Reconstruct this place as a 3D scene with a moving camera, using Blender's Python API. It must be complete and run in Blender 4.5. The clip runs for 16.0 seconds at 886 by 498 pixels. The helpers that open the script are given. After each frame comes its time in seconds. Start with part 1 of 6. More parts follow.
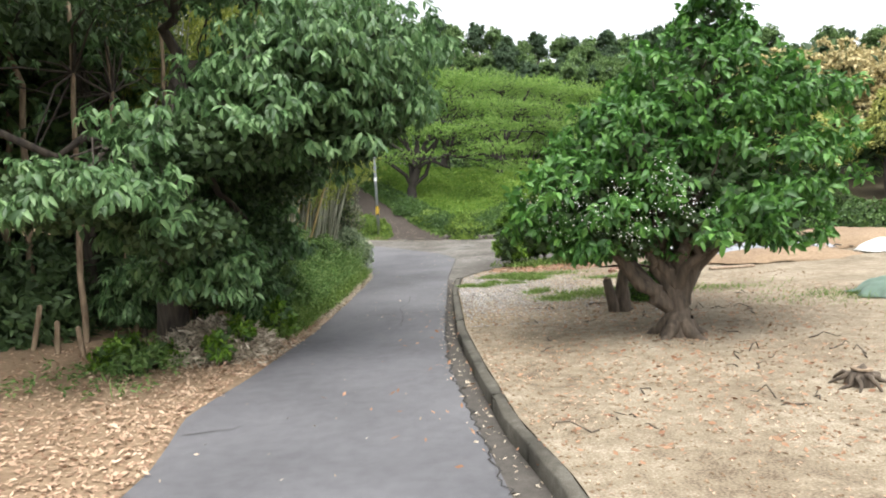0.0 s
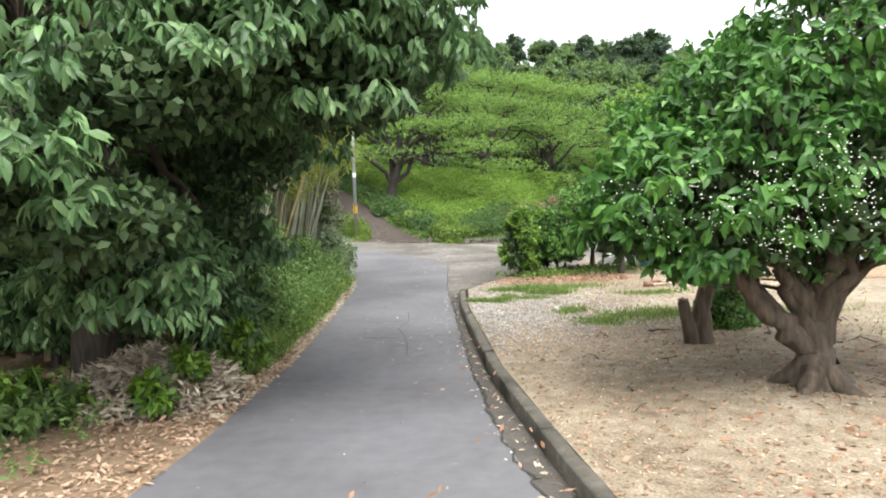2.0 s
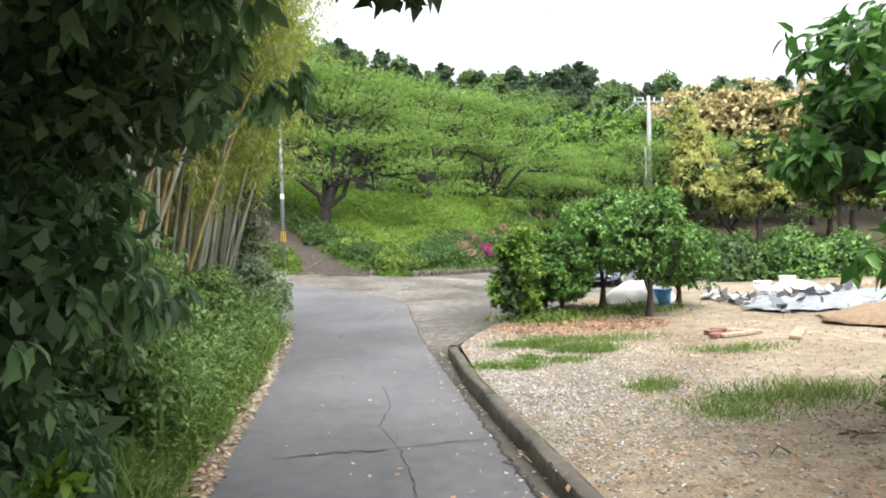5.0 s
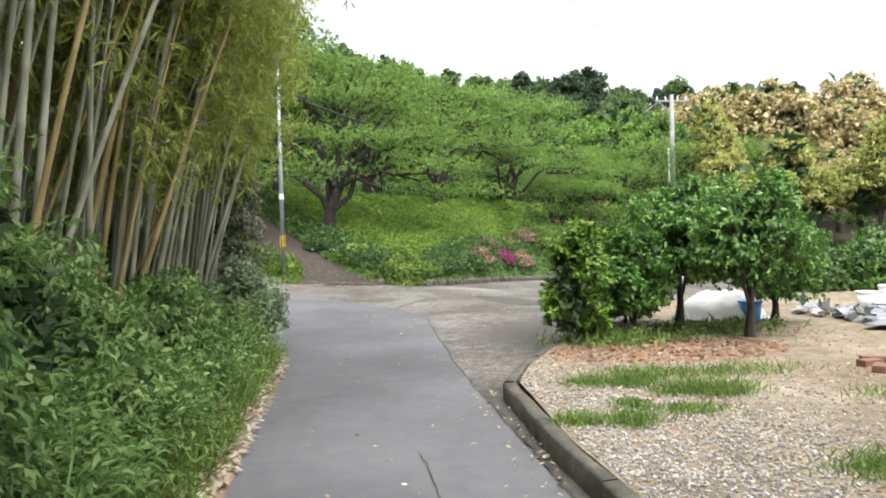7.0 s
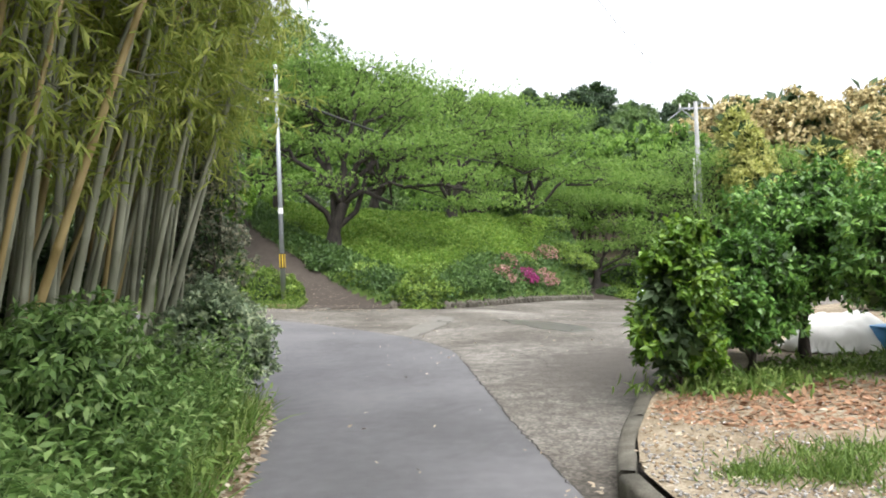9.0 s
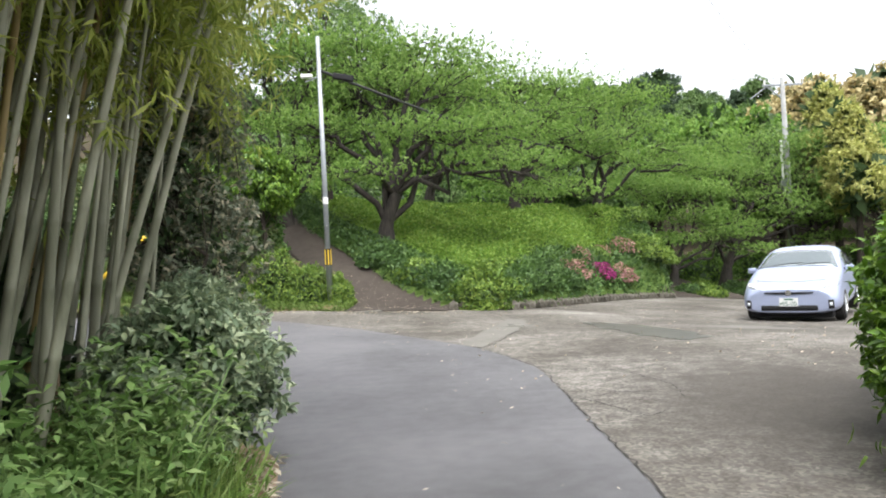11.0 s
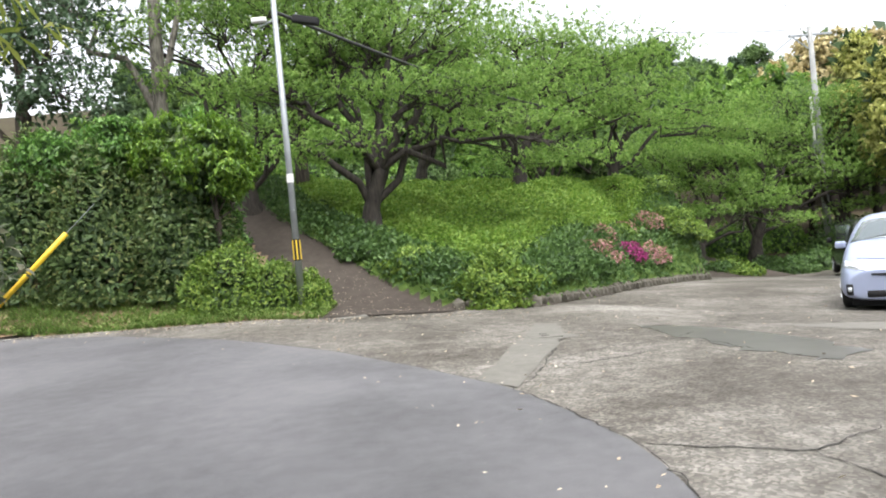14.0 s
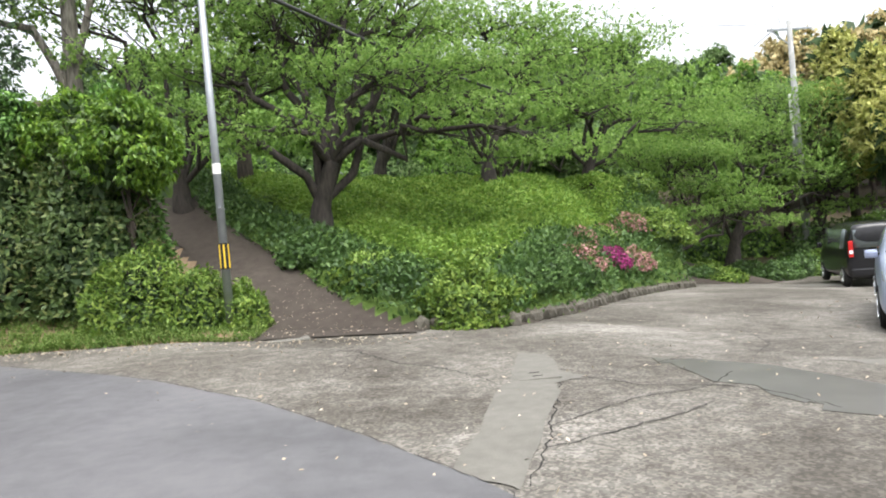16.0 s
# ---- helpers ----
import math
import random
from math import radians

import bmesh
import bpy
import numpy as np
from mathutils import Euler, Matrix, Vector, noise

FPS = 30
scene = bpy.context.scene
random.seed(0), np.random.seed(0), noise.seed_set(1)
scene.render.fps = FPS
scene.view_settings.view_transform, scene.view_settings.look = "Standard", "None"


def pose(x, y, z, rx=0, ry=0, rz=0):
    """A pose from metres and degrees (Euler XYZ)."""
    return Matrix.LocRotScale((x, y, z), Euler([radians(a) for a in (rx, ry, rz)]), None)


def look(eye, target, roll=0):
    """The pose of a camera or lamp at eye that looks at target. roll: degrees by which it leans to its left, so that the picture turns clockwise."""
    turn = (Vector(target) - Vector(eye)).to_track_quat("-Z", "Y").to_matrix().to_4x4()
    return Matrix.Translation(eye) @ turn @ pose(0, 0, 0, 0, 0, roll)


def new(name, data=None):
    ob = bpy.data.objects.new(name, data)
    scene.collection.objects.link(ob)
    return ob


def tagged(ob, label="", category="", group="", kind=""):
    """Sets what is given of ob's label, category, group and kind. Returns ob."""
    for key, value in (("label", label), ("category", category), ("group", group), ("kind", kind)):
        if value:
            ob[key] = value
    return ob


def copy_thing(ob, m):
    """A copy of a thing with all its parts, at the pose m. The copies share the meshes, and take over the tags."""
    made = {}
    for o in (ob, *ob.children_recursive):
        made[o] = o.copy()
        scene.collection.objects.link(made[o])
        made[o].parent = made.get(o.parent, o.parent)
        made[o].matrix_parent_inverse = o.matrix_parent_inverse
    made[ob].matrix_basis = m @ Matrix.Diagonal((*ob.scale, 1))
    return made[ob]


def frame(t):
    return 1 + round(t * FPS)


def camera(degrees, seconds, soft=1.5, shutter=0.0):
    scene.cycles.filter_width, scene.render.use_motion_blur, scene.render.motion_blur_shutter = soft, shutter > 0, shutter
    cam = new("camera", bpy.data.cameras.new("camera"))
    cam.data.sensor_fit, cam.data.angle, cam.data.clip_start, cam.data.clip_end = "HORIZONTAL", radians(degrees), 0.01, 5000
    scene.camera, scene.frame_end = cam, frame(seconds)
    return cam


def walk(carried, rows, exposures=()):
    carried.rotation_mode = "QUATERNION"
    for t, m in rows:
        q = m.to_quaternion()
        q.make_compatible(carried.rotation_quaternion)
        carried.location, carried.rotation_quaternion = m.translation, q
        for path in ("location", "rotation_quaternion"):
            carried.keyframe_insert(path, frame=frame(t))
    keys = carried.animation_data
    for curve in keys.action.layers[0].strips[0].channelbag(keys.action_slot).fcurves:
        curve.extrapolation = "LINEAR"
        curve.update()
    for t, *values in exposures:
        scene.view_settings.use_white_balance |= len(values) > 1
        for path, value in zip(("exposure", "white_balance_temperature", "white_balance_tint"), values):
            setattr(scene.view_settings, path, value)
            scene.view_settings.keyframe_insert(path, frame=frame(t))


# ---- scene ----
cam = camera(65.0, 16.0, soft=1.9)
PATH = [
    (0, (0.714, -0.687, 1.812), (0.621, 1.306, 1.667), -3.2),
    (0.5, (0.472, -0.064, 1.804), (0.4, 1.931, 1.679), -2.1),
    (1, (0.329, 0.548, 1.768), (0.267, 2.544, 1.658), -1.7),
    (1.5, (0.171, 1.11, 1.721), (0.115, 3.106, 1.596), -1.6),
    (2, (0.01, 1.722, 1.692), (0.009, 3.718, 1.553), -1.7),
    (2.5, (-0.116, 2.357, 1.675), (-0.069, 4.35, 1.522), -1.8),
    (3, (-0.294, 2.973, 1.689), (-0.19, 4.965, 1.547), -2.2),
    (3.5, (-0.377, 3.621, 1.69), (-0.202, 5.609, 1.551), -1.9),
    (4, (-0.535, 4.246, 1.659), (-0.326, 6.235, 1.602), -1.5),
    (4.2, (-0.558, 4.494, 1.644), (-0.332, 6.48, 1.576), -1.6),
    (6.3, (-0.868, 6.98, 1.353), (-0.671, 8.97, 1.328), -1.7),
    (6.5, (-0.856, 7.212, 1.372), (-0.667, 9.203, 1.337), -1.9),
    (7, (-0.848, 7.876, 1.358), (-0.635, 9.865, 1.333), -1.5),
    (7.5, (-0.936, 8.514, 1.345), (-0.73, 10.503, 1.359), -1.2),
    (8, (-0.962, 9.123, 1.308), (-0.758, 11.112, 1.33), -2.0),
    (8.2, (-0.943, 9.323, 1.311), (-0.738, 11.312, 1.35), -2.2),
    (10.3, (-0.976, 11.756, 1.184), (-0.863, 13.753, 1.213), -2.8),
    (10.5, (-0.97, 11.997, 1.184), (-0.897, 13.996, 1.222), -2.7),
    (11, (-0.991, 12.538, 1.173), (-0.952, 14.538, 1.213), -3.0),
    (11.5, (-1.012, 13.139, 1.158), (-1.011, 15.139, 1.2), -4.2),
    (12, (-1.003, 13.731, 1.182), (-1.035, 15.73, 1.215), -4.0),
    (12.5, (-1.081, 14.265, 1.233), (-1.142, 16.264, 1.262), -4.3),
    (13, (-1.041, 14.88, 1.237), (-1.055, 16.879, 1.263), -5.2),
    (13.5, (-1.06, 15.435, 1.231), (-1.046, 17.435, 1.243), -5.7),
    (14, (-1.031, 15.992, 1.237), (-0.977, 17.991, 1.233), -5.4),
    (14.5, (-0.968, 16.546, 1.27), (-0.878, 18.543, 1.248), -4.9),
    (15, (-1.0, 17.044, 1.328), (-0.9, 19.041, 1.284), -4.4),
    (15.5, (-0.957, 17.595, 1.356), (-0.825, 19.591, 1.329), -4.8),
    (16, (-0.954, 18.148, 1.344), (-0.788, 20.141, 1.329), -5.1),
]
walk(cam, [(t, look(eye, target, roll)) for t, eye, target, roll in PATH], [(0.0, 1.54), (1.5, 1.74), (4.0, 1.88), (7.0, 1.6), (16.0, 1.54)])

# ---------------------------------------------------------------- world and light
world = bpy.data.worlds.new("overcast_sky")
scene.world = world
world.use_nodes = True
wn = world.node_tree.nodes
wl = world.node_tree.links
sky = wn.new("ShaderNodeTexSky")
sky.sky_type = "NISHITA"
sky.sun_disc = False
sky.sun_elevation = radians(68)
sky.sun_rotation = radians(160)
sky.dust_density = 4.0
grey = wn.new("ShaderNodeHueSaturation")
grey.inputs["Saturation"].default_value = 0.2
wl.new(sky.outputs["Color"], grey.inputs["Color"])
wl.new(grey.outputs["Color"], wn["Background"].inputs["Color"])
wn["Background"].inputs["Strength"].default_value = 0.15

sun_data = bpy.data.lights.new("sun", "SUN")
sun_data.energy = 1.1
sun_data.angle = radians(60)
sun_data.color = (1.0, 0.985, 0.96)
sun = new("sun", sun_data)
sun.matrix_world = pose(0, 0, 30, 22, 0, 20)

# ---------------------------------------------------------------- materials


def shader(name):
    m = bpy.data.materials.new(name)
    m.use_nodes = True
    return m, m.node_tree.nodes, m.node_tree.links, m.node_tree.nodes["Principled BSDF"]


def ramp(nodes, stops):
    r = nodes.new("ShaderNodeValToRGB")
    el = r.color_ramp.elements
    while len(el) < len(stops):
        el.new(0.5)
    for e, (p, c) in zip(el, stops):
        e.position, e.color = p, (*c, 1)
    return r


def ground_mat(name, stops, big=0.6, small=14.0, rough=0.92, bump=0.4, mixer=0.55, grain=90.0, fleck=0.3):
    """Mottled mineral or earth surface: large stains, small grain, bump."""
    m, n, l, b = shader(name)
    tc = n.new("ShaderNodeTexCoord")
    a = n.new("ShaderNodeTexNoise")
    a.inputs["Scale"].default_value, a.inputs["Detail"].default_value = big, 6
    c = n.new("ShaderNodeTexNoise")
    c.inputs["Scale"].default_value, c.inputs["Detail"].default_value = small, 8
    g = n.new("ShaderNodeTexNoise")
    g.inputs["Scale"].default_value, g.inputs["Detail"].default_value = grain, 3
    for t in (a, c, g):
        l.new(tc.outputs["Object"], t.inputs["Vector"])
    mx = n.new("ShaderNodeMix")
    mx.inputs[0].default_value = mixer
    l.new(a.outputs[0], mx.inputs[2])
    l.new(c.outputs[0], mx.inputs[3])
    mx2 = n.new("ShaderNodeMix")
    mx2.inputs[0].default_value = fleck
    l.new(mx.outputs[0], mx2.inputs[2])
    l.new(g.outputs[0], mx2.inputs[3])
    r = ramp(n, stops)
    l.new(mx2.outputs[0], r.inputs[0])
    l.new(r.outputs[0], b.inputs["Base Color"])
    b.inputs["Roughness"].default_value = rough
    b.inputs["Specular IOR Level"].default_value = 0.3
    bp = n.new("ShaderNodeBump")
    bp.inputs["Strength"].default_value = bump
    bp.inputs["Distance"].default_value = 0.02
    l.new(mx2.outputs[0], bp.inputs["Height"])
    l.new(bp.outputs[0], b.inputs["Normal"])
    return m


def leaf_mat(name, stops, rough=0.45, trans=0.3, noise_scale=1.2):
    """Leaves: each island takes its own tone; light also passes through."""
    m, n, l, b = shader(name)
    geo = n.new("ShaderNodeNewGeometry")
    tc = n.new("ShaderNodeTexCoord")
    t = n.new("ShaderNodeTexNoise")
    t.inputs["Scale"].default_value = noise_scale
    l.new(tc.outputs["Object"], t.inputs["Vector"])
    mx = n.new("ShaderNodeMix")
    mx.inputs[0].default_value = 0.45
    l.new(geo.outputs["Random Per Island"], mx.inputs[2])
    l.new(t.outputs[0], mx.inputs[3])
    r = ramp(n, stops)
    l.new(mx.outputs[0], r.inputs[0])
    l.new(r.outputs[0], b.inputs["Base Color"])
    b.inputs["Roughness"].default_value = rough
    b.inputs["Specular IOR Level"].default_value = 0.38
    tr = n.new("ShaderNodeBsdfTranslucent")
    l.new(r.outputs[0], tr.inputs["Color"])
    ms = n.new("ShaderNodeMixShader")
    ms.inputs[0].default_value = trans
    l.new(b.outputs[0], ms.inputs[1])
    l.new(tr.outputs[0], ms.inputs[2])
    l.new(ms.outputs[0], n["Material Output"].inputs["Surface"])
    return m


def bark_mat(name, dark, light, scale=6.0, rough=0.9):
    m, n, l, b = shader(name)
    tc = n.new("ShaderNodeTexCoord")
    mp = n.new("ShaderNodeMapping")
    mp.inputs["Scale"].default_value = (3, 3, 0.6)
    l.new(tc.outputs["Object"], mp.inputs["Vector"])
    t = n.new("ShaderNodeTexNoise")
    t.inputs["Scale"].default_value, t.inputs["Detail"].default_value = scale, 8
    l.new(mp.outputs[0], t.inputs["Vector"])
    r = ramp(n, [(0.3, dark), (0.7, light)])
    l.new(t.outputs[0], r.inputs[0])
    l.new(r.outputs[0], b.inputs["Base Color"])
    b.inputs["Roughness"].default_value = rough
    bp = n.new("ShaderNodeBump")
    bp.inputs["Strength"].default_value = 0.7
    bp.inputs["Distance"].default_value = 0.03
    l.new(t.outputs[0], bp.inputs["Height"])
    l.new(bp.outputs[0], b.inputs["Normal"])
    return m


def plain_mat(name, color, rough=0.5, metal=0.0, vary=0.15, scale=8.0):
    m, n, l, b = shader(name)
    t = n.new("ShaderNodeTexNoise")
    t.inputs["Scale"].default_value, t.inputs["Detail"].default_value = scale, 6
    tc = n.new("ShaderNodeTexCoord")
    l.new(tc.outputs["Object"], t.inputs["Vector"])
    r = ramp(n, [(0.25, tuple(c * (1 - vary) for c in color)), (0.75, tuple(min(1, c * (1 + vary)) for c in color))])
    l.new(t.outputs[0], r.inputs[0])
    l.new(r.outputs[0], b.inputs["Base Color"])
    b.inputs["Roughness"].default_value = rough
    b.inputs["Metallic"].default_value = metal
    return m


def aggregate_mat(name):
    """Old concrete: exposed stone grains, mottled stains; at the yard corner a damp mossy stain with hedge shade
    painted in.
    """
    m, n, l, b = shader(name)
    tc = n.new("ShaderNodeTexCoord")
    big, mid, vor = n.new("ShaderNodeTexNoise"), n.new("ShaderNodeTexNoise"), n.new("ShaderNodeTexVoronoi")
    big.inputs["Scale"].default_value, big.inputs["Detail"].default_value, big.inputs["Distortion"].default_value = 0.42, 7, 0.6
    mid.inputs["Scale"].default_value, mid.inputs["Detail"].default_value = 5.5, 9
    vor.inputs["Scale"].default_value = 46.0
    for t in (big, mid, vor):
        l.new(tc.outputs["Object"], t.inputs["Vector"])
    mx = n.new("ShaderNodeMix")
    mx.inputs[0].default_value = 0.34
    l.new(big.outputs[0], mx.inputs[2])
    l.new(mid.outputs[0], mx.inputs[3])
    r = ramp(n, [(0.34, (0.05, 0.044, 0.036)), (0.46, (0.095, 0.087, 0.075)), (0.55, (0.14, 0.131, 0.116)), (0.68, (0.235, 0.225, 0.205))])
    l.new(mx.outputs[0], r.inputs[0])
    bw = n.new("ShaderNodeRGBToBW")
    l.new(vor.outputs["Color"], bw.inputs[0])
    gr = ramp(n, [(0.2, (0.66, 0.65, 0.64)), (0.5, (0.95, 0.95, 0.95)), (0.8, (1.45, 1.43, 1.4))])
    l.new(bw.outputs[0], gr.inputs[0])
    mul = n.new("ShaderNodeMix")
    mul.data_type, mul.blend_type = "RGBA", "MULTIPLY"
    mul.inputs[0].default_value = 1.0
    l.new(r.outputs[0], mul.inputs[6])
    l.new(gr.outputs[0], mul.inputs[7])
    # soft dark ellipse: damp stain plus hedge shade painted into the colour
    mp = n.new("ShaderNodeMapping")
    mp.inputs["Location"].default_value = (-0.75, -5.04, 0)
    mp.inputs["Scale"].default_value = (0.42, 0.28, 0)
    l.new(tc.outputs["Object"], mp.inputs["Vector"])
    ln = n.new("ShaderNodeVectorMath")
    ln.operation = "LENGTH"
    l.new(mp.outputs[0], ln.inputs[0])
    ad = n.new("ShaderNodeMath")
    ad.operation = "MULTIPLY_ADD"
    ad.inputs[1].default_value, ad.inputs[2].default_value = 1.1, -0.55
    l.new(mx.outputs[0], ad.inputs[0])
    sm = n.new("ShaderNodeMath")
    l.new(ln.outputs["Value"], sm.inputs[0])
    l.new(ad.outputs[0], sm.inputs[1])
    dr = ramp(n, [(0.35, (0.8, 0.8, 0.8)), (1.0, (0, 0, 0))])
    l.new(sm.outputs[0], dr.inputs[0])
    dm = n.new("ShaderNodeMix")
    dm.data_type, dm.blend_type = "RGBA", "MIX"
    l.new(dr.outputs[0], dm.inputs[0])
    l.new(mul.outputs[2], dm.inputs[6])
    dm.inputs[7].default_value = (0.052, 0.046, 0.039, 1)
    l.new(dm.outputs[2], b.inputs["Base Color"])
    b.inputs["Roughness"].default_value = 0.8
    b.inputs["Specular IOR Level"].default_value = 0.3
    bp = n.new("ShaderNodeBump")
    bp.inputs["Strength"].default_value, bp.inputs["Distance"].default_value = 0.5, 0.012
    l.new(bw.outputs[0], bp.inputs["Height"])
    l.new(bp.outputs[0], b.inputs["Normal"])
    return m


M_ASPHALT = ground_mat("worn_asphalt", [(0.38, (0.072, 0.071, 0.075)), (0.5, (0.108, 0.107, 0.113)), (0.62, (0.142, 0.14, 0.146))], 0.55, 7.0, 0.75, 0.25, 0.3, 220, 0.35)
M_CONCRETE = aggregate_mat("stained_shaded_concrete")
M_SLAB = ground_mat("pale_concrete", [(0.3, (0.110, 0.105, 0.092)), (0.7, (0.179, 0.172, 0.154))], 1.5, 9.0, 0.88, 0.25)
M_KERB = ground_mat("mossy_concrete", [(0.3, (0.04, 0.036, 0.027)), (0.5, (0.085, 0.078, 0.062)), (0.72, (0.17, 0.16, 0.135))], 1.6, 11.0, 0.9, 0.5)
M_GUTTER = ground_mat("damp_gutter", [(0.3, (0.038, 0.035, 0.029)), (0.55, (0.081, 0.073, 0.063)), (0.75, (0.140, 0.130, 0.108))], 1.2, 10.0, 0.88, 0.5)
M_DIRT = ground_mat("sandy_earth", [(0.36, (0.085, 0.062, 0.039)), (0.45, (0.165, 0.13, 0.088)), (0.53, (0.225, 0.187, 0.13)), (0.63, (0.34, 0.295, 0.225))], 1.1, 7.0, 0.95, 0.9, 0.5, 60, 0.42)
M_VERGE = ground_mat("leafy_earth", [(0.28, (0.100, 0.062, 0.037)), (0.5, (0.213, 0.150, 0.094)), (0.72, (0.338, 0.256, 0.169))], 0.6, 18.0, 0.95, 0.7, 0.55, 150)
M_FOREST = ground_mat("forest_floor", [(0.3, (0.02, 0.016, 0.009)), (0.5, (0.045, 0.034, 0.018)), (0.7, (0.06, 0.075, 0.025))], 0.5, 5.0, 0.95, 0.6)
M_SLOPE = ground_mat("slope_turf", [(0.3, (0.04, 0.07, 0.014)), (0.55, (0.085, 0.14, 0.025)), (0.75, (0.14, 0.2, 0.04))], 0.3, 6.0, 0.95, 0.8)
M_PATH = ground_mat("trodden_path", [(0.3, (0.029, 0.022, 0.018)), (0.55, (0.056, 0.046, 0.038)), (0.75, (0.096, 0.082, 0.067))], 0.6, 6.0, 0.93, 0.5)

L_OAK = leaf_mat("broadleaf_left", [(0.12, (0.035, 0.075, 0.031)), (0.45, (0.1, 0.195, 0.072)), (0.75, (0.21, 0.345, 0.143)), (0.95, (0.35, 0.43, 0.221))], 0.36, 0.42)
# dark leaf tone: shade inside crowns and under trees is put into the colour
L_SHADE = leaf_mat("shade_tinted_foliage", [(0.2, (0.029, 0.058, 0.021)), (0.8, (0.08, 0.136, 0.046))], 0.6, 0.15)
L_CITRUS = leaf_mat("broadleaf_yard", [(0.12, (0.022, 0.066, 0.017)), (0.45, (0.058, 0.16, 0.031)), (0.75, (0.12, 0.27, 0.052)), (0.95, (0.24, 0.36, 0.104))], 0.42, 0.35)
L_SHRUB = leaf_mat("glossy_shrub", [(0.15, (0.038, 0.091, 0.018)), (0.5, (0.091, 0.213, 0.039)), (0.88, (0.244, 0.427, 0.095))], 0.35, 0.25)
L_HEDGE = leaf_mat("yellowgreen_hedge", [(0.15, (0.046, 0.103, 0.014)), (0.5, (0.115, 0.23, 0.024)), (0.88, (0.253, 0.391, 0.048))], 0.38, 0.28)
L_BAMBOO = leaf_mat("bamboo_leaf", [(0.15, (0.14, 0.2, 0.036)), (0.5, (0.31, 0.37, 0.076)), (0.88, (0.55, 0.57, 0.16))], 0.5, 0.55)
L_PLUME = leaf_mat("bamboo_plume", [(0.15, (0.195, 0.221, 0.051)), (0.5, (0.39, 0.416, 0.118)), (0.88, (0.624, 0.598, 0.237))], 0.6, 0.4)
L_WEED = leaf_mat("weeds", [(0.15, (0.06, 0.12, 0.03)), (0.5, (0.15, 0.265, 0.07)), (0.88, (0.32, 0.43, 0.17))], 0.5, 0.38)
L_GRASS = leaf_mat("grass_blades", [(0.15, (0.06, 0.11, 0.021)), (0.5, (0.13, 0.22, 0.042)), (0.88, (0.26, 0.33, 0.104))], 0.55, 0.35)
L_SILVER = leaf_mat("grey_shrub", [(0.15, (0.09, 0.14, 0.072)), (0.5, (0.23, 0.3, 0.182)), (0.88, (0.5, 0.56, 0.34))], 0.42, 0.28)
L_CHERRY = leaf_mat("cherry_leaf", [(0.15, (0.1, 0.18, 0.037)), (0.5, (0.19, 0.325, 0.068)), (0.88, (0.33, 0.47, 0.135))], 0.5, 0.6, 0.5)
L_TURF = leaf_mat("slope_leaf", [(0.15, (0.085, 0.165, 0.023)), (0.5, (0.175, 0.3, 0.046)), (0.88, (0.32, 0.43, 0.094))], 0.55, 0.4, 0.8)
L_VINE = leaf_mat("withered_vine", [(0.15, (0.08, 0.105, 0.065)), (0.5, (0.19, 0.22, 0.15)), (0.75, (0.33, 0.3, 0.2)), (0.95, (0.55, 0.5, 0.4))], 0.55, 0.3, 1.5)
L_AZALEA = leaf_mat("azalea_leaf", [(0.15, (0.06, 0.12, 0.018)), (0.5, (0.14, 0.235, 0.037)), (0.88, (0.3, 0.4, 0.078))], 0.55, 0.3, 0.35)
# dark tone: duller plants, plus cherry shade coloured into the bank
L_AZDARK = leaf_mat("azalea_bank", [(0.15, (0.028, 0.061, 0.018)), (0.5, (0.066, 0.133, 0.032)), (0.88, (0.133, 0.221, 0.058))], 0.55, 0.25, 0.5)
L_RUSSET = leaf_mat("russet_hedge", [(0.15, (0.05, 0.086, 0.026)), (0.55, (0.108, 0.173, 0.052)), (0.78, (0.194, 0.23, 0.075)), (0.95, (0.259, 0.144, 0.065))], 0.5, 0.3, 0.8)
L_PINK = leaf_mat("azalea_pink", [(0.15, (0.05, 0.11, 0.02)), (0.42, (0.1, 0.18, 0.03)), (0.55, (0.36, 0.17, 0.16)), (0.85, (0.6, 0.32, 0.34))], 0.6, 0.3)
L_MAGENTA = leaf_mat("azalea_magenta", [(0.2, (0.06, 0.1, 0.03)), (0.4, (0.25, 0.02, 0.13)), (0.8, (0.5, 0.08, 0.27))], 0.6, 0.3)
L_WOOD1 = leaf_mat("wood_light", [(0.15, (0.081, 0.162, 0.028)), (0.5, (0.162, 0.297, 0.056)), (0.88, (0.297, 0.459, 0.099))], 0.6, 0.48, 0.3)
# next two tones are lightened: far-hill haze is put into the leaf colour
L_WOOD2 = leaf_mat("wood_dark", [(0.15, (0.034, 0.065, 0.033)), (0.5, (0.068, 0.12, 0.06)), (0.88, (0.13, 0.19, 0.1))], 0.65, 0.25, 0.3)
L_WOOD3 = leaf_mat("wood_mid", [(0.15, (0.058, 0.115, 0.036)), (0.5, (0.125, 0.215, 0.062)), (0.88, (0.25, 0.345, 0.14))], 0.6, 0.42, 0.3)
L_GOLD = leaf_mat("wood_blossom", [(0.12, (0.102, 0.112, 0.04)), (0.4, (0.408, 0.337, 0.154)), (0.88, (0.734, 0.632, 0.367))], 0.7, 0.3, 0.4)
L_LITTER = leaf_mat("dead_leaves", [(0.1, (0.188, 0.099, 0.061)), (0.4, (0.332, 0.221, 0.144)), (0.7, (0.486, 0.354, 0.243)), (0.95, (0.641, 0.519, 0.398))], 0.75, 0.1, 3.0)
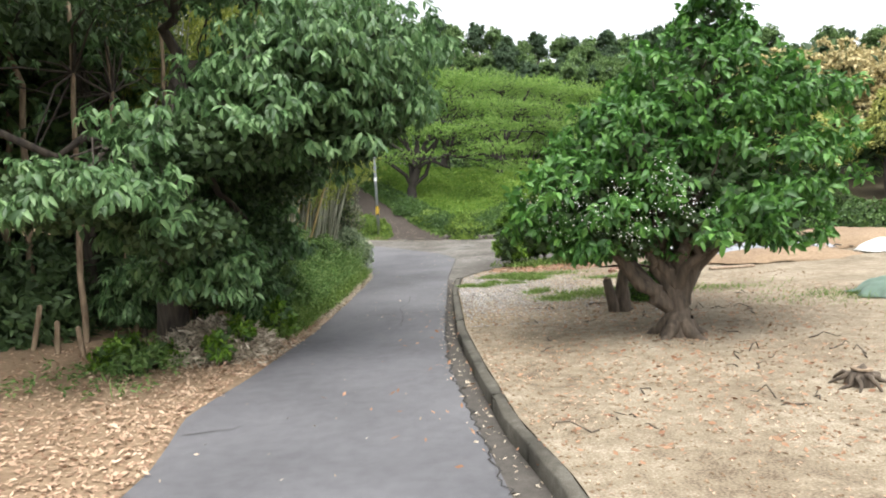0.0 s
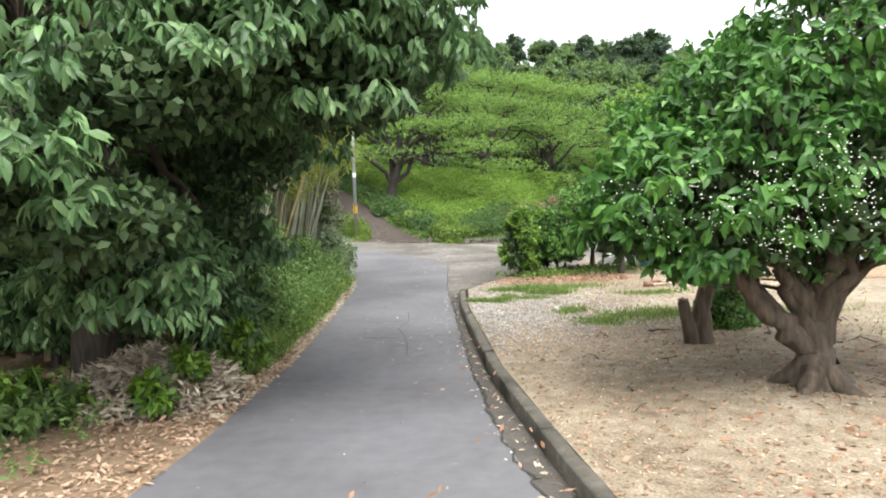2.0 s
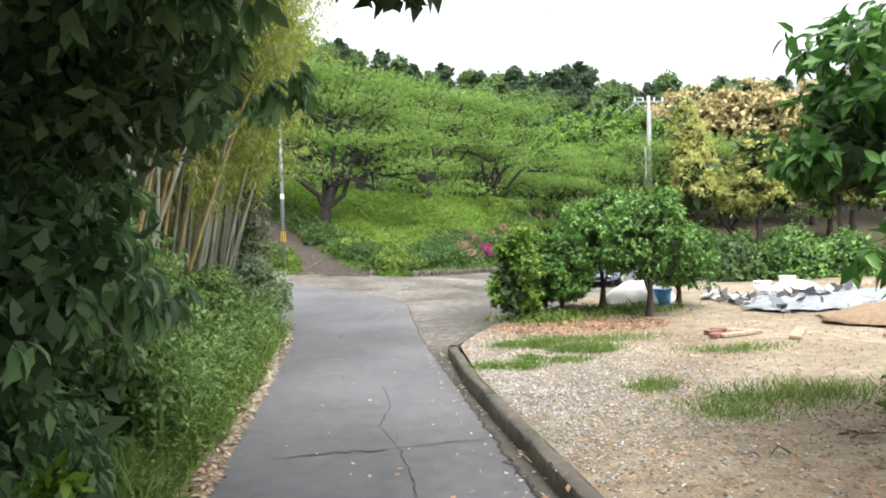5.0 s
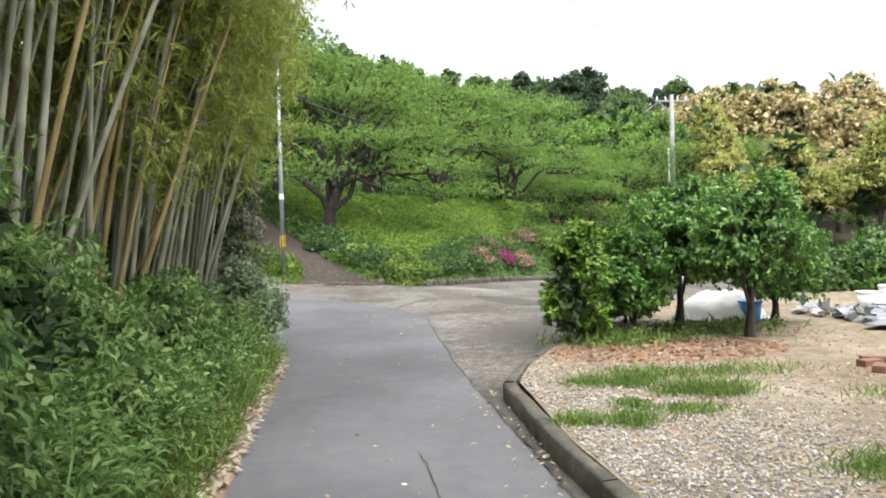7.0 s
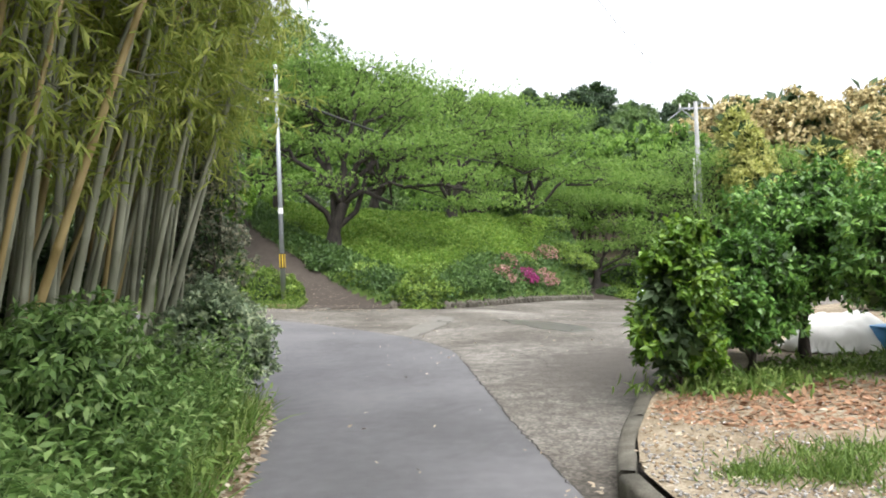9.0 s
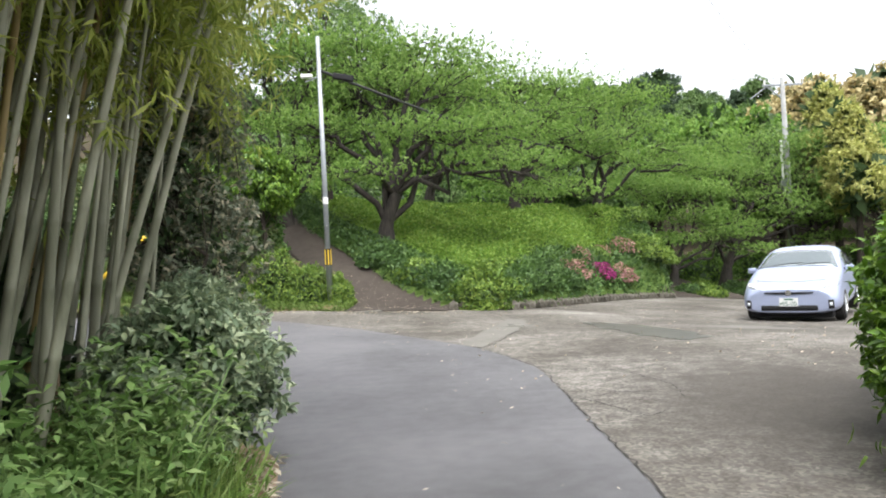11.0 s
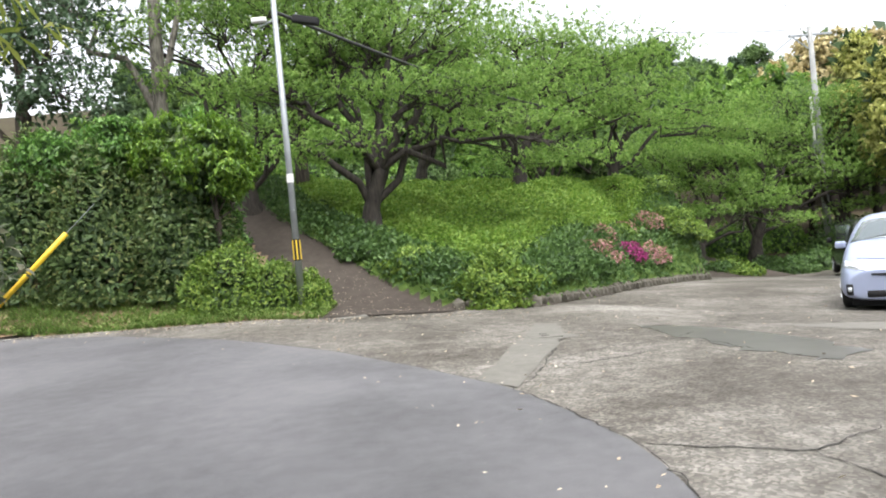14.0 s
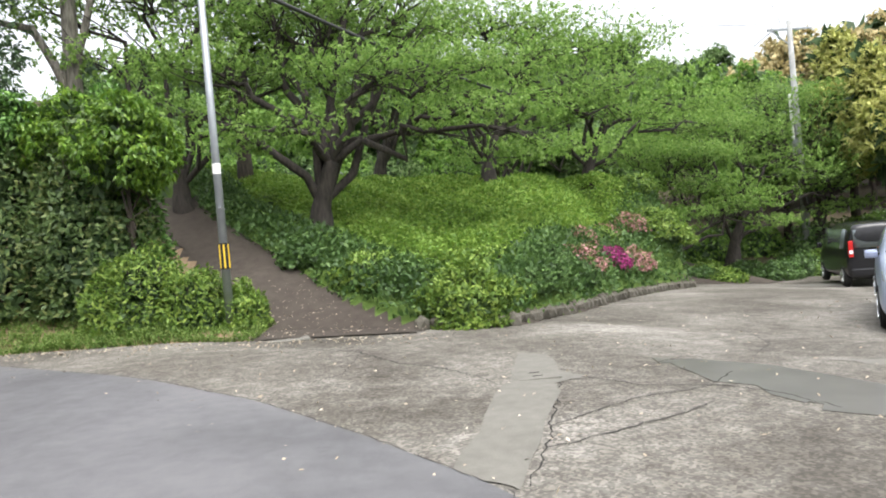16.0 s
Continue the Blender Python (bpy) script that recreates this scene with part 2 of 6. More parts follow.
L_GREYLITTER = leaf_mat("grey_dead_leaves", [(0.1, (0.169, 0.130, 0.091)), (0.5, (0.364, 0.305, 0.227)), (0.9, (0.650, 0.585, 0.468))], 0.75, 0.1, 3.0)
L_RUST = leaf_mat("rust_dead_leaves", [(0.1, (0.14, 0.065, 0.035)), (0.5, (0.28, 0.15, 0.085)), (0.9, (0.42, 0.28, 0.18))], 0.75, 0.1, 3.0)
L_FLOWER = plain_mat("white_petals", (0.85, 0.84, 0.78), 0.6, 0, 0.05)
M_GRAVEL = leaf_mat("gravel_stone", [(0.1, (0.13, 0.12, 0.11)), (0.5, (0.28, 0.27, 0.26)), (0.9, (0.52, 0.51, 0.49))], 0.9, 0.0, 5)
B_DARK = bark_mat("dark_bark", (0.018, 0.014, 0.011), (0.075, 0.06, 0.045))
B_CHERRY = bark_mat("cherry_bark", (0.012, 0.01, 0.009), (0.055, 0.045, 0.037))
B_GREY = bark_mat("grey_bark", (0.07, 0.062, 0.052), (0.25, 0.23, 0.2))
B_YARD = bark_mat("brown_bark", (0.03, 0.022, 0.015), (0.12, 0.092, 0.066))
B_TAN = bark_mat("tan_bark", (0.11, 0.075, 0.045), (0.32, 0.24, 0.16))
B_BAMBOO = bark_mat("bamboo_culm", (0.15, 0.155, 0.105), (0.37, 0.37, 0.28), 2.0, 0.5)
B_BAMBOOY = bark_mat("yellow_culm", (0.24, 0.17, 0.065), (0.4, 0.31, 0.14), 2.0, 0.5)

# ---------------------------------------------------------------- building helpers
rng = np.random.default_rng(7)


def mesh_np(name, V, Q=None, T=None, smooth=True):
    """A mesh from arrays of corners, four-sided and three-sided faces."""
    me = bpy.data.meshes.new(name)
    V = np.asarray(V, dtype=np.float32)
    loops, sizes = [], []
    if Q is not None and len(Q):
        Q = np.asarray(Q, dtype=np.int32)
        loops.append(Q.ravel())
        sizes.append(np.full(len(Q), 4))
    if T is not None and len(T):
        T = np.asarray(T, dtype=np.int32)
        loops.append(T.ravel())
        sizes.append(np.full(len(T), 3))
    loops, sizes = np.concatenate(loops), np.concatenate(sizes)
    starts = np.concatenate([[0], np.cumsum(sizes)[:-1]]).astype(np.int32)
    me.vertices.add(len(V))
    me.vertices.foreach_set("co", V.ravel())
    me.loops.add(len(loops))
    me.loops.foreach_set("vertex_index", loops)
    me.polygons.add(len(sizes))
    me.polygons.foreach_set("loop_start", starts)
    me.update(calc_edges=True)
    me.validate()
    if smooth:
        me.polygons.foreach_set("use_smooth", np.ones(len(me.polygons), dtype=bool))
    return me


def obj(name, me, mat, parent=None, label=""):
    ob = new(name, me)
    if mat is not None:
        me.materials.append(mat)
    if parent is not None:
        ob.parent = parent
    if label:
        ob["label"] = label
    return ob


def part(name, bm, mat, parent, label="", smooth=False):
    me = bpy.data.meshes.new(name)
    bm.to_mesh(me)
    bm.free()
    if smooth:
        me.polygons.foreach_set("use_smooth", np.ones(len(me.polygons), dtype=bool))
    return obj(name, me, mat, parent, label)


def thing(name, at, label, category, group=""):
    ob = new(name)
    ob.location = at
    ob.empty_display_size = 0.2
    return tagged(ob, label, category, group)


def box_bm(sx, sy, sz, at=(0, 0, 0), bevel=0.0, rot=None, segments=2):
    bm = bmesh.new()
    bmesh.ops.create_cube(bm, size=1)
    bmesh.ops.scale(bm, vec=(sx, sy, sz), verts=bm.verts)
    if bevel:
        bmesh.ops.bevel(bm, geom=bm.edges[:], offset=bevel, segments=segments, affect="EDGES", profile=0.6)
    if rot is not None:
        bmesh.ops.transform(bm, matrix=rot, verts=bm.verts)
    bmesh.ops.translate(bm, vec=at, verts=bm.verts)
    return bm


def cyl_bm(r0, r1, h, at=(0, 0, 0), sides=16, rot=None):
    bm = bmesh.new()
    bmesh.ops.create_cone(bm, cap_ends=True, segments=sides, radius1=r0, radius2=r1, depth=h)
    if rot is not None:
        bmesh.ops.transform(bm, matrix=rot, verts=bm.verts)
    bmesh.ops.translate(bm, vec=at, verts=bm.verts)
    return bm


def unit(a):
    return a / np.maximum(np.linalg.norm(a, axis=-1, keepdims=True), 1e-9)


def tube_arrays(pts, radii, sides=8, first=0):
    """A closed, tapered tube along the points."""
    pts, radii = np.asarray(pts, float), np.asarray(radii, float)
    tang = unit(np.gradient(pts, axis=0))
    mean = np.abs(unit(pts[-1] - pts[0] + 1e-6))
    ref = np.eye(3)[int(np.argmin(mean + np.array([0.0, 0.001, 0.002])))][None]
    a = unit(np.cross(tang, ref))
    b = np.cross(tang, a)
    ang = np.linspace(0, 2 * math.pi, sides, endpoint=False)
    ring = a[:, None] * np.cos(ang)[None, :, None] + b[:, None] * np.sin(ang)[None, :, None]
    V = (pts[:, None] + ring * radii[:, None, None]).reshape(-1, 3)
    n = len(pts)
    i, j = np.meshgrid(np.arange(n - 1), np.arange(sides), indexing="ij")
    q = np.stack([i * sides + j, i * sides + (j + 1) % sides, (i + 1) * sides + (j + 1) % sides, (i + 1) * sides + j], -1).reshape(-1, 4)
    V = np.concatenate([V, pts[-1:] + tang[-1:] * radii[-1]])
    tip = n * sides
    T = np.array([[(n - 1) * sides + k, (n - 1) * sides + (k + 1) % sides, tip] for k in range(sides)])
    return V, q + first, T + first


def tubes_mesh(name, paths, sides=8):
    """Several tubes that grow together, in one mesh."""
    Vs, Qs, Ts, n = [], [], [], 0
    for pts, radii in paths:
        V, q, t = tube_arrays(pts, radii, sides, n)
        Vs.append(V)
        Qs.append(q)
        Ts.append(t)
        n += len(V)
    return mesh_np(name, np.concatenate(Vs), np.concatenate(Qs), np.concatenate(Ts))


def bent(a, b, n=7, sag=0.0, wob=0.05, r=None):
    """Points from a to b with a bow and some wander."""
    r = r or rng
    a, b = np.asarray(a, float), np.asarray(b, float)
    s = np.linspace(0, 1, n)[:, None]
    p = a + (b - a) * s
    p[:, 2:] += sag * np.sin(s * math.pi)
    w = r.normal(size=(n, 3)) * wob * np.linalg.norm(b - a)
    w[0] = w[-1] = 0
    return p + w * np.sin(s * math.pi)


def leaves_arrays(P, D, N, L, W, detail=1, curl=0.25, fold=0.18):
    """Leaf blades at P along D, facing N. detail 2 has a rib and a bent blade."""
    D = unit(D)
    S = unit(np.cross(D, N))
    N = np.cross(S, D)
    L, W = np.broadcast_to(L, len(P))[:, None], np.broadcast_to(W, len(P))[:, None]
    n = len(P)
    base = np.arange(n)[:, None]
    if detail == 1:
        mid = P + D * L * 0.48 - N * L * curl * 0.2
        V = np.stack([P, mid + S * W / 2 + N * W * fold, P + D * L - N * L * curl, mid - S * W / 2 + N * W * fold], 1).reshape(-1, 3)
        return V, base * 4 + np.array([[0, 1, 2, 3]]), np.zeros((0, 3), int)
    rows = []
    for s, w in ((0.32, 0.5), (0.68, 0.42)):
        c = P + D * L * s - N * L * curl * s * s
        rows += [c + S * W * w + N * W * fold, c, c - S * W * w + N * W * fold]
    V = np.stack([P, *rows, P + D * L * (1 - 0.2 * curl) - N * L * curl], 1).reshape(-1, 3)
    q = np.array([[1, 4, 5, 2], [2, 5, 6, 3]])
    t = np.array([[0, 1, 2], [0, 2, 3], [4, 7, 5], [5, 7, 6]])
    Q = (base[:, :, None] * 8 + q[None]).reshape(-1, 4)
    T = (base[:, :, None] * 8 + t[None]).reshape(-1, 3)
    return V, Q, T


def random_dirs(n, r, zmin=-1.0):
    v = unit(r.normal(size=(n * 3, 3)))
    v = v[v[:, 2] > zmin]
    while len(v) < n:
        v = np.concatenate([v, v])
    return v[:n]


def bough_tips(lobes, boughs, per, r, spread=0.3, flat=0.5, zmin=-0.5, shell=(0.75, 1.05)):
    """Twig ends in clusters over the lobes of a crown: places, ways out, and the cluster's centres."""
    lobes = np.asarray(lobes, float)
    area = lobes[:, 3] * lobes[:, 4] + lobes[:, 3] * lobes[:, 5] + lobes[:, 4] * lobes[:, 5]
    which = r.choice(len(lobes), boughs, p=area / area.sum())
    d = random_dirs(boughs, r, zmin)
    lb = lobes[which]
    C = lb[:, :3] + d * lb[:, 3:6] * r.uniform(*shell, (boughs, 1))
    size = (lb[:, 3:4] + lb[:, 4:5]) * 0.5
    off = np.clip(r.normal(size=(boughs, per, 3)), -1.5, 1.5) * spread * size[:, None] * np.array([1, 1, flat])
    P = (C[:, None] + off).reshape(-1, 3)
    O = unit(np.repeat(d, per, 0) + unit(off.reshape(-1, 3)) * 0.7)
    return P, O, C, which


def spray(P, O, r, m, L, W, droop, detail, curl=0.3, up=0.6):
    """m leaves at each twig end, spread round it and hanging by droop."""
    n = len(P)
    P2 = np.repeat(P, m, 0) + r.normal(size=(n * m, 3)) * L * 0.12
    O2 = np.repeat(O, m, 0)
    D = unit(O2 * 0.5 + unit(r.normal(size=(n * m, 3))) * 0.9 + np.array([0, 0, -droop]))
    N = unit(np.array([[0, 0, up]]) + O2 * 0.5 + r.normal(size=(n * m, 3)) * 0.35)
    size = r.uniform(0.65, 1.15, n * m)
    return leaves_arrays(P2, D, N, L * size, W * size, detail, curl)


def join(chunks):
    Vs, Qs, Ts, n = [], [], [], 0
    for V, Q, T in chunks:
        Vs.append(V)
        Qs.append(Q + n)
        Ts.append(T + n)
        n += len(V)
    return np.concatenate(Vs), np.concatenate(Qs), np.concatenate(Ts)


def make_tree(name, base, trunk, lobes, bark, foliage, label, category="tree", group="", seed=1, r0=0.15, boughs=60, per=12, m=5,
              L=0.12, W=0.05, droop=0.3, detail=1, spread=0.3, flat=0.5, zmin=-0.5, shell=(0.75, 1.05), twigs=True, inner=None, curl=0.3, limb_sag=0.2, limb=0.5):
    """A tree or bush: bent trunk, a limb into each lobe, twigs, and a crown of single leaves. Coordinates are from the base."""
    r = np.random.default_rng(seed)
    root = thing(name, base, label, category, group)
    trunk = np.asarray(trunk, float)
    rad = np.linspace(r0, r0 * 0.62, len(trunk))
    rad[0] *= 1.45
    fine = np.array([[np.interp(s, np.arange(len(trunk)), trunk[:, k]) for k in range(3)] for s in np.linspace(0, len(trunk) - 1, 4 * len(trunk))])
    fr = np.interp(np.linspace(0, len(trunk) - 1, 4 * len(trunk)), np.arange(len(trunk)), rad)
    fine[1:-1, :2] += r.normal(size=(len(fine) - 2, 2)) * r0 * 0.04
    obj("trunk", tubes_mesh("trunk", [(fine, fr)], 12), bark, root)
    P, O, C, which = bough_tips(lobes, boughs, per, r, spread, flat, zmin, shell)
    for k, lb in enumerate(lobes):
        s = len(trunk) - 1 if len(trunk) < 3 else r.integers(max(1, len(trunk) - 2), len(trunk))
        start = trunk[s]
        pts = bent(start, lb[:3], 8, limb_sag * np.linalg.norm(np.array(lb[:3]) - start) * 0.5, 0.06, r)
        paths = [(pts, np.linspace(r0 * limb, r0 * 0.12, 8))]
        if twigs:
            for c in C[which == k][::2]:
                j = r.integers(3, 8)
                paths.append((bent(pts[j], c, 5, 0.02, 0.08, r), np.linspace(r0 * 0.09, 0.004, 5)))
        obj("limb", tubes_mesh("limb", paths, 6), bark, root)
    chunks = [spray(P, O, r, m, L, W, droop, detail, curl)]
    obj("crown", mesh_np("crown", *join(chunks)), foliage, root)
    # inner leaves in a dark colour that paints the shade within the crown
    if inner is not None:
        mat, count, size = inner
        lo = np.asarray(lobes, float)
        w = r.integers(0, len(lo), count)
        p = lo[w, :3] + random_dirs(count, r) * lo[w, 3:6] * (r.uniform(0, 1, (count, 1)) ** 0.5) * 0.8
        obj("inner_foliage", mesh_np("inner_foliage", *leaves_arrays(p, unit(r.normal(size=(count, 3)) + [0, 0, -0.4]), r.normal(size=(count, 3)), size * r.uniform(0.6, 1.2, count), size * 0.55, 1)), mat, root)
    return root


# ---------------------------------------------------------------- lie of the land


def lot_z(x, y):
    w = np.clip((np.asarray(y, float) - 20) / 19, 0, 1.4) ** 0.7
    dip = 0.15 * np.exp(-((np.asarray(x, float) - 6.3) ** 2 / 12 + (np.asarray(y, float) - 27) ** 2 / 16))
    return w * (0.12 - 0.085 * np.clip(x, -4, 11)) - dip


def along(line, y):
    """x of a line of (x, y) points, at y."""
    line = np.asarray(line, float)
    return np.interp(y, line[:, 1], line[:, 0])


ROAD_LEFT = [(-1.2, -12), (-1.55, 1), (-1.75, 4.0), (-2.0, 5.2), (-1.83, 7.1), (-1.72, 9), (-1.74, 11.3), (-1.8, 13.7), (-1.86, 15.7), (-2.05, 16.9), (-2.6, 17.7), (-4.2, 18.3), (-7.5, 18.7), (-13, 19.1), (-22, 19.4)]
ROAD_RIGHT = [(1.75, -12), (1.2, 1), (0.84, 3.5), (0.59, 5.1), (0.34, 6.95), (0.24, 8.7), (0.17, 11.1), (0.09, 13.8), (0.06, 15.4), (0.09, 17.1), (0.11, 19.9), (-0.14, 20.9), (-0.43, 21.75), (-1.2, 23.0), (-2.2, 24.4), (-3.5, 25.7), (-6.4, 28.0), (-10, 29.8), (-22, 33.0)]
KERB = [(2.1, -12), (1.42, 1), (1.12, 3.35), (0.86, 4.5), (0.62, 6.4), (0.42, 8.2), (0.34, 9.9), (0.24, 12), (0.26, 13.7)]
KERB_BACK = [(0.27, 13.75), (0.55, 14.5), (1.1, 15.6), (1.45, 16.15)]
YARD_EDGE = KERB[:-1] + [(0.3, 13.8)] + KERB_BACK[1:] + [(2.2, 17.1), (3.4, 18.8), (5.2, 21), (7.5, 23.0), (12, 25.0)]


def hill_base_distance(x, y):
    """How far a place lies behind the foot of the planted slope."""
    x, y = np.asarray(x, float), np.asarray(y, float)
    foot = np.array(SLOPE_FOOT)
    best = np.full(np.broadcast(x, y).shape, 1e9)
    for (ax, ay), (bx, by) in zip(foot[:-1], foot[1:]):
        dx, dy = bx - ax, by - ay
        s = np.clip(((x - ax) * dx + (y - ay) * dy) / (dx * dx + dy * dy), 0, 1)
        d = np.hypot(x - ax - s * dx, y - ay - s * dy)
        best = np.minimum(best, d)
    inside = point_in(x, y, SLOPE_AREA)
    return np.where(inside, best, -best)


def point_in(x, y, poly):
    x, y = np.broadcast_arrays(np.asarray(x, float), np.asarray(y, float))
    res = np.zeros(x.shape, bool)
    for (ax, ay), (bx, by) in zip(poly, poly[1:] + poly[:1]):
        if ay == by:
            continue
        c = ((ay > y) != (by > y)) & (x < (bx - ax) * (y - ay) / (by - ay) + ax)
        res ^= c
    return res


# foot of the slope: up the left path, along the lot, up the far path
SLOPE_FOOT = [(-6.0, 36.5), (-5.0, 34.2), (-3.2, 32.0), (-1.6, 29.8), (-0.5, 28.7), (0.85, 28.65), (2.3, 30.3), (4.3, 33.2), (6.2, 35.6), (7.5, 37.0), (8.2, 39.5), (8.8, 50)]
SLOPE_AREA = SLOPE_FOOT + [(8.8, 75), (-30, 75), (-30, 36.5)]


def wood_z(x, y):
    """The wooded hill behind."""
    x, y = np.asarray(x, float), np.asarray(y, float)
    far = lot_z(x, np.minimum(y, 45)) + np.clip(y - 42, 0, 90) * 0.16 + np.clip(y - 70, 0, 60) * 0.17
    return far + np.clip(y - 86, 0, 34) * 0.14 * np.clip((42 - x) / 40, 0, 1)


def path_z(y):
    s = np.clip(np.asarray(y, float) - 28.4, 0, 6.4)
    return 0.3 * s + 0.025 * s * s


PATH_LEFT = [(-2.8, 28.2), (-3.3, 29.4), (-4.6, 32.0), (-6.3, 34.4), (-8.5, 37)]


def slope_z(x, y):
    """The planted slope, the path up beside it and the bank left of the path."""
    x, y = np.asarray(x, float), np.asarray(y, float)
    d = np.maximum(hill_base_distance(x, y), 0)
    yy = np.minimum(y, 38) + np.clip(y - 38, 0, 40) * 0.25
    plane = 0.1 + 0.3 * (yy - 28.6) - 0.07 * np.clip(x, -8, 8)
    foot_z = np.where(x < -0.5, np.maximum(path_z(y), lot_z(x, y)), lot_z(x, y))
    plane = plane + 0.14 * np.clip(-x - 3, 0, 5)
    steep = 0.85 + 2.2 * np.clip((x - 5) / 2.2, 0, 1)
    hill = np.minimum(plane, foot_z + 0.12 + steep * d)
    edge = 28.3 + np.clip(-x - 3, 0, 12) * 0.22
    bank = lot_z(x, y) - 0.03 + np.clip((y - edge) * 0.4, 0, 0.12) + np.clip(y - 29.5, 0, 6) * 0.4
    left = x < along(PATH_LEFT, y) - 0.1
    mid = np.where(x > -0.6, lot_z(x, y) - 0.02, np.maximum(path_z(y), lot_z(x, y)) + 0.01)
    return np.where(d > 0, hill, np.where(left, bank, mid))

# ---------------------------------------------------------------- large structure


def grid_mesh(name, xs, ys, zfun, keep=None):
    X, Y = np.meshgrid(xs, ys, indexing="ij")
    Z = zfun(X, Y)
    V = np.stack([X, Y, Z], -1).reshape(-1, 3)
    nx, ny = len(xs), len(ys)
    i, j = np.meshgrid(np.arange(nx - 1), np.arange(ny - 1), indexing="ij")
    q = np.stack([i * ny + j, (i + 1) * ny + j, (i + 1) * ny + j + 1, i * ny + j + 1], -1).reshape(-1, 4)
    if keep is not None:
        c = V[q].mean(1)
        q = q[keep(c[:, 0], c[:, 1])]
    return mesh_np(name, V, q)


def bumps(x, y, amp, scale=1.0):
    return amp * (np.sin(x * 1.7 * scale + 0.6 * np.sin(y * 1.1 * scale)) * np.cos(y * 1.3 * scale + 1.0) + 0.5 * np.sin(x * 4.1 * scale + y * 3.3 * scale))


def spaced(lo, hi, step, reach):
    out = [lo - (k ** 2) * reach / 400 for k in range(20, 0, -1)]
    return np.array(out + list(np.arange(lo, hi, step)) + [hi + (k ** 2) * reach / 400 for k in range(0, 21)])


def ground_z(x, y):
    base = np.where(y > 20, lot_z(x, y), 0) - 0.08
    base = np.where(x < -3, base + np.clip(-3 - x, 0, 20) * 0.05 * (y < 16.5), base)
    return np.maximum(base, wood_z(x, y) - 0.08) + bumps(x, y, 0.02)


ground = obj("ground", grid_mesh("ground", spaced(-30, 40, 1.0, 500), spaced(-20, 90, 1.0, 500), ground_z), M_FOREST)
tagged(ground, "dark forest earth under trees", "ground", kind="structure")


def strip(name, left, right, zfun, mat, across=9, step=0.35, label="", category="", crown=0.0):
    """A sheet between two lines, both walked from start to end."""
    def resample(line, n):
        line = np.asarray(line, float)
        s = np.concatenate([[0], np.cumsum(np.hypot(*np.diff(line, axis=0).T))])
        t = np.linspace(0, s[-1], n)
        return np.stack([np.interp(t, s, line[:, 0]), np.interp(t, s, line[:, 1])], -1)
    n = int(30 / step)
    a, b = resample(left, n), resample(right, n)
    u = np.linspace(0, 1, across)[None, :, None]
    XY = a[:, None] * (1 - u) + b[:, None] * u
    Z = zfun(XY[..., 0], XY[..., 1])
    V = np.concatenate([XY, Z[..., None]], -1).reshape(-1, 3)
    i, j = np.meshgrid(np.arange(n - 1), np.arange(across - 1), indexing="ij")
    q = np.stack([i * across + j, i * across + j + 1, (i + 1) * across + j + 1, (i + 1) * across + j], -1).reshape(-1, 4)
    ob = obj(name, mesh_np(name, V, q), mat)
    return tagged(ob, label, category, kind="structure")


lot = tagged(obj("lot_pavement", grid_mesh("lot_pavement", np.arange(-20, 22, 0.5), np.arange(13.2, 60, 0.5), lambda x, y: lot_z(x, y) - 0.012), M_CONCRETE), "stained old concrete paving of a parking lot, hedge shade painted at one corner", "pavement", kind="structure")
wobble = lambda y: 0.05 * np.sin(y * 3.1) + 0.04 * np.sin(y * 7.3 + 1) + 0.02 * np.sin(y * 17)
dense_left = []
for (ax, ay), (bx, by) in zip(ROAD_LEFT[:-1], ROAD_LEFT[1:]):
    for s in np.linspace(0, 1, 8, endpoint=False):
        yy = ay + (by - ay) * s
        dense_left.append((ax + (bx - ax) * s + float(wobble(yy)), yy))
strip("road", dense_left, ROAD_RIGHT, lambda x, y: lot_z(x, y) + 0.004, M_ASPHALT, 11, 0.2, "worn grey asphalt lane, cracked and patched", "road")
strip("gutter", [(x - 0.03, y) for x, y in ROAD_RIGHT[:8]], KERB[:8] + [(0.3, 13.8)], lambda x, y: lot_z(x, y) - 0.006 + 0 * x, M_GUTTER, 4, 0.3, "damp stained gutter between asphalt and kerb", "gutter")


def yard_z(x, y):
    e = along(YARD_EDGE, y)
    return 0.115 + np.clip(x - e - 1, 0, 12) * 0.012 + bumps(x, y, 0.012) * np.clip((x - e) * 2, 0, 1)


rows_y = np.arange(-12, 25, 0.22)
u = np.concatenate([np.linspace(0, 1, 30) * 5, np.linspace(5.3, 40, 30)])
YX = along(YARD_EDGE, rows_y)[:, None] + 0.12 + u[None]
YY = np.repeat(rows_y[:, None], len(u), 1)
YZ = yard_z(YX, YY)
V = np.stack([YX, YY, YZ], -1).reshape(-1, 3)
i, j = np.meshgrid(np.arange(len(rows_y) - 1), np.arange(len(u) - 1), indexing="ij")
q = np.stack([i * len(u) + j, i * len(u) + j + 1, (i + 1) * len(u) + j + 1, (i + 1) * len(u) + j], -1).reshape(-1, 4)
tagged(obj("yard_ground", mesh_np("yard_ground", V, q), M_DIRT), "dry sandy earth of an open yard", "ground", kind="structure")


def verge_z(x, y):
    e = along(ROAD_LEFT, np.minimum(y, 20))
    return 0.015 + np.clip(e - x, 0, 6) * 0.06 + bumps(x, y, 0.015)


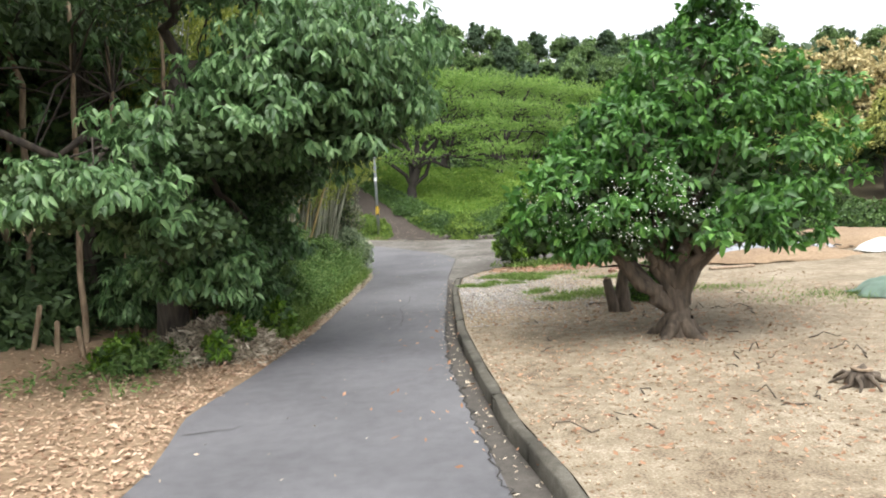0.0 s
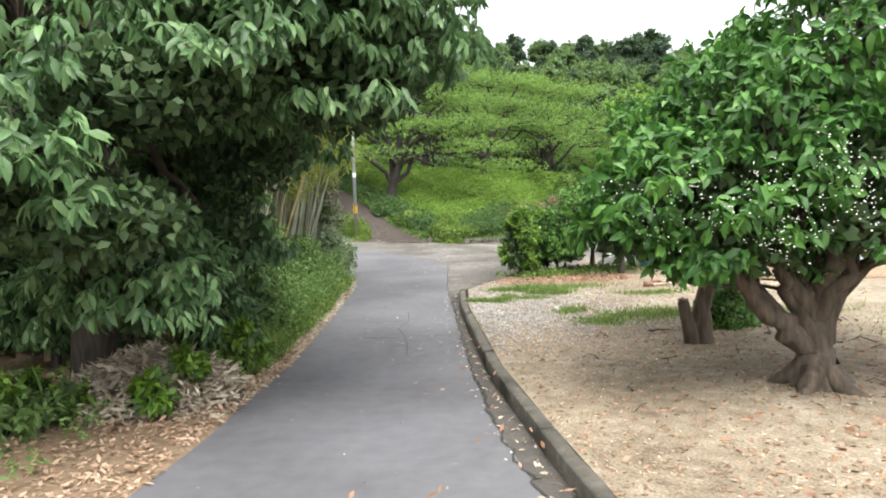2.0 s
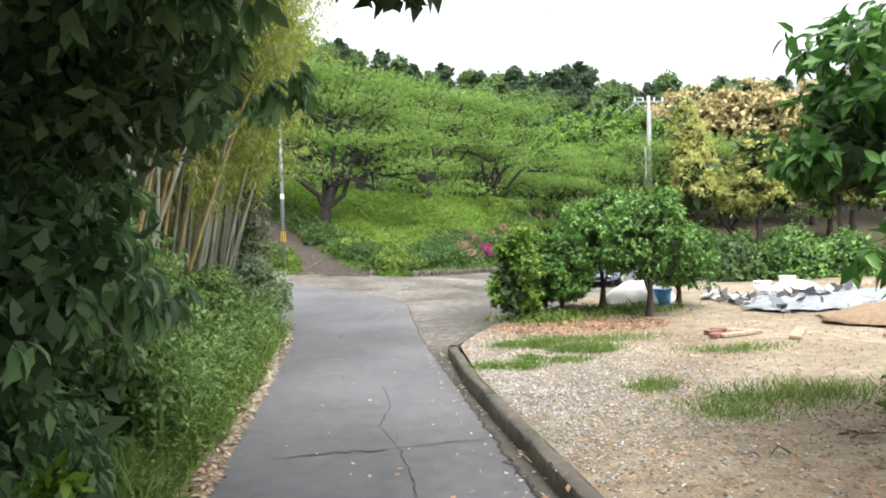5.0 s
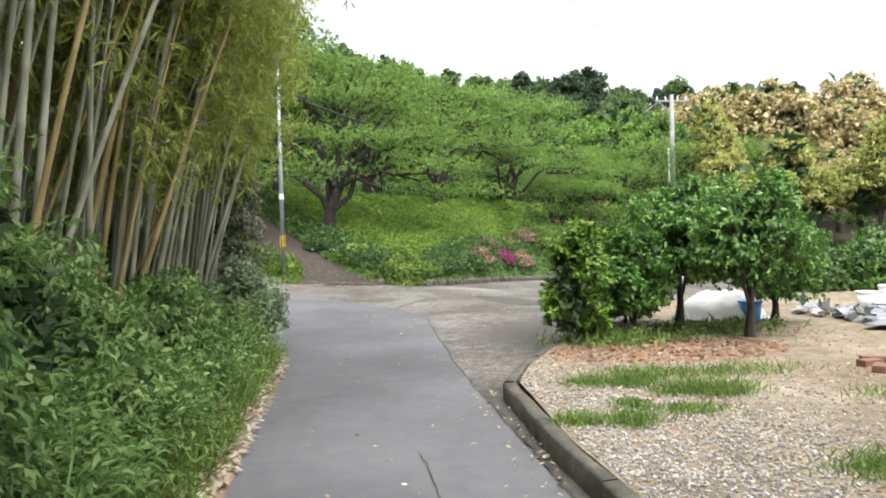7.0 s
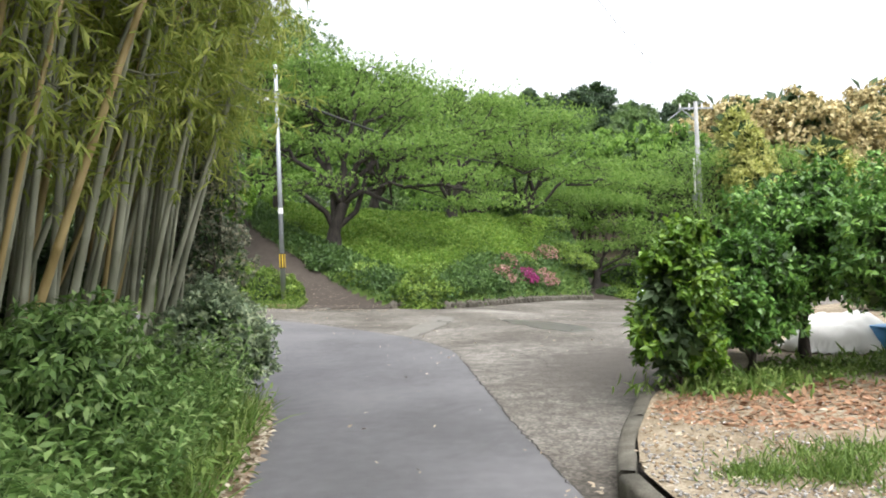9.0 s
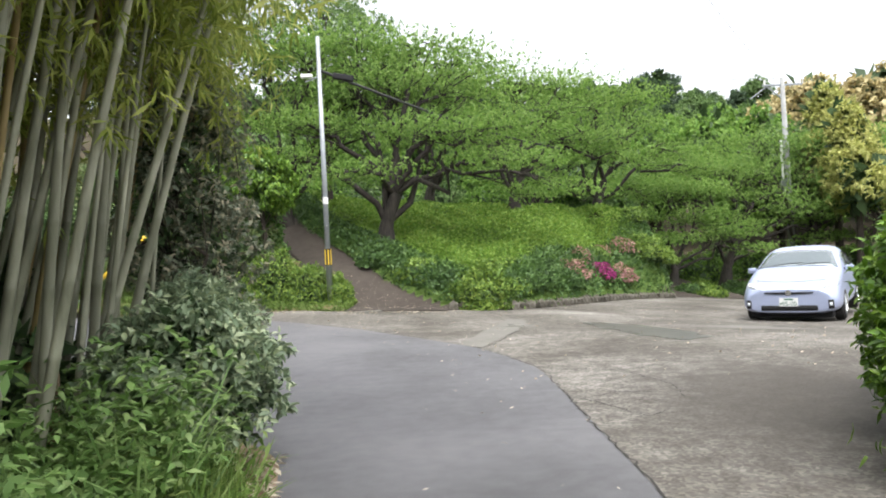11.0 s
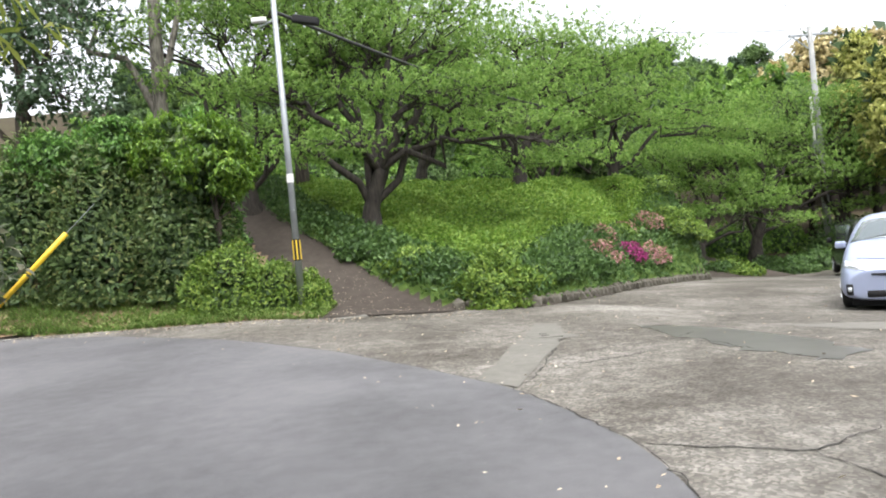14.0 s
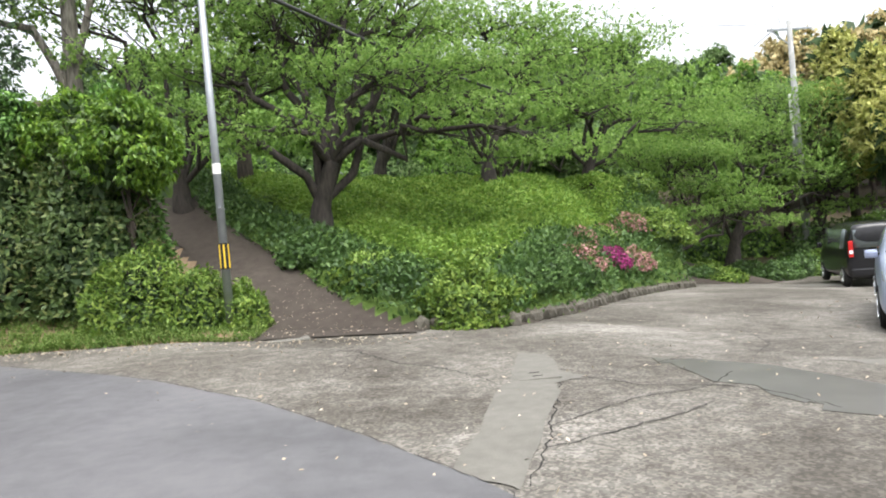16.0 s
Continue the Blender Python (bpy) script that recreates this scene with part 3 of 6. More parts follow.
VY = np.arange(-12, 17.8, 0.25)
VU = np.linspace(0, 1, 22) ** 1.5 * 3.6
VX = along(ROAD_LEFT, VY)[:, None] + 0.1 - VU[None]
VYY = np.repeat(VY[:, None], len(VU), 1)
V = np.stack([VX, VYY, verge_z(VX, VYY) - 0.03 * (VU[None] < 0.01)], -1).reshape(-1, 3)
i, j = np.meshgrid(np.arange(len(VY) - 1), np.arange(len(VU) - 1), indexing="ij")
q = np.stack([i * len(VU) + j, (i + 1) * len(VU) + j, (i + 1) * len(VU) + j + 1, i * len(VU) + j + 1], -1).reshape(-1, 4)
tagged(obj("verge", mesh_np("verge", V, q), M_VERGE), "earth verge covered with fallen leaves", "ground", kind="structure")

# slope, path and bank in one sheet
me = grid_mesh("slope_ground", np.arange(-30, 9.2, 0.2), np.concatenate([np.arange(28.25, 40, 0.2), np.arange(40, 60, 0.6)]), slope_z,
               lambda x, y: (hill_base_distance(x, y) > -0.15) | ((x < -0.6) & (y > 28.3 + np.clip(-x - 3, 0, 12) * 0.22)))
for m_ in (M_SLOPE, M_PATH, M_VERGE):
    me.materials.append(m_)
cen = np.zeros(len(me.polygons) * 3)
me.polygons.foreach_get("center", cen)
cen = cen.reshape(-1, 3)
zone = np.where(hill_base_distance(cen[:, 0], cen[:, 1]) > 0.0, 0, np.where(cen[:, 0] < along(PATH_LEFT, cen[:, 1]) - 0.1, 2, 1))
me.polygons.foreach_set("material_index", zone.astype(np.int32))
tagged(obj("slope_ground", me, None), "planted green slope with a trodden path beside it", "ground", kind="structure")


def kerb_run(line, tag, seed):
    """Old cast kerb in lengths, with worn edges."""
    r = np.random.default_rng(seed)
    root = tagged(new("kerb"), tag, "kerb", kind="structure")
    line = np.asarray(line, float)
    s = np.concatenate([[0], np.cumsum(np.hypot(*np.diff(line, axis=0).T))])
    n = max(1, int(s[-1] / 1.2))
    cuts = np.linspace(0, s[-1], n + 1)
    for a, b in zip(cuts[:-1], cuts[1:]):
        t = np.linspace(a + 0.004, b - 0.004, 5)
        p = np.stack([np.interp(t, s, line[:, 0]), np.interp(t, s, line[:, 1])], -1)
        d = np.gradient(p, axis=0)
        d /= np.linalg.norm(d, axis=1)[:, None]
        nrm = np.stack([d[:, 1], -d[:, 0]], -1)
        prof = [(0, -0.1), (0, 0.115), (0.014, 0.13), (0.09, 0.134), (0.105, 0.122), (0.105, -0.1)]
        rings = []
        for k in range(5):
            j = r.normal(size=len(prof)) * 0.005
            rings.append([(p[k, 0] + nrm[k, 0] * (w + j[m]), p[k, 1] + nrm[k, 1] * (w + j[m]), z + j[m] + float(lot_z(p[k, 0], p[k, 1]))) for m, (w, z) in enumerate(prof)])
        V = np.array(rings).reshape(-1, 3)
        c = len(prof)
        q = [(k * c + m, k * c + m + 1, (k + 1) * c + m + 1, (k + 1) * c + m) for k in range(4) for m in range(c - 1)]
        q += [(0, 1, 4, 5), (4 * c, 4 * c + 1, 4 * c + 4, 4 * c + 5)]
        t3 = [(1, 2, 3), (1, 3, 4), (4 * c + 1, 4 * c + 2, 4 * c + 3), (4 * c + 1, 4 * c + 3, 4 * c + 4)]
        obj("kerb_stone", mesh_np("kerb_stone", V, q, t3, smooth=False), M_KERB, root)


kerb_run(KERB, "low weathered concrete kerb beside the lane", 3)
kerb_run(KERB_BACK, "low concrete kerb at the yard corner", 4)

# ---------------------------------------------------------------- trees beside the lane
make_tree("broadleaf_tree", (-3.3, 8.2, 0.05), [(0, 0, 0), (0.1, -0.2, 1.2), (0.25, -0.3, 2.4), (0.5, -0.4, 3.4)],
          [(2.4, -0.7, 3.5, 1.2, 1.2, 0.7), (2.75, -0.6, 3.0, 0.8, 1.0, 0.55), (2.75, 0.15, 2.8, 0.6, 0.7, 0.4), (1.6, 0.4, 4.9, 1.2, 1.0, 0.6), (2.55, -1.0, 2.55, 0.7, 0.6, 0.45), (2.1, -1.3, 3.2, 0.9, 0.7, 0.6), (1.9, -1.3, 2.75, 0.9, 0.9, 0.5), (1.1, -1.6, 2.45, 1.1, 0.9, 0.45), (0.2, -2.4, 1.95, 1.0, 0.8, 0.4), 
           (0.6, -1.2, 4.6, 1.5, 1.2, 0.8), (1.0, -1.9, 1.6, 0.8, 0.6, 0.35), (1.35, 0.6, 2.3, 0.9, 1.0, 0.7), (0.9, -0.9, 1.0, 0.7, 0.7, 0.4), (-2.6, -1.4, 2.6, 0.9, 0.8, 0.4), (1.2, 0.2, 1.3, 0.5, 0.9, 0.5)],
          B_DARK, L_OAK, "large evergreen tree with drooping green leaves overhanging the lane", seed=11, r0=0.16, boughs=350, per=12, m=8, L=0.145, W=0.045, droop=1.05, detail=2, spread=0.2, flat=0.35, zmin=-0.35, inner=(L_SHADE, 26000, 0.12), curl=0.35)
yard_tree = make_tree("yard_tree", (2.95, 7.15, 0.12), [(0, 0, -0.08), (-0.01, 0.02, 0.12), (0.0, 0.05, 0.32), (0.03, 0.08, 0.52)],
          [(-0.95, 0.0, 1.6, 0.75, 0.75, 0.5), (-0.35, 0.1, 2.1, 0.75, 0.75, 0.6), (0.35, 0.3, 2.7, 0.75, 0.75, 0.65), (0.65, 0.5, 3.4, 0.42, 0.42, 0.5), (1.25, 0.4, 1.95, 0.7, 0.75, 0.65), (1.5, 0.6, 2.75, 0.6, 0.6, 0.3), (0.3, -0.2, 1.75, 0.8, 0.7, 0.45), (-1.35, 0.3, 1.3, 0.45, 0.5, 0.35), (0.3, -0.25, 1.3, 0.8, 0.6, 0.3), (-0.6, 0.0, 1.15, 0.6, 0.6, 0.3), (0.95, 0.1, 1.3, 0.6, 0.6, 0.35)],
          B_YARD, L_CITRUS, "rounded evergreen yard tree with glossy leaves and white blossom", seed=21, r0=0.18, boughs=240, per=12, m=6, L=0.14, W=0.054, droop=0.5, detail=2, spread=0.2, flat=0.55, zmin=-0.6, inner=(L_SHADE, 3500, 0.14))

r = np.random.default_rng(3)
for a, b, r0 in (((-0.03, 0.04, 0.3), (-0.75, 0.0, 1.05), 0.1), ((0.05, 0.08, 0.35), (0.28, 0.2, 1.7), 0.12), ((-0.02, 0.06, 0.4), (-0.2, 0.15, 1.5), 0.085)):
    obj("limb", tubes_mesh("limb", [(bent(a, b, 9, -0.05, 0.025, r), np.linspace(r0, r0 * 0.6, 9))], 10), B_YARD, yard_tree)
for a in (0.3, 1.5, 2.6, 3.9, 5.2):
    e = (math.cos(a) * 0.42, math.sin(a) * 0.42, -0.03)
    obj("root", tubes_mesh("root", [(bent((math.cos(a) * 0.1, math.sin(a) * 0.1, 0.16), e, 6, -0.04, 0.04, r), np.linspace(0.1, 0.03, 6))], 8), B_YARD, yard_tree)
make_tree("yard_tree", (2.7, 9.0, 0.12), [(0, 0, 0), (0.02, 0.0, 0.35), (0.1, 0.0, 0.8), (0.05, 0.05, 1.3)],
          [(0.0, 0.1, 2.2, 0.75, 0.7, 0.45), (0.75, 0.2, 1.95, 0.6, 0.6, 0.4), (0.5, 0.2, 2.75, 0.7, 0.7, 0.5), (-0.5, 0.1, 1.8, 0.42, 0.45, 0.3), (1.2, 0.0, 2.1, 0.6, 0.6, 0.5)],
          B_YARD, L_CITRUS, "small evergreen yard tree with a sawn-off side stem", seed=22, r0=0.1, boughs=105, per=12, m=6, L=0.14, W=0.054, droop=0.5, detail=2, spread=0.2, flat=0.55, zmin=-0.6, inner=(L_SHADE, 1800, 0.14))
# added trees: canopy blocks sky light, leaf colour holds the shade
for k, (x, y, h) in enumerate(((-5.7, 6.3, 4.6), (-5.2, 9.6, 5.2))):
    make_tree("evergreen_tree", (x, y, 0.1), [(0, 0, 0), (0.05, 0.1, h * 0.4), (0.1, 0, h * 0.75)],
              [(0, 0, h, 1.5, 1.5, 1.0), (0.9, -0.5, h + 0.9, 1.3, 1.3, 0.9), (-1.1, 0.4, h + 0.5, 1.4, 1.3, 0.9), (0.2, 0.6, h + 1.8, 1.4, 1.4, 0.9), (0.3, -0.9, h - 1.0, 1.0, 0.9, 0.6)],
              B_DARK, L_SHADE, "added evergreen tree beside the lane, leaves coloured dark for shade", seed=25 + k, r0=0.12, boughs=170, per=12, m=5, L=0.16, W=0.055, droop=0.8, spread=0.24, flat=0.45, inner=(L_SHADE, 2500, 0.2))
# ---------------------------------------------------------------- hedge and shrubs at the yard corner
def shrub(base, size, mat, label, seed, name="shrub", boughs=70, per=14, m=5, L=0.075, W=0.032, stem=0.25, r0=0.035, group="shrubs at the yard corner", category="shrub", detail=1, inner=1500, droop=0.1, flat=0.7):
    # inner: count of dark leaves that colour in the shade within the shrub
    sx, sy, sz = size
    lobes = [(0, 0, stem + sz * 0.52, sx * 0.8, sy * 0.8, sz * 0.48), (sx * 0.35, sy * 0.2, stem + sz * 0.4, sx * 0.6, sy * 0.6, sz * 0.4), (-sx * 0.35, -sy * 0.2, stem + sz * 0.45, sx * 0.6, sy * 0.6, sz * 0.42), (0.1 * sx, -0.3 * sy, stem + sz * 0.72, sx * 0.5, sy * 0.5, sz * 0.3)]
    return make_tree(name, base, [(0, 0, 0), (0.02, 0, stem * 0.6 + 0.05), (0, 0.02, stem + sz * 0.3)], lobes, B_DARK, mat, label, category, group, seed, r0, boughs, per, m, L, W, droop, detail, 0.22, flat, -0.7, (0.8, 1.06), True, (L_SHADE, inner, L * 1.6))


shrub((1.55, 15.8, 0.1), (0.36, 0.4, 1.35), L_HEDGE, "upright yellow-green hedge shrub at the yard corner", 31, "hedge_shrub", 90, 14, 6, 0.085, 0.034, 0.02, 0.03, detail=2, inner=2500)
shrub((2.02, 16.65, 0.1), (0.42, 0.45, 1.25), L_HEDGE, "upright yellow-green hedge shrub in the row", 32, "hedge_shrub", 80, 14, 6, 0.085, 0.034, 0.02, 0.03, detail=2, inner=2500)
shrub((2.75, 17.45, 0.1), (0.5, 0.5, 1.15), L_SHRUB, "dark glossy hedge shrub in the row", 33, "hedge_shrub", 80, 14, 6, 0.08, 0.034, 0.05, 0.03, inner=2500)
shrub((3.2, 16.65, 0.12), (0.75, 0.7, 1.4), L_SHRUB, "rounded citrus shrub on a short bare trunk", 34, "citrus_shrub", 110, 14, 6, 0.075, 0.034, 0.5, 0.05, inner=2500)
shrub((3.55, 15.55, 0.12), (0.75, 0.65, 1.35), L_SHRUB, "rounded citrus shrub with a leaning trunk", 35, "citrus_shrub", 110, 14, 6, 0.075, 0.034, 0.5, 0.05, inner=2500)
shrub((4.5, 16.6, 0.13), (0.7, 0.65, 1.1), L_SHRUB, "low rounded citrus shrub beside the tarp", 36, "citrus_shrub", 90, 14, 6, 0.075, 0.034, 0.25, 0.05, inner=2000)
shrub((2.35, 16.1, 0.12), (0.5, 0.45, 1.15), L_SHRUB, "dark glossy shrub between hedge and citrus", 37, "citrus_shrub", 80, 14, 6, 0.075, 0.034, 0.15, 0.04, inner=2000)

# ---------------------------------------------------------------- bamboo, weeds and shrub left of the lane


def bamboo_culm(base, top, seed, yellow=False, leafy=True, leaf_from=0.46):
    r = np.random.default_rng(seed)
    h = float(np.linalg.norm(top))
    root = thing("bamboo", base, "yellowed leaning bamboo culm" if yellow else "tall green-grey bamboo culm with feathery leaves", "bamboo", "bamboo grove")
    n = max(8, int(h / 0.32))
    s = np.linspace(0, 1, n)
    pts = np.asarray(top)[None] * s[:, None]
    bow = np.array([0.35, 0.1, 0]) * (h / 7)
    pts = pts + bow[None] * (s[:, None] ** 2.5)
    r0 = r.uniform(0.02, 0.038)
    P2, R2 = [], []
    for k in range(n):
        rr = r0 * (1 - 0.75 * s[k])
        if 0 < k < n - 1:
            d = unit(pts[k + 1] - pts[k])
            P2 += [pts[k] - d * 0.012, pts[k], pts[k] + d * 0.012]
            R2 += [rr, rr * 1.13, rr]
        else:
            P2.append(pts[k])
            R2.append(rr)
    obj("culm", tubes_mesh("culm", [(np.array(P2), np.array(R2))], 8), B_BAMBOOY if yellow else B_BAMBOO, root)
    if not leafy:
        twigs = []
        for k in range(n // 2, n - 1):
            a = r.uniform(0, 2 * math.pi)
            twigs.append((bent(pts[k], pts[k] + np.array([math.cos(a) * 0.3, math.sin(a) * 0.3, 0.22]), 4, 0.02, 0.05, r), np.linspace(0.006, 0.002, 4)))
        obj("branch", tubes_mesh("branch", twigs, 4), B_BAMBOO, root)
        return root
    chunks, paths = [], []
    for k in range(n):
        if s[k] < leaf_from:
            continue
        for _ in range(3):
            a = r.uniform(0, 2 * math.pi)
            ln = r.uniform(0.5, 1.1) * (1.1 - 0.5 * s[k])
            end = pts[k] + np.array([math.cos(a) * ln, math.sin(a) * ln, r.uniform(-0.25, 0.3)])
            br = bent(pts[k], end, 5, 0.1, 0.05, r)
            paths.append((br, np.linspace(0.006, 0.002, 5)))
            tips = br[2:][r.integers(0, 3, 11)] + r.normal(size=(11, 3)) * 0.13
            chunks.append(spray(tips, unit(np.tile(end - pts[k], (11, 1))), r, 7, 0.14, 0.019, 0.6, 1, 0.3))
    tagged(obj("branch", tubes_mesh("branch", paths, 4), B_BAMBOO, root), kind="stuff")
    obj("leaf_spray", mesh_np("leaf_spray", *join(chunks)), L_BAMBOO, root)
    return root


rb = np.random.default_rng(5)
for k in range(58):
    y = rb.uniform(10.6, 17.4)
    x = -3.0 - rb.uniform(0, 1) ** 1.4 * 3.6 - 0.15 * max(0, y - 16)
    bamboo_culm((x, y, 0.1), (rb.uniform(0.3, 1.5), rb.uniform(-0.8, 0.3), rb.uniform(5.2, 7.6)), 100 + k, k % 7 == 0, True)
for k in range(40):
    bamboo_culm((-3.05 - rb.random() * 1.8, rb.uniform(14.2, 16.9), 0.1), (rb.uniform(0.4, 1.1), rb.uniform(-0.5, 0.2), rb.uniform(3.7, 5.2)), 200 + k, k % 6 == 0, k % 2 == 0, 0.42)
for k in range(70):
    y = rb.uniform(12.2, 16.6)
    bamboo_culm((-3.1 - rb.random() ** 1.2 * 2.6, y, 0.1), (rb.uniform(0.4, 2.0), rb.uniform(-0.5, 0.3), rb.uniform(4.6, 6.4)), 400 + k, k % 5 == 0, k % 3 == 0, 0.62)
for k in range(9):
    bamboo_culm((-3.3 + 0.4 * rb.random(), 15.9 + 0.16 * k, 0.1), (rb.uniform(0.5, 1.05), rb.uniform(-0.6, 0.0), rb.uniform(4.2, 5.2)), 480 + k, False, True, 0.55)
for k in range(9):
    bamboo_culm((-3.9 + 0.6 * rb.random(), 17.0 + 0.14 * k, 0.1), (rb.uniform(0.5, 1.1), rb.uniform(-0.3, 0.2), rb.uniform(4.2, 5.4)), 500 + k, k == 4, True, 0.5)
bamboo_culm((-3.1, 13.9, 0.1), (0.8, 0.2, 4.4), 171, True, False)
bamboo_culm((-3.75, 15.6, 0.1), (1.7, -0.3, 3.9), 172, True, False)

# weeds along the left edge


def weeds(name, area, n, h, mat, label, seed, leafy=0.5, zfun=verge_z, lean=0.35, blade=0.014):
    """Blades and leafy stems; area gives x, y arrays for n roots."""
    r = np.random.default_rng(seed)
    x, y = area(n, r)
    P = np.stack([x, y, zfun(x, y)], -1)
    hh = h * r.uniform(0.45, 1.15, n) * (0.78 + 0.4 * np.sin(x * 3.1 + y * 2.3) * np.sin(y * 1.7 + x))
    nb = int(n * (1 - leafy))
    D = unit(np.stack([r.normal(size=n) * lean, r.normal(size=n) * lean, np.ones(n)], -1))
    ch = [leaves_arrays(P[:nb], D[:nb], unit(r.normal(size=(nb, 3)) * [1, 1, 0.2]), hh[:nb], blade * r.uniform(1.0, 1.8, nb), 2, 0.45, 0.1)]
    m = 10
    if n - nb > 0:
        s = r.uniform(0.25, 1.0, (n - nb, m))
        q = (P[nb:, None] + D[nb:, None] * (hh[nb:, None] * s)[..., None]).reshape(-1, 3)
        dd = unit(r.normal(size=(len(q), 3)) * [1, 1, 0.4] + [0, 0, 0.1])
        ch.append(leaves_arrays(q, dd, np.array([[0, 0, 1.0]]) + r.normal(size=(len(q), 3)) * 0.4, 0.066 * r.uniform(0.6, 1.3, len(q)), 0.025, 1, 0.35))
    return tagged(obj(name, mesh_np(name, *join(ch)), mat), label, "plants", kind="stuff")


def edge_band(y0, y1, w0, w1):
    def area(n, r):
        y = r.uniform(y0, y1, n)
        return along(ROAD_LEFT, y) - w0 - r.random(n) * (w1 - w0), y
    return area


weeds("tall_weeds", edge_band(10.2, 16.2, 0.28, 1.6), 7000, 0.9, L_WEED, "tall green weeds and grass at the lane's edge", 41, 0.72, blade=0.009)
weeds("edge_grass", edge_band(8.2, 16.5, 0.04, 0.6), 5000, 0.42, L_GRASS, "long grass at the lane's edge", 42, 0.1, lean=0.5, blade=0.007)
weeds("low_weeds", edge_band(5.6, 8.6, 0.6, 2.0), 150, 0.4, L_WEED, "low green seedlings among dead leaves", 43, 0.9)
shrub((-2.62, 17.45, 0.05), (0.4, 0.45, 1.0), L_SILVER, "grey-green wild shrub at the lane's edge", 51, "wild_shrub", 110, 14, 6, 0.056, 0.022, 0.1, 0.04, "shrubs left of the lane", detail=2, inner=900)
shrub((-2.4, 16.55, 0.05), (0.5, 0.55, 0.95), L_SILVER, "low grey-green wild shrub", 52, "wild_shrub", 130, 14, 6, 0.066, 0.026, 0.05, 0.03, "shrubs left of the lane", detail=2, inner=1500)
shrub((-2.85, 17.85, 0.05), (0.55, 0.5, 2.9), L_VINE, "tall tangled shrub of grey-green and withered leaves below the bamboo", 53, "wild_shrub", 150, 14, 6, 0.058, 0.024, 0.1, 0.05, "shrubs left of the lane", detail=2, inner=700)
shrub((-2.75, 9.6, 0.08), (0.6, 0.9, 1.9), L_WEED, "leafy wild shrub below the trees", 54, "wild_shrub", 120, 14, 6, 0.07, 0.027, 0.05, 0.03, "shrubs left of the lane", inner=3000, droop=0.5)
shrub((-2.9, 11.4, 0.08), (0.7, 0.9, 1.7), L_WEED, "leafy wild shrub below the bamboo", 55, "wild_shrub", 120, 14, 6, 0.07, 0.025, 0.05, 0.03, "shrubs left of the lane", inner=3000, droop=0.5)
shrub((-3.2, 13.0, 0.08), (0.6, 0.9, 0.8), L_WEED, "leafy wild shrub below the bamboo", 56, "wild_shrub", 120, 14, 6, 0.07, 0.025, 0.05, 0.03, "shrubs left of the lane", inner=3000, droop=0.4)

shrub((-2.8, 12.3, 0.08), (0.55, 0.8, 1.15), L_WEED, "leafy wild shrub at the lane's edge", 57, "wild_shrub", 110, 14, 6, 0.075, 0.028, 0.05, 0.03, "shrubs left of the lane", inner=1500, droop=0.4)
shrub((-2.7, 14.3, 0.08), (0.5, 0.7, 0.95), L_WEED, "low leafy wild shrub at the lane's edge", 58, "wild_shrub", 90, 14, 6, 0.075, 0.028, 0.05, 0.03, "shrubs left of the lane", inner=1200, droop=0.4)
shrub((-2.55, 10.3, 0.08), (0.5, 0.7, 1.2), L_WEED, "leafy wild shrub at the lane's edge", 59, "wild_shrub", 90, 14, 6, 0.08, 0.03, 0.05, 0.03, "shrubs left of the lane", inner=1500, droop=0.5)

# understorey below the overhanging tree
for k, (x, y, sx, sy, sz, st) in enumerate([(-2.75, 9.0, 0.55, 0.6, 2.3, 0.3), (-3.3, 8.9, 0.6, 0.5, 1.5, 0.35), (-2.5, 9.9, 0.45, 0.6, 2.5, 0.2), (-2.3, 8.75, 0.35, 0.4, 0.75, 0.1), (-3.9, 8.6, 0.45, 0.45, 1.0, 0.2)]):
    shrub((x, y, 0.1), (sx, sy, sz), L_OAK, "shaded sapling with drooping leaves below the tree", 800 + k, "sapling", 75, 10, 6, 0.13, 0.042, st, 0.035, "saplings below the tree", inner=900, droop=1.1)
for k, (x, y, sx, sz, mt) in enumerate([(-3.45, 6.85, 0.2, 0.22, L_HEDGE), (-3.05, 6.75, 0.28, 0.2, L_WEED), (-3.0, 7.2, 0.22, 0.2, L_HEDGE), (-2.2, 7.5, 0.16, 0.42, L_HEDGE), (-2.3, 7.05, 0.14, 0.3, L_HEDGE), (-3.6, 7.5, 0.2, 0.3, L_HEDGE), (-2.0, 8.5, 0.2, 0.45, L_HEDGE)]):
    shrub((x, y, 0.06), (sx, sx, sz), mt, "fresh green seedling among dead leaves", 820 + k, "seedling", 14, 7, 4, 0.11, 0.045, 0.04, 0.008, "seedlings on the verge", category="plant", inner=20, droop=0.4)

# ---------------------------------------------------------------- slope planting


def cover(name, n, region, zfun, L, W, mat, label, seed, lift=0.1, kind="stuff", category="plants", up=0.8, lie=0.0):
    r = np.random.default_rng(seed)
    x0, x1, y0, y1, test = region
    x, y = r.uniform(x0, x1, n * 3), r.uniform(y0, y1, n * 3)
    ok = test(x, y)
    x, y = x[ok][:n], y[ok][:n]
    k = len(x)
    P = np.stack([x, y, zfun(x, y) + r.uniform(0, lift, k)], -1)
    D = unit(r.normal(size=(k, 3)) * [1, 1, 1 - lie] + [0, 0, up])
    size = r.uniform(0.6, 1.3, k)
    return tagged(obj(name, mesh_np(name, *leaves_arrays(P, D, r.normal(size=(k, 3)) + [0, -0.3, 0.6], L * size, W * size, 1, 0.2)), mat), label, category, kind=kind)


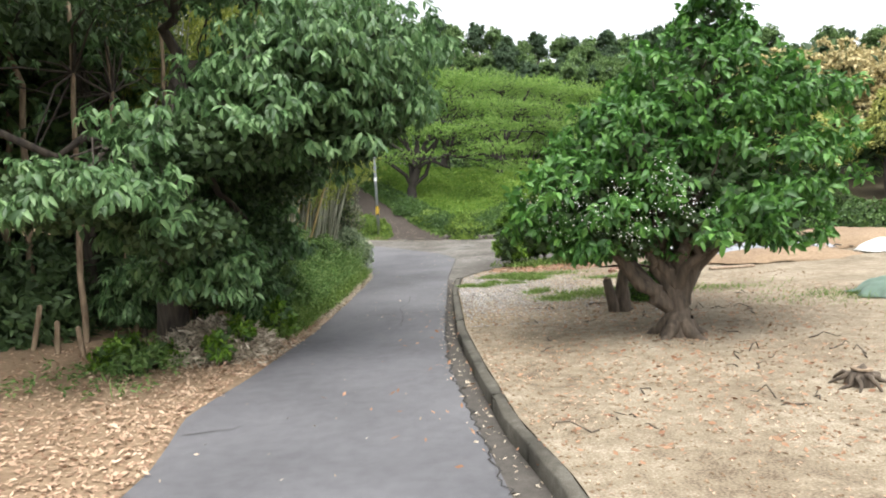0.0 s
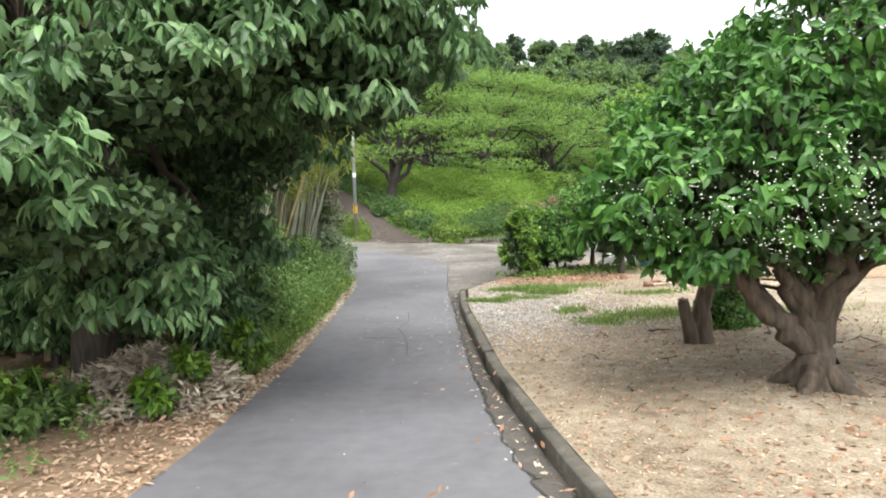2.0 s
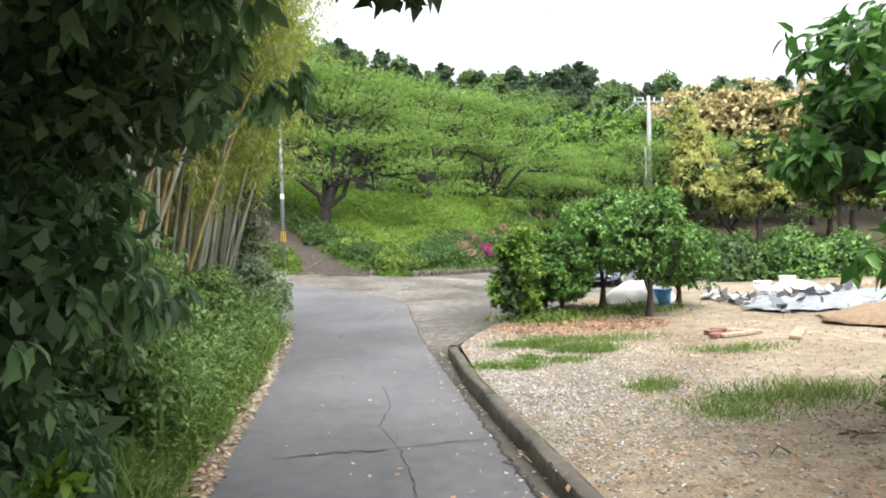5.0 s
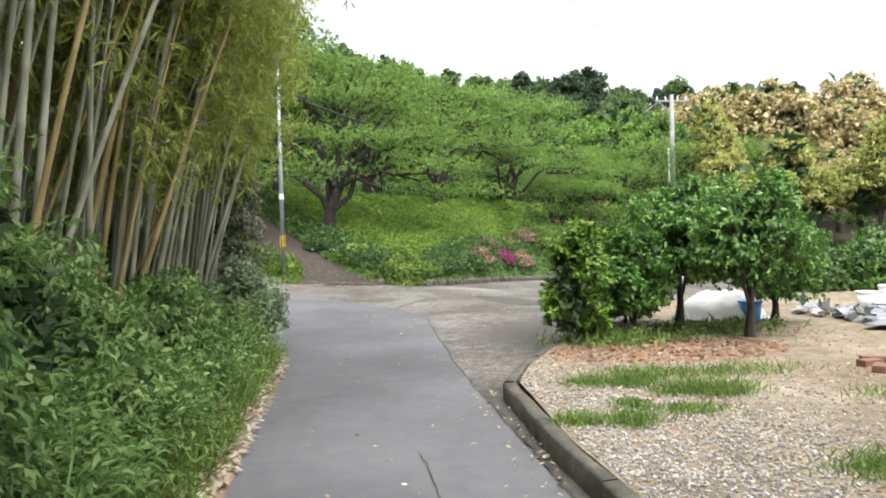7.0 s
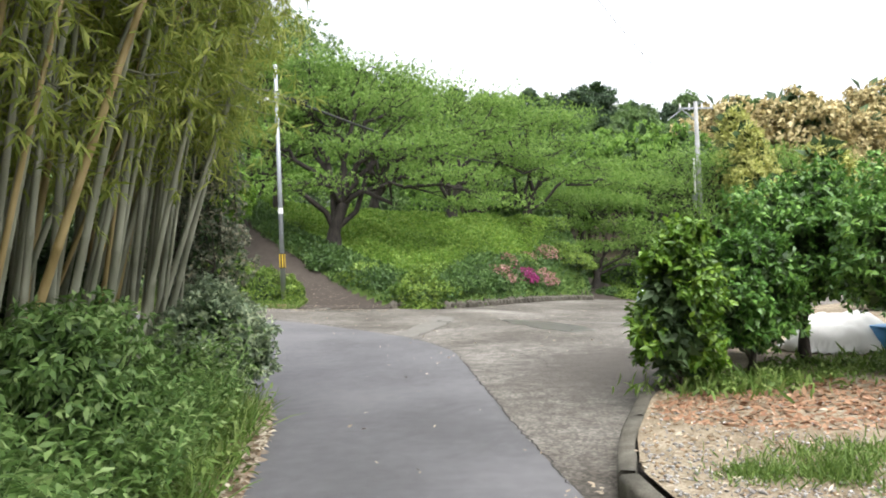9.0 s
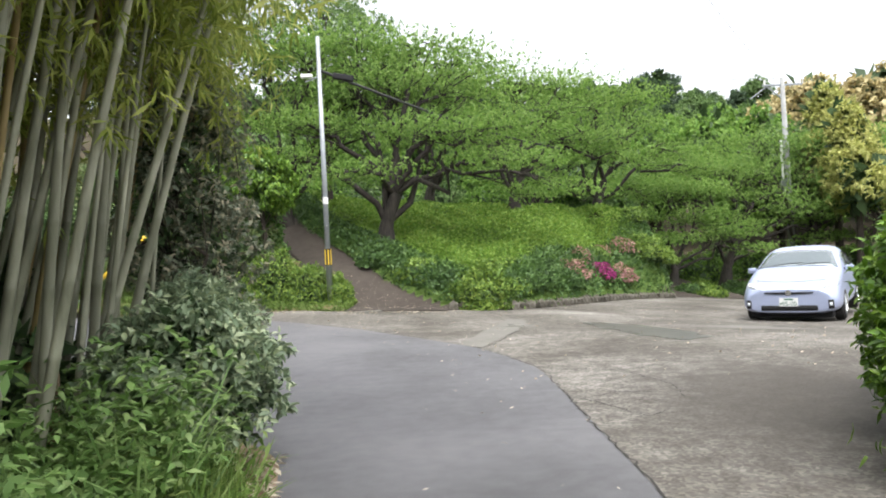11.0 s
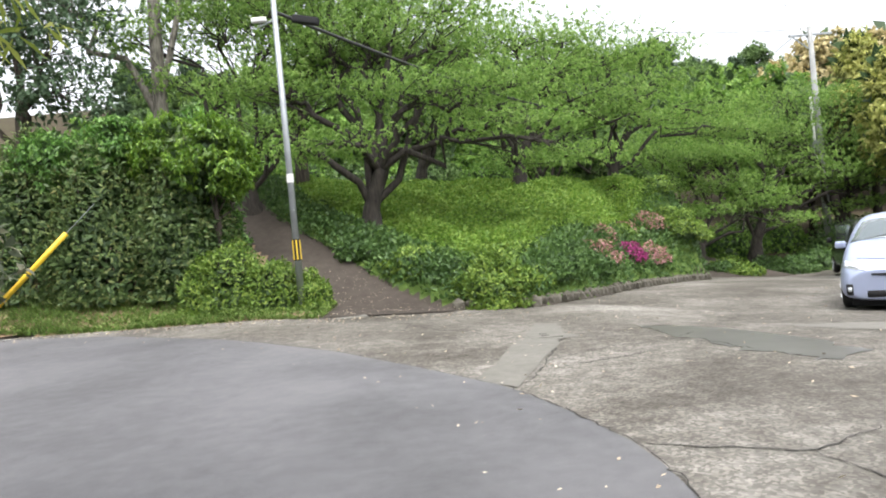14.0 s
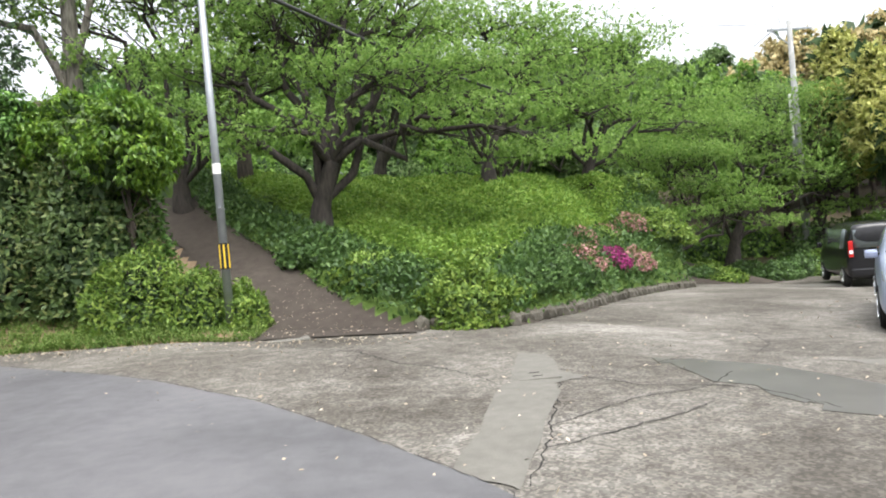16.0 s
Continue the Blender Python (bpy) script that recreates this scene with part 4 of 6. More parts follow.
def slope_top(x, y):
    d = hill_base_distance(x, y)
    return slope_z(x, y) + 0.22 * np.clip(d / 0.25, 0, 1) + bumps(x, y, 0.05, 1.5) + 0.09 * np.sin(d * 3.6 + 0.8 * np.sin(x * 0.9)) * np.clip(d - 0.5, 0, 1)


cover("azalea_cover", 95000, (-6, 9, 28.4, 42, lambda x, y: hill_base_distance(x, y) > 0.9), slope_top, 0.1, 0.052, L_TURF, "bright green clipped azalea covering the slope", 61, 0.13, up=0.25, lie=0.5)
# darker planting, with the cherry's shade also put into its colour
cover("azalea_bank", 32000, (-6, 9, 28.4, 40, lambda x, y: (hill_base_distance(x, y) > -0.03) & (hill_base_distance(x, y) < 1.3)), slope_top, 0.12, 0.055, L_AZDARK, "darker azalea along the foot of the slope, cherry shade in its colour", 62, 0.3)


def mound(name, base, size, mat, label, seed, n=4000, L=0.09, W=0.04, group="", category="bush"):
    """A clipped bush: woody stems and a dense shell of leaves."""
    r = np.random.default_rng(seed)
    root = thing(name, base, label, category, group)
    sx, sy, sz = size
    d = random_dirs(n, r, -0.1)
    lump = 1 + 0.1 * np.sin(d[:, 0:1] * 7 + seed) * np.cos(d[:, 1:2] * 6) + 0.06 * np.sin(d[:, 2:3] * 13 + seed)
    P = d * np.array([sx, sy, sz]) * lump * r.uniform(0.86, 1.04, (n, 1))
    P[:, 2] = np.maximum(P[:, 2], 0.02)
    D = unit(d * 0.6 + unit(r.normal(size=(n, 3))) + [0, 0, 0.2])
    s = r.uniform(0.6, 1.2, n)
    obj("foliage", mesh_np("foliage", *leaves_arrays(P, D, d + r.normal(size=(n, 3)) * 0.4, L * s, W * s, 1, 0.25)), mat, root)
    # darker leaves inside the shell paint the bush's inner shade
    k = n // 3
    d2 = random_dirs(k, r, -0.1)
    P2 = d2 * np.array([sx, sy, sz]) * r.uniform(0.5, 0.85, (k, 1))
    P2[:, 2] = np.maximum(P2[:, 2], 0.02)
    obj("inner_foliage", mesh_np("inner_foliage", *leaves_arrays(P2, unit(r.normal(size=(k, 3))), d2 + r.normal(size=(k, 3)) * 0.4, L * 1.8, W * 2.2, 1)), L_SHADE, root)
    paths = [(bent((0, 0, -0.15), (math.cos(a) * sx * 0.55, math.sin(a) * sy * 0.55, sz * 0.75), 5, 0, 0.06, r), np.linspace(0.03, 0.01, 5)) for a in r.uniform(0, 6.28, 7)]
    obj("woody_core", tubes_mesh("woody_core", paths, 6), B_DARK, root)
    return root


def on_slope(x, y, dz=0.0):
    return (x, y, float(slope_z(x, y)) + dz)


mound("azalea_bush", (0.25, 28.95, 0.06), (0.75, 0.55, 0.95), L_AZALEA, "rounded bright green azalea bush at the slope's corner", 71, 5000, 0.1, 0.045, "azaleas on the slope")
for k, (x, y, s, mt, lb) in enumerate([(2.0, 31.0, 0.5, L_AZDARK, "low dull green azalea bush"), (2.9, 32.2, 0.55, L_PINK, "azalea bush with faded pink flowers"), (4.1, 33.9, 0.5, L_MAGENTA, "azalea bush in magenta flower"), (5.0, 34.9, 0.55, L_PINK, "azalea bush with pink flowers"), (3.6, 34.3, 0.4, L_PINK, "azalea bush with pale pink flowers"), (5.6, 36.4, 0.45, L_PINK, "azalea bush with pale pink flowers"), (4.7, 35.9, 0.4, L_PINK, "azalea bush with pale pink flowers"), (6.6, 36.8, 0.7, L_AZALEA, "clipped green azalea bush"), (7.3, 37.6, 0.6, L_AZALEA, "clipped green azalea bush at the slope's end"), (1.4, 30.0, 0.45, L_AZDARK, "low dull green azalea bush")]):
    mound("azalea_bush", on_slope(x, y), (s * 1.1, s, s), mt, lb, 72 + k, 2600, 0.09, 0.045, "azaleas on the slope")

rm = np.random.default_rng(19)
seeds = [mound("azalea_bush", on_slope(1.0, 31.0, -0.05), (0.55, 0.5, 0.5), L_AZALEA, "low clipped azalea bush on the slope", 60, 1500, 0.1, 0.05, "azaleas on the slope"),
         mound("azalea_bush", on_slope(-0.6, 30.2, -0.05), (0.6, 0.5, 0.45), L_AZDARK, "low dark azalea bush on the slope", 59, 1500, 0.1, 0.05, "azaleas on the slope")]
placed = 0
while placed < 26:
    x, y = rm.uniform(-4.5, 8.0), rm.uniform(28.8, 39.5)
    d = float(hill_base_distance(x, y))
    if d < 0.35 or d > 1.5 or (abs(x + 2.35) < 0.7 and abs(y - 33.3) < 1.2):
        continue
    k = 1 if d < 1.0 and rm.random() < 0.7 else 0
    sc = rm.uniform(0.7, 1.25)
    copy_thing(seeds[k], Matrix.Translation(on_slope(x, y, -0.05)) @ Matrix.Rotation(rm.uniform(0, 6.28), 4, "Z") @ Matrix.Diagonal((sc, sc, sc * rm.uniform(0.8, 1.1), 1)))
    placed += 1

# ---------------------------------------------------------------- cherry trees


def cherry(base, seed, s=1.0, trunk=None, lobes=None, label="spreading cherry tree with dark limbs and light green leaves", boughs=210, leafsize=0.1, limb=0.34):
    trunk = trunk or [(0, 0, -0.2), (0.1, 0, 0.6), (0.35, -0.05, 1.3)]
    lobes = lobes or [(-1.8, -0.3, 3.2, 1.3, 1.2, 0.45), (1.2, -0.8, 3.0, 1.5, 1.3, 0.45), (0.3, 0.3, 4.2, 1.7, 1.5, 0.6), (2.6, -0.2, 2.2, 1.3, 1.2, 0.35), (-0.6, -1.4, 2.1, 1.3, 1.0, 0.35), (-1.2, 0.6, 4.6, 1.4, 1.3, 0.5), (1.7, 0.6, 4.1, 1.3, 1.2, 0.5), (3.6, -0.4, 1.5, 1.0, 0.9, 0.25)]
    trunk = [tuple(c * s for c in p) for p in trunk]
    lobes = [tuple(c * s * f for c, f in zip(p, (1, 1, 1, 1.1, 1.1, 0.75))) for p in lobes]
    return make_tree("cherry_tree", base, trunk, lobes, B_CHERRY, L_CHERRY, label, "tree", "cherry trees on the slope", seed, 0.2 * s, int(boughs * 1.2), 16, 6, leafsize, leafsize * 0.5, 0.35, 1, 0.36, 0.26, -0.6, (0.3, 1.1), True, None, 0.3, 0.3, limb)


cherry((-2.35, 33.3, float(slope_z(-2.35, 33.3))), 81, 1.25, lobes=[(-1.6, -0.3, 3.0, 1.2, 1.1, 0.4), (1.4, -0.8, 2.6, 1.5, 1.2, 0.4), (0.3, 0.3, 3.9, 1.7, 1.4, 0.55), (3.0, -0.4, 1.9, 1.3, 1.0, 0.3), (-0.5, -1.2, 1.7, 1.3, 0.9, 0.3), (-1.0, 0.6, 4.2, 1.4, 1.2, 0.5), (2.0, 0.6, 3.7, 1.4, 1.1, 0.5), (4.0, -0.4, 1.2, 1.1, 0.8, 0.25), (0.9, 0.4, 4.9, 1.3, 1.0, 0.4), (3.2, 0.8, 2.9, 1.2, 1.0, 0.4), (2.1, 0.4, 4.5, 1.1, 1.0, 0.4), (-0.5, 0.3, 5.0, 1.1, 1.0, 0.4), (-2.0, -0.4, 2.2, 1.0, 0.9, 0.3)], boughs=330, limb=0.42)
cherry((-5.35, 34.3, float(slope_z(-5.0, 34.4))), 82, 1.1, trunk=[(0, 0, -0.2), (-0.05, 0, 0.6), (0.0, 0, 1.2)], lobes=[(2.4, -0.6, 2.4, 1.1, 0.9, 0.3), (1.8, 0.3, 3.6, 1.6, 1.3, 0.5), (-0.9, 0, 3.3, 1.2, 1.0, 0.4), (-0.5, 0.3, 4.8, 1.8, 1.5, 0.6), (1.0, -0.4, 5.0, 1.8, 1.4, 0.6), (3.0, 0.2, 4.6, 1.4, 1.2, 0.5), (-2.3, 0.3, 4.4, 1.2, 1.0, 0.5)], boughs=190)
cherry((2.2, 38.5, float(slope_z(2.2, 38.5))), 83, 1.2)
cherry((5.8, 40.5, float(slope_z(5.8, 40.5))), 84, 1.15)
cherry((9.4, 42.5, -0.4), 85, 1.0, trunk=[(0, 0, -0.3), (0.2, 0, 0.7), (0.0, 0, 1.3)])
cherry((12.6, 44.5, -0.5), 86, 1.3)
cherry((-1.0, 41, float(slope_z(-1.0, 41))), 87, 1.25)
cherry((16.5, 45, 0), 88, 1.35)
cherry((20.5, 44, 0), 89, 1.35)
cherry((4.0, 46, 2.0), 90, 1.3)

# ---------------------------------------------------------------- woods behind


def wood_kind(name, mat, seed, lobes, label, boughs=110, per=14, L=0.3, W=0.2, flat=0.6, h=3.0, m=4):
    r = make_tree(name, (0, 200 + seed, -60), [(0, 0, -0.5), (0.1, 0, h * 0.5), (0, 0, h)], lobes, B_DARK, mat, label, "tree", "trees of the wooded hill", seed, 0.2, boughs, per, m, L, W, 0.2, 1, 0.2, flat, -0.6, (0.8, 1.05), False, (L_SHADE, 500, 0.8))
    return r


BALL = [(0, 0, 4.6, 2.2, 2.2, 2.0), (1.2, -0.5, 5.6, 1.5, 1.5, 1.2), (-1.2, 0.2, 5.3, 1.5, 1.5, 1.3), (0.2, 0.3, 6.7, 1.3, 1.3, 1.0), (-0.4, -1.2, 3.6, 1.6, 1.4, 1.2), (1.5, 0.8, 3.8, 1.4, 1.3, 1.1)]
TALL = [(0, 0, 3.4, 1.9, 1.9, 1.5), (0.3, 0.2, 5.0, 1.7, 1.7, 1.4), (-0.5, 0.1, 6.2, 1.2, 1.2, 1.1), (0.6, 0, 6.9, 0.9, 0.9, 0.8)]
PLUME = [(0.3, 0, 5.4, 1.1, 1.1, 1.4), (-0.9, 0.3, 4.4, 1.0, 1.0, 1.3), (1.1, -0.3, 4.2, 1.0, 1.0, 1.2), (0.5, 0.2, 6.7, 0.7, 0.7, 0.8)]
kinds = [wood_kind("broadleaf_tree", L_WOOD1, 1, BALL, "light green broadleaf tree on the wooded hill"),
         wood_kind("broadleaf_tree", L_WOOD3, 2, BALL, "mid green broadleaf tree on the wooded hill"),
         wood_kind("evergreen_tree", L_WOOD2, 3, TALL, "tall dark evergreen on the wooded hill"),
         wood_kind("chinquapin_tree", L_GOLD, 4, BALL, "evergreen tree covered in cream-yellow blossom", 150, 16, 0.27, 0.2, 0.6, 3.0, 4),
         wood_kind("bamboo_clump", L_PLUME, 5, PLUME, "yellow-green plume of bamboo at the wood's edge", 120, 16, 0.3, 0.1, 0.8)]
rw = np.random.default_rng(9)


def plant(kind, x, y, s, z=None):
    z = float(np.maximum(wood_z(x, y), lot_z(x, y))) - 0.1 if z is None else z
    copy_thing(kinds[kind], Matrix.Translation((x, y, z)) @ Matrix.Rotation(rw.uniform(0, 6.28), 4, "Z") @ Matrix.Diagonal((s, s, s * rw.uniform(0.9, 1.15), 1)))


for y, x0, x1, step, mix, s in ((50, -14, 24, 3.2, (0, 1, 0), 0.8), (57, -20, 30, 3.4, (0, 1, 0, 0), 0.9), (66, -22, 34, 3.6, (1, 0, 2, 0), 0.95), (78, -24, 44, 3.4, (1, 2, 0, 1), 0.95), (92, -30, 60, 3.0, (1, 2, 1), 0.85), (104, -36, 64, 2.8, (2, 1, 1), 0.8), (116, -40, 70, 2.8, (1, 2), 0.8)):
    x, k = x0, 0
    while x < x1:
        plant(mix[k % len(mix)], x + rw.uniform(-1, 1), y + rw.uniform(-2, 2), s * rw.uniform(0.8, 1.2))
        x, k = x + step, k + 1
for x, y, s in ((30, 58, 1.35), (34, 56, 1.25), (38, 60, 1.4), (26, 60, 1.3), (35, 66, 1.6), (42, 55, 1.2), (31, 50, 0.95), (45, 62, 1.5)):
    plant(3, x, y, s)
for x, y, s in ((29.5, 107, 1.15), (33, 109, 1.25), (27, 109, 0.95)):
    plant(2, x, y, s)
for x, y, s in ((20, 40, 1.0), (23, 38, 0.9), (17.5, 42, 0.95), (26, 41, 1.1), (29, 39, 1.1), (19, 46, 1.1), (33, 42, 1.2)):
    plant(4, x, y, s)
for x, y, s in ((-7.5, 9, 0.8), (-7, 4.5, 0.8), (-15, 14, 1.1), (-15, 20, 1.0), (-12, 6, 1.1), (-17, 17, 1.2), (-10, -1, 1.1), (-16, 12, 1.3), (-16, 2, 1.3), (-6.6, 6.2, 0.62), (-5.9, 11.5, 0.7), (-8.2, 6.0, 0.8), (-7.8, 11, 0.85), (-9.5, 7, 1.0), (-10, 10, 1.1), (-13, 10, 1.2)):
    plant(2 if s > 1.05 else 1, x, y, s, 0.2)
for kd in kinds:
    for o in (*kd.children_recursive, kd):
        bpy.data.objects.remove(o)

# green understorey along the wood's edge
r = np.random.default_rng(47)
for k in range(20):
    x, y = -9 + k * 1.75 + r.uniform(-0.5, 0.5), 46.5 + r.uniform(-1.5, 1.5)
    s_ = r.uniform(0.9, 1.4)
    mound("woodland_bush", (x, y, float(max(wood_z(x, y), slope_z(x, y) if x < 8.5 else -9)) - 0.2), (s_ * 1.2, s_, s_ * 1.25), (L_WOOD1, L_WOOD3)[k % 2], "leafy green bush at the wood's edge", 850 + k, 1100, 0.2, 0.1, "bushes at the wood's edge")
# undergrowth below the left trees, shade put into its leaf colour, with thin trunks
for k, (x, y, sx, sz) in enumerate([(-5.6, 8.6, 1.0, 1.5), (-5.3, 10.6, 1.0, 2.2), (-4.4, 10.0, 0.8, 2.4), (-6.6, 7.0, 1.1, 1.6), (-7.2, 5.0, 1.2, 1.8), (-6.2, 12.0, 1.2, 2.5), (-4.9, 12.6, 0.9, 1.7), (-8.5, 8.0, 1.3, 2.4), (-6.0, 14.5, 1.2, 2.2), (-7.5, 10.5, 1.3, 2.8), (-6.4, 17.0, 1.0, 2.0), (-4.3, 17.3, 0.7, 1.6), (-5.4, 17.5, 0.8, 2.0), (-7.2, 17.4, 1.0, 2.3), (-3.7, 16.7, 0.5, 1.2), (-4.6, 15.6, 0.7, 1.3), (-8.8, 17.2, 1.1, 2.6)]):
    mound("undergrowth_bush", (x, y, 0.1), (sx, sx, sz), L_SHADE, "undergrowth below the trees, shade put into its dark leaf colour", 300 + k, 2600, 0.16, 0.06, "undergrowth left of the lane")


def bare_trunk(base, top, r0, bark, label, seed, name="young_tree"):
    r = np.random.default_rng(seed)
    root = thing(name, base, label, "tree", "thin trunks left of the lane")
    pts = bent((0, 0, -0.1), top, 10, 0, 0.012, r)
    obj("trunk", tubes_mesh("trunk", [(pts, np.linspace(r0, r0 * 0.6, 10))], 10), bark, root)
    tips = pts[-5:][r.integers(0, 5, 40)] + r.normal(size=(40, 3)) * [0.8, 0.8, 0.5]
    obj("crown", mesh_np("crown", *spray(tips, unit(r.normal(size=(40, 3))), r, 8, 0.15, 0.055, 0.6, 1)), L_OAK, root)
    obj("limb", tubes_mesh("limb", [(bent(pts[-3], t, 4, 0.05, 0.05, r), np.linspace(0.02, 0.006, 4)) for t in tips[:14]], 5), B_DARK, root)


for k, (x, y, h, rr) in enumerate([(-5.35, 8.5, 5.2, 0.055), (-4.5, 8.2, 4.6, 0.045), (-4.15, 8.9, 4.4, 0.04), (-6.2, 9.4, 5.5, 0.06), (-7.0, 7.4, 5.5, 0.06), (-3.75, 9.8, 4.6, 0.045), (-5.0, 10.8, 5.0, 0.05)]):
    bare_trunk((x, y, 0.12), (0.15 * math.sin(k * 2.1), 0.1, h), rr, B_TAN, "thin tan tree trunk in the shade beside the lane", 330 + k)


def stake(base, h, r0, tilt, label, seed):
    r = np.random.default_rng(seed)
    root = thing("stake", base, label, "stake", "old stakes left of the lane")
    pts = np.stack([np.linspace(-0.1, h, 6) * math.sin(tilt), np.zeros(6), np.linspace(-0.1, h, 6)], -1) + r.normal(size=(6, 3)) * 0.004
    obj("post", tubes_mesh("post", [(pts, np.linspace(r0, r0 * 0.9, 6))], 8), B_TAN, root)


for k, (x, y, h, tl) in enumerate([(-4.45, 7.5, 0.42, 0.05), (-4.05, 7.35, 0.36, -0.1), (-4.9, 7.7, 0.6, 0.25), (-3.05, 16.3, 0.55, 0.03)]):
    stake((x, y, 0.15), h, 0.035, tl, "short weathered wooden stake in dead leaves", 340 + k)

# ---------------------------------------------------------------- dead leaves, gravel, grass on the ground


def scatter(name, P, size, mat, label, seed, flatness=0.35, ratio=0.42, category="leaves"):
    r = np.random.default_rng(seed)
    n = len(P)
    D = unit(np.stack([r.normal(size=n), r.normal(size=n), r.normal(size=n) * flatness * 0.5], -1))
    N = unit(r.normal(size=(n, 3)) * flatness + [0, 0, 1])
    s = size * r.uniform(0.5, 1.3, n)
    return tagged(obj(name, mesh_np(name, *leaves_arrays(P + [0, 0, 0.012], D, N, s, s * ratio, 1, 0.25, -0.15)), mat), label, category, kind="stuff")


rl = np.random.default_rng(77)
n = 15000
y = rl.uniform(-2, 10, n)
x = along(ROAD_LEFT, y) + 0.08 - np.abs(rl.normal(size=n)) * np.where(y < 8, 1.3, 0.35)
scatter("leaf_litter", np.stack([x, y, verge_z(x, y) + rl.random(n) * 0.03], -1), 0.06, L_LITTER, "dry brown and pinkish fallen leaves on the verge", 401)
n = 2600
y = rl.uniform(7, 17, n)
x = along(ROAD_LEFT, y) + 0.06 - rl.random(n) ** 2 * 0.4
scatter("leaf_litter", np.stack([x, y, verge_z(x, y) + rl.random(n) * 0.02], -1), 0.07, L_GREYLITTER, "pale dead leaves along the lane's edge", 402)
n = 5200
a, q = rl.uniform(0, 2 * math.pi, n), np.sqrt(rl.random(n))
x, y = -2.55 + np.cos(a) * q * 0.75, 7.75 + np.sin(a) * q * 0.8
scatter("leaf_heap", np.stack([x, y, verge_z(x, y) + (1 - q ** 2) * 0.32 + rl.random(n) * 0.06], -1), 0.11, L_GREYLITTER, "heap of grey-brown dead leaves on the verge", 403, 0.9, 0.24)
n = 2600
a, q = rl.uniform(0, 2 * math.pi, n), np.sqrt(rl.random(n))
x, y = 2.3 + np.cos(a) * q * 1.3, 15.0 + np.sin(a) * q * 0.75
scatter("leaf_litter", np.stack([x, y, yard_z(x, y)], -1), 0.07, L_RUST, "rust-red dead leaves below the shrubs", 404)
n = 16000
y = rl.uniform(-1, 17, n)
x = along(YARD_EDGE, y) + 0.15 + rl.random(n) ** 1.3 * 6
ok = np.sin(x * 2.3 + 1.4 * np.sin(y * 1.9)) * np.sin(y * 2.1 + 1.1 * np.sin(x * 1.7)) + 0.35 * rl.normal(size=n) > 0.15
x, y = x[ok], y[ok]
scatter("yard_leaves", np.stack([x, y, yard_z(x, y)], -1), 0.036, L_LITTER, "small dry leaves and husks scattered over the yard", 405)
n = 2300
y = rl.uniform(3.5, 10, n)
x = 2.9 + rl.normal(size=n) * 1.2
scatter("yard_leaves", np.stack([x, y, yard_z(x, y)], -1), 0.065, L_RUST, "brown fallen leaves below the yard trees", 406)
n = 330
y = rl.uniform(0, 14, n)
x = along(KERB, y) - 0.02 - rl.random(n) ** 2 * 0.25
scatter("gutter_leaves", np.stack([x, y, 0 * x], -1), 0.05, L_GREYLITTER, "dead leaves lying in the gutter", 407)
n = 1500
x, y = rl.uniform(-9, 12, n), rl.uniform(19, 31, n)
ok = (x > along(ROAD_RIGHT[10:], y) - 1.0) & (y < 28.6 + np.clip(x - 1, 0, 9) * 1.2)
x, y = x[ok], y[ok]
scatter("lot_leaves", np.stack([x, y, lot_z(x, y)], -1), 0.045, L_GREYLITTER, "scattered pale leaves on the concrete", 408)
n = 700
x, y = rl.uniform(-9, -0.3, n), 28.1 + np.abs(rl.normal(size=n)) * -0.35
y = y + np.clip(-x - 2.8, 0, 9) * 0.22
scatter("lot_leaves", np.stack([x, y, lot_z(x, y)], -1), 0.05, L_GREYLITTER, "pale leaves and petals along the lot's edge", 409)
n = 500
x, y = rl.uniform(-3.4, -0.4, n), rl.uniform(28.3, 31, n)
scatter("path_leaves", np.stack([x, y, np.maximum(path_z(y), lot_z(x, y)) + 0.03], -1), 0.05, L_GREYLITTER, "pale leaves on the foot of the path", 410)
n = 160
y = rl.uniform(0, 20, n)
x = rl.uniform(-1.6, 0.4, n)
ok = (x > along(ROAD_LEFT, y)) & (x < along(ROAD_RIGHT[:11], y))
scatter("road_leaves", np.stack([x[ok], y[ok], 0.004 + 0 * x[ok]], -1), 0.04, L_GREYLITTER, "single dead leaves on the asphalt", 411)

# crumbs of soil
oct_v = np.array([[1, 0, 0], [-1, 0, 0], [0, 1, 0], [0, -1, 0], [0, 0, 0.7], [0, 0, -0.5]])
oct_t = np.array([[0, 2, 4], [2, 1, 4], [1, 3, 4], [3, 0, 4], [2, 0, 5], [1, 2, 5], [3, 1, 5], [0, 3, 5]])
n = 8000
r = np.random.default_rng(56)
gy = r.uniform(0, 16, n)
gx = along(YARD_EDGE, gy) + 0.15 + r.random(n) ** 1.4 * 6
s = r.uniform(0.004, 0.02, n)
GV = (np.stack([gx, gy, yard_z(gx, gy)], -1)[:, None] + oct_v[None] * s[:, None, None] * r.uniform(0.5, 1.5, (n, 6, 3))).reshape(-1, 3)
tagged(obj("soil_crumbs", mesh_np("soil_crumbs", GV, None, (np.arange(n)[:, None, None] * 6 + oct_t[None]).reshape(-1, 3), smooth=False), M_VERGE), "small clods of earth on the sand", "soil", kind="stuff")
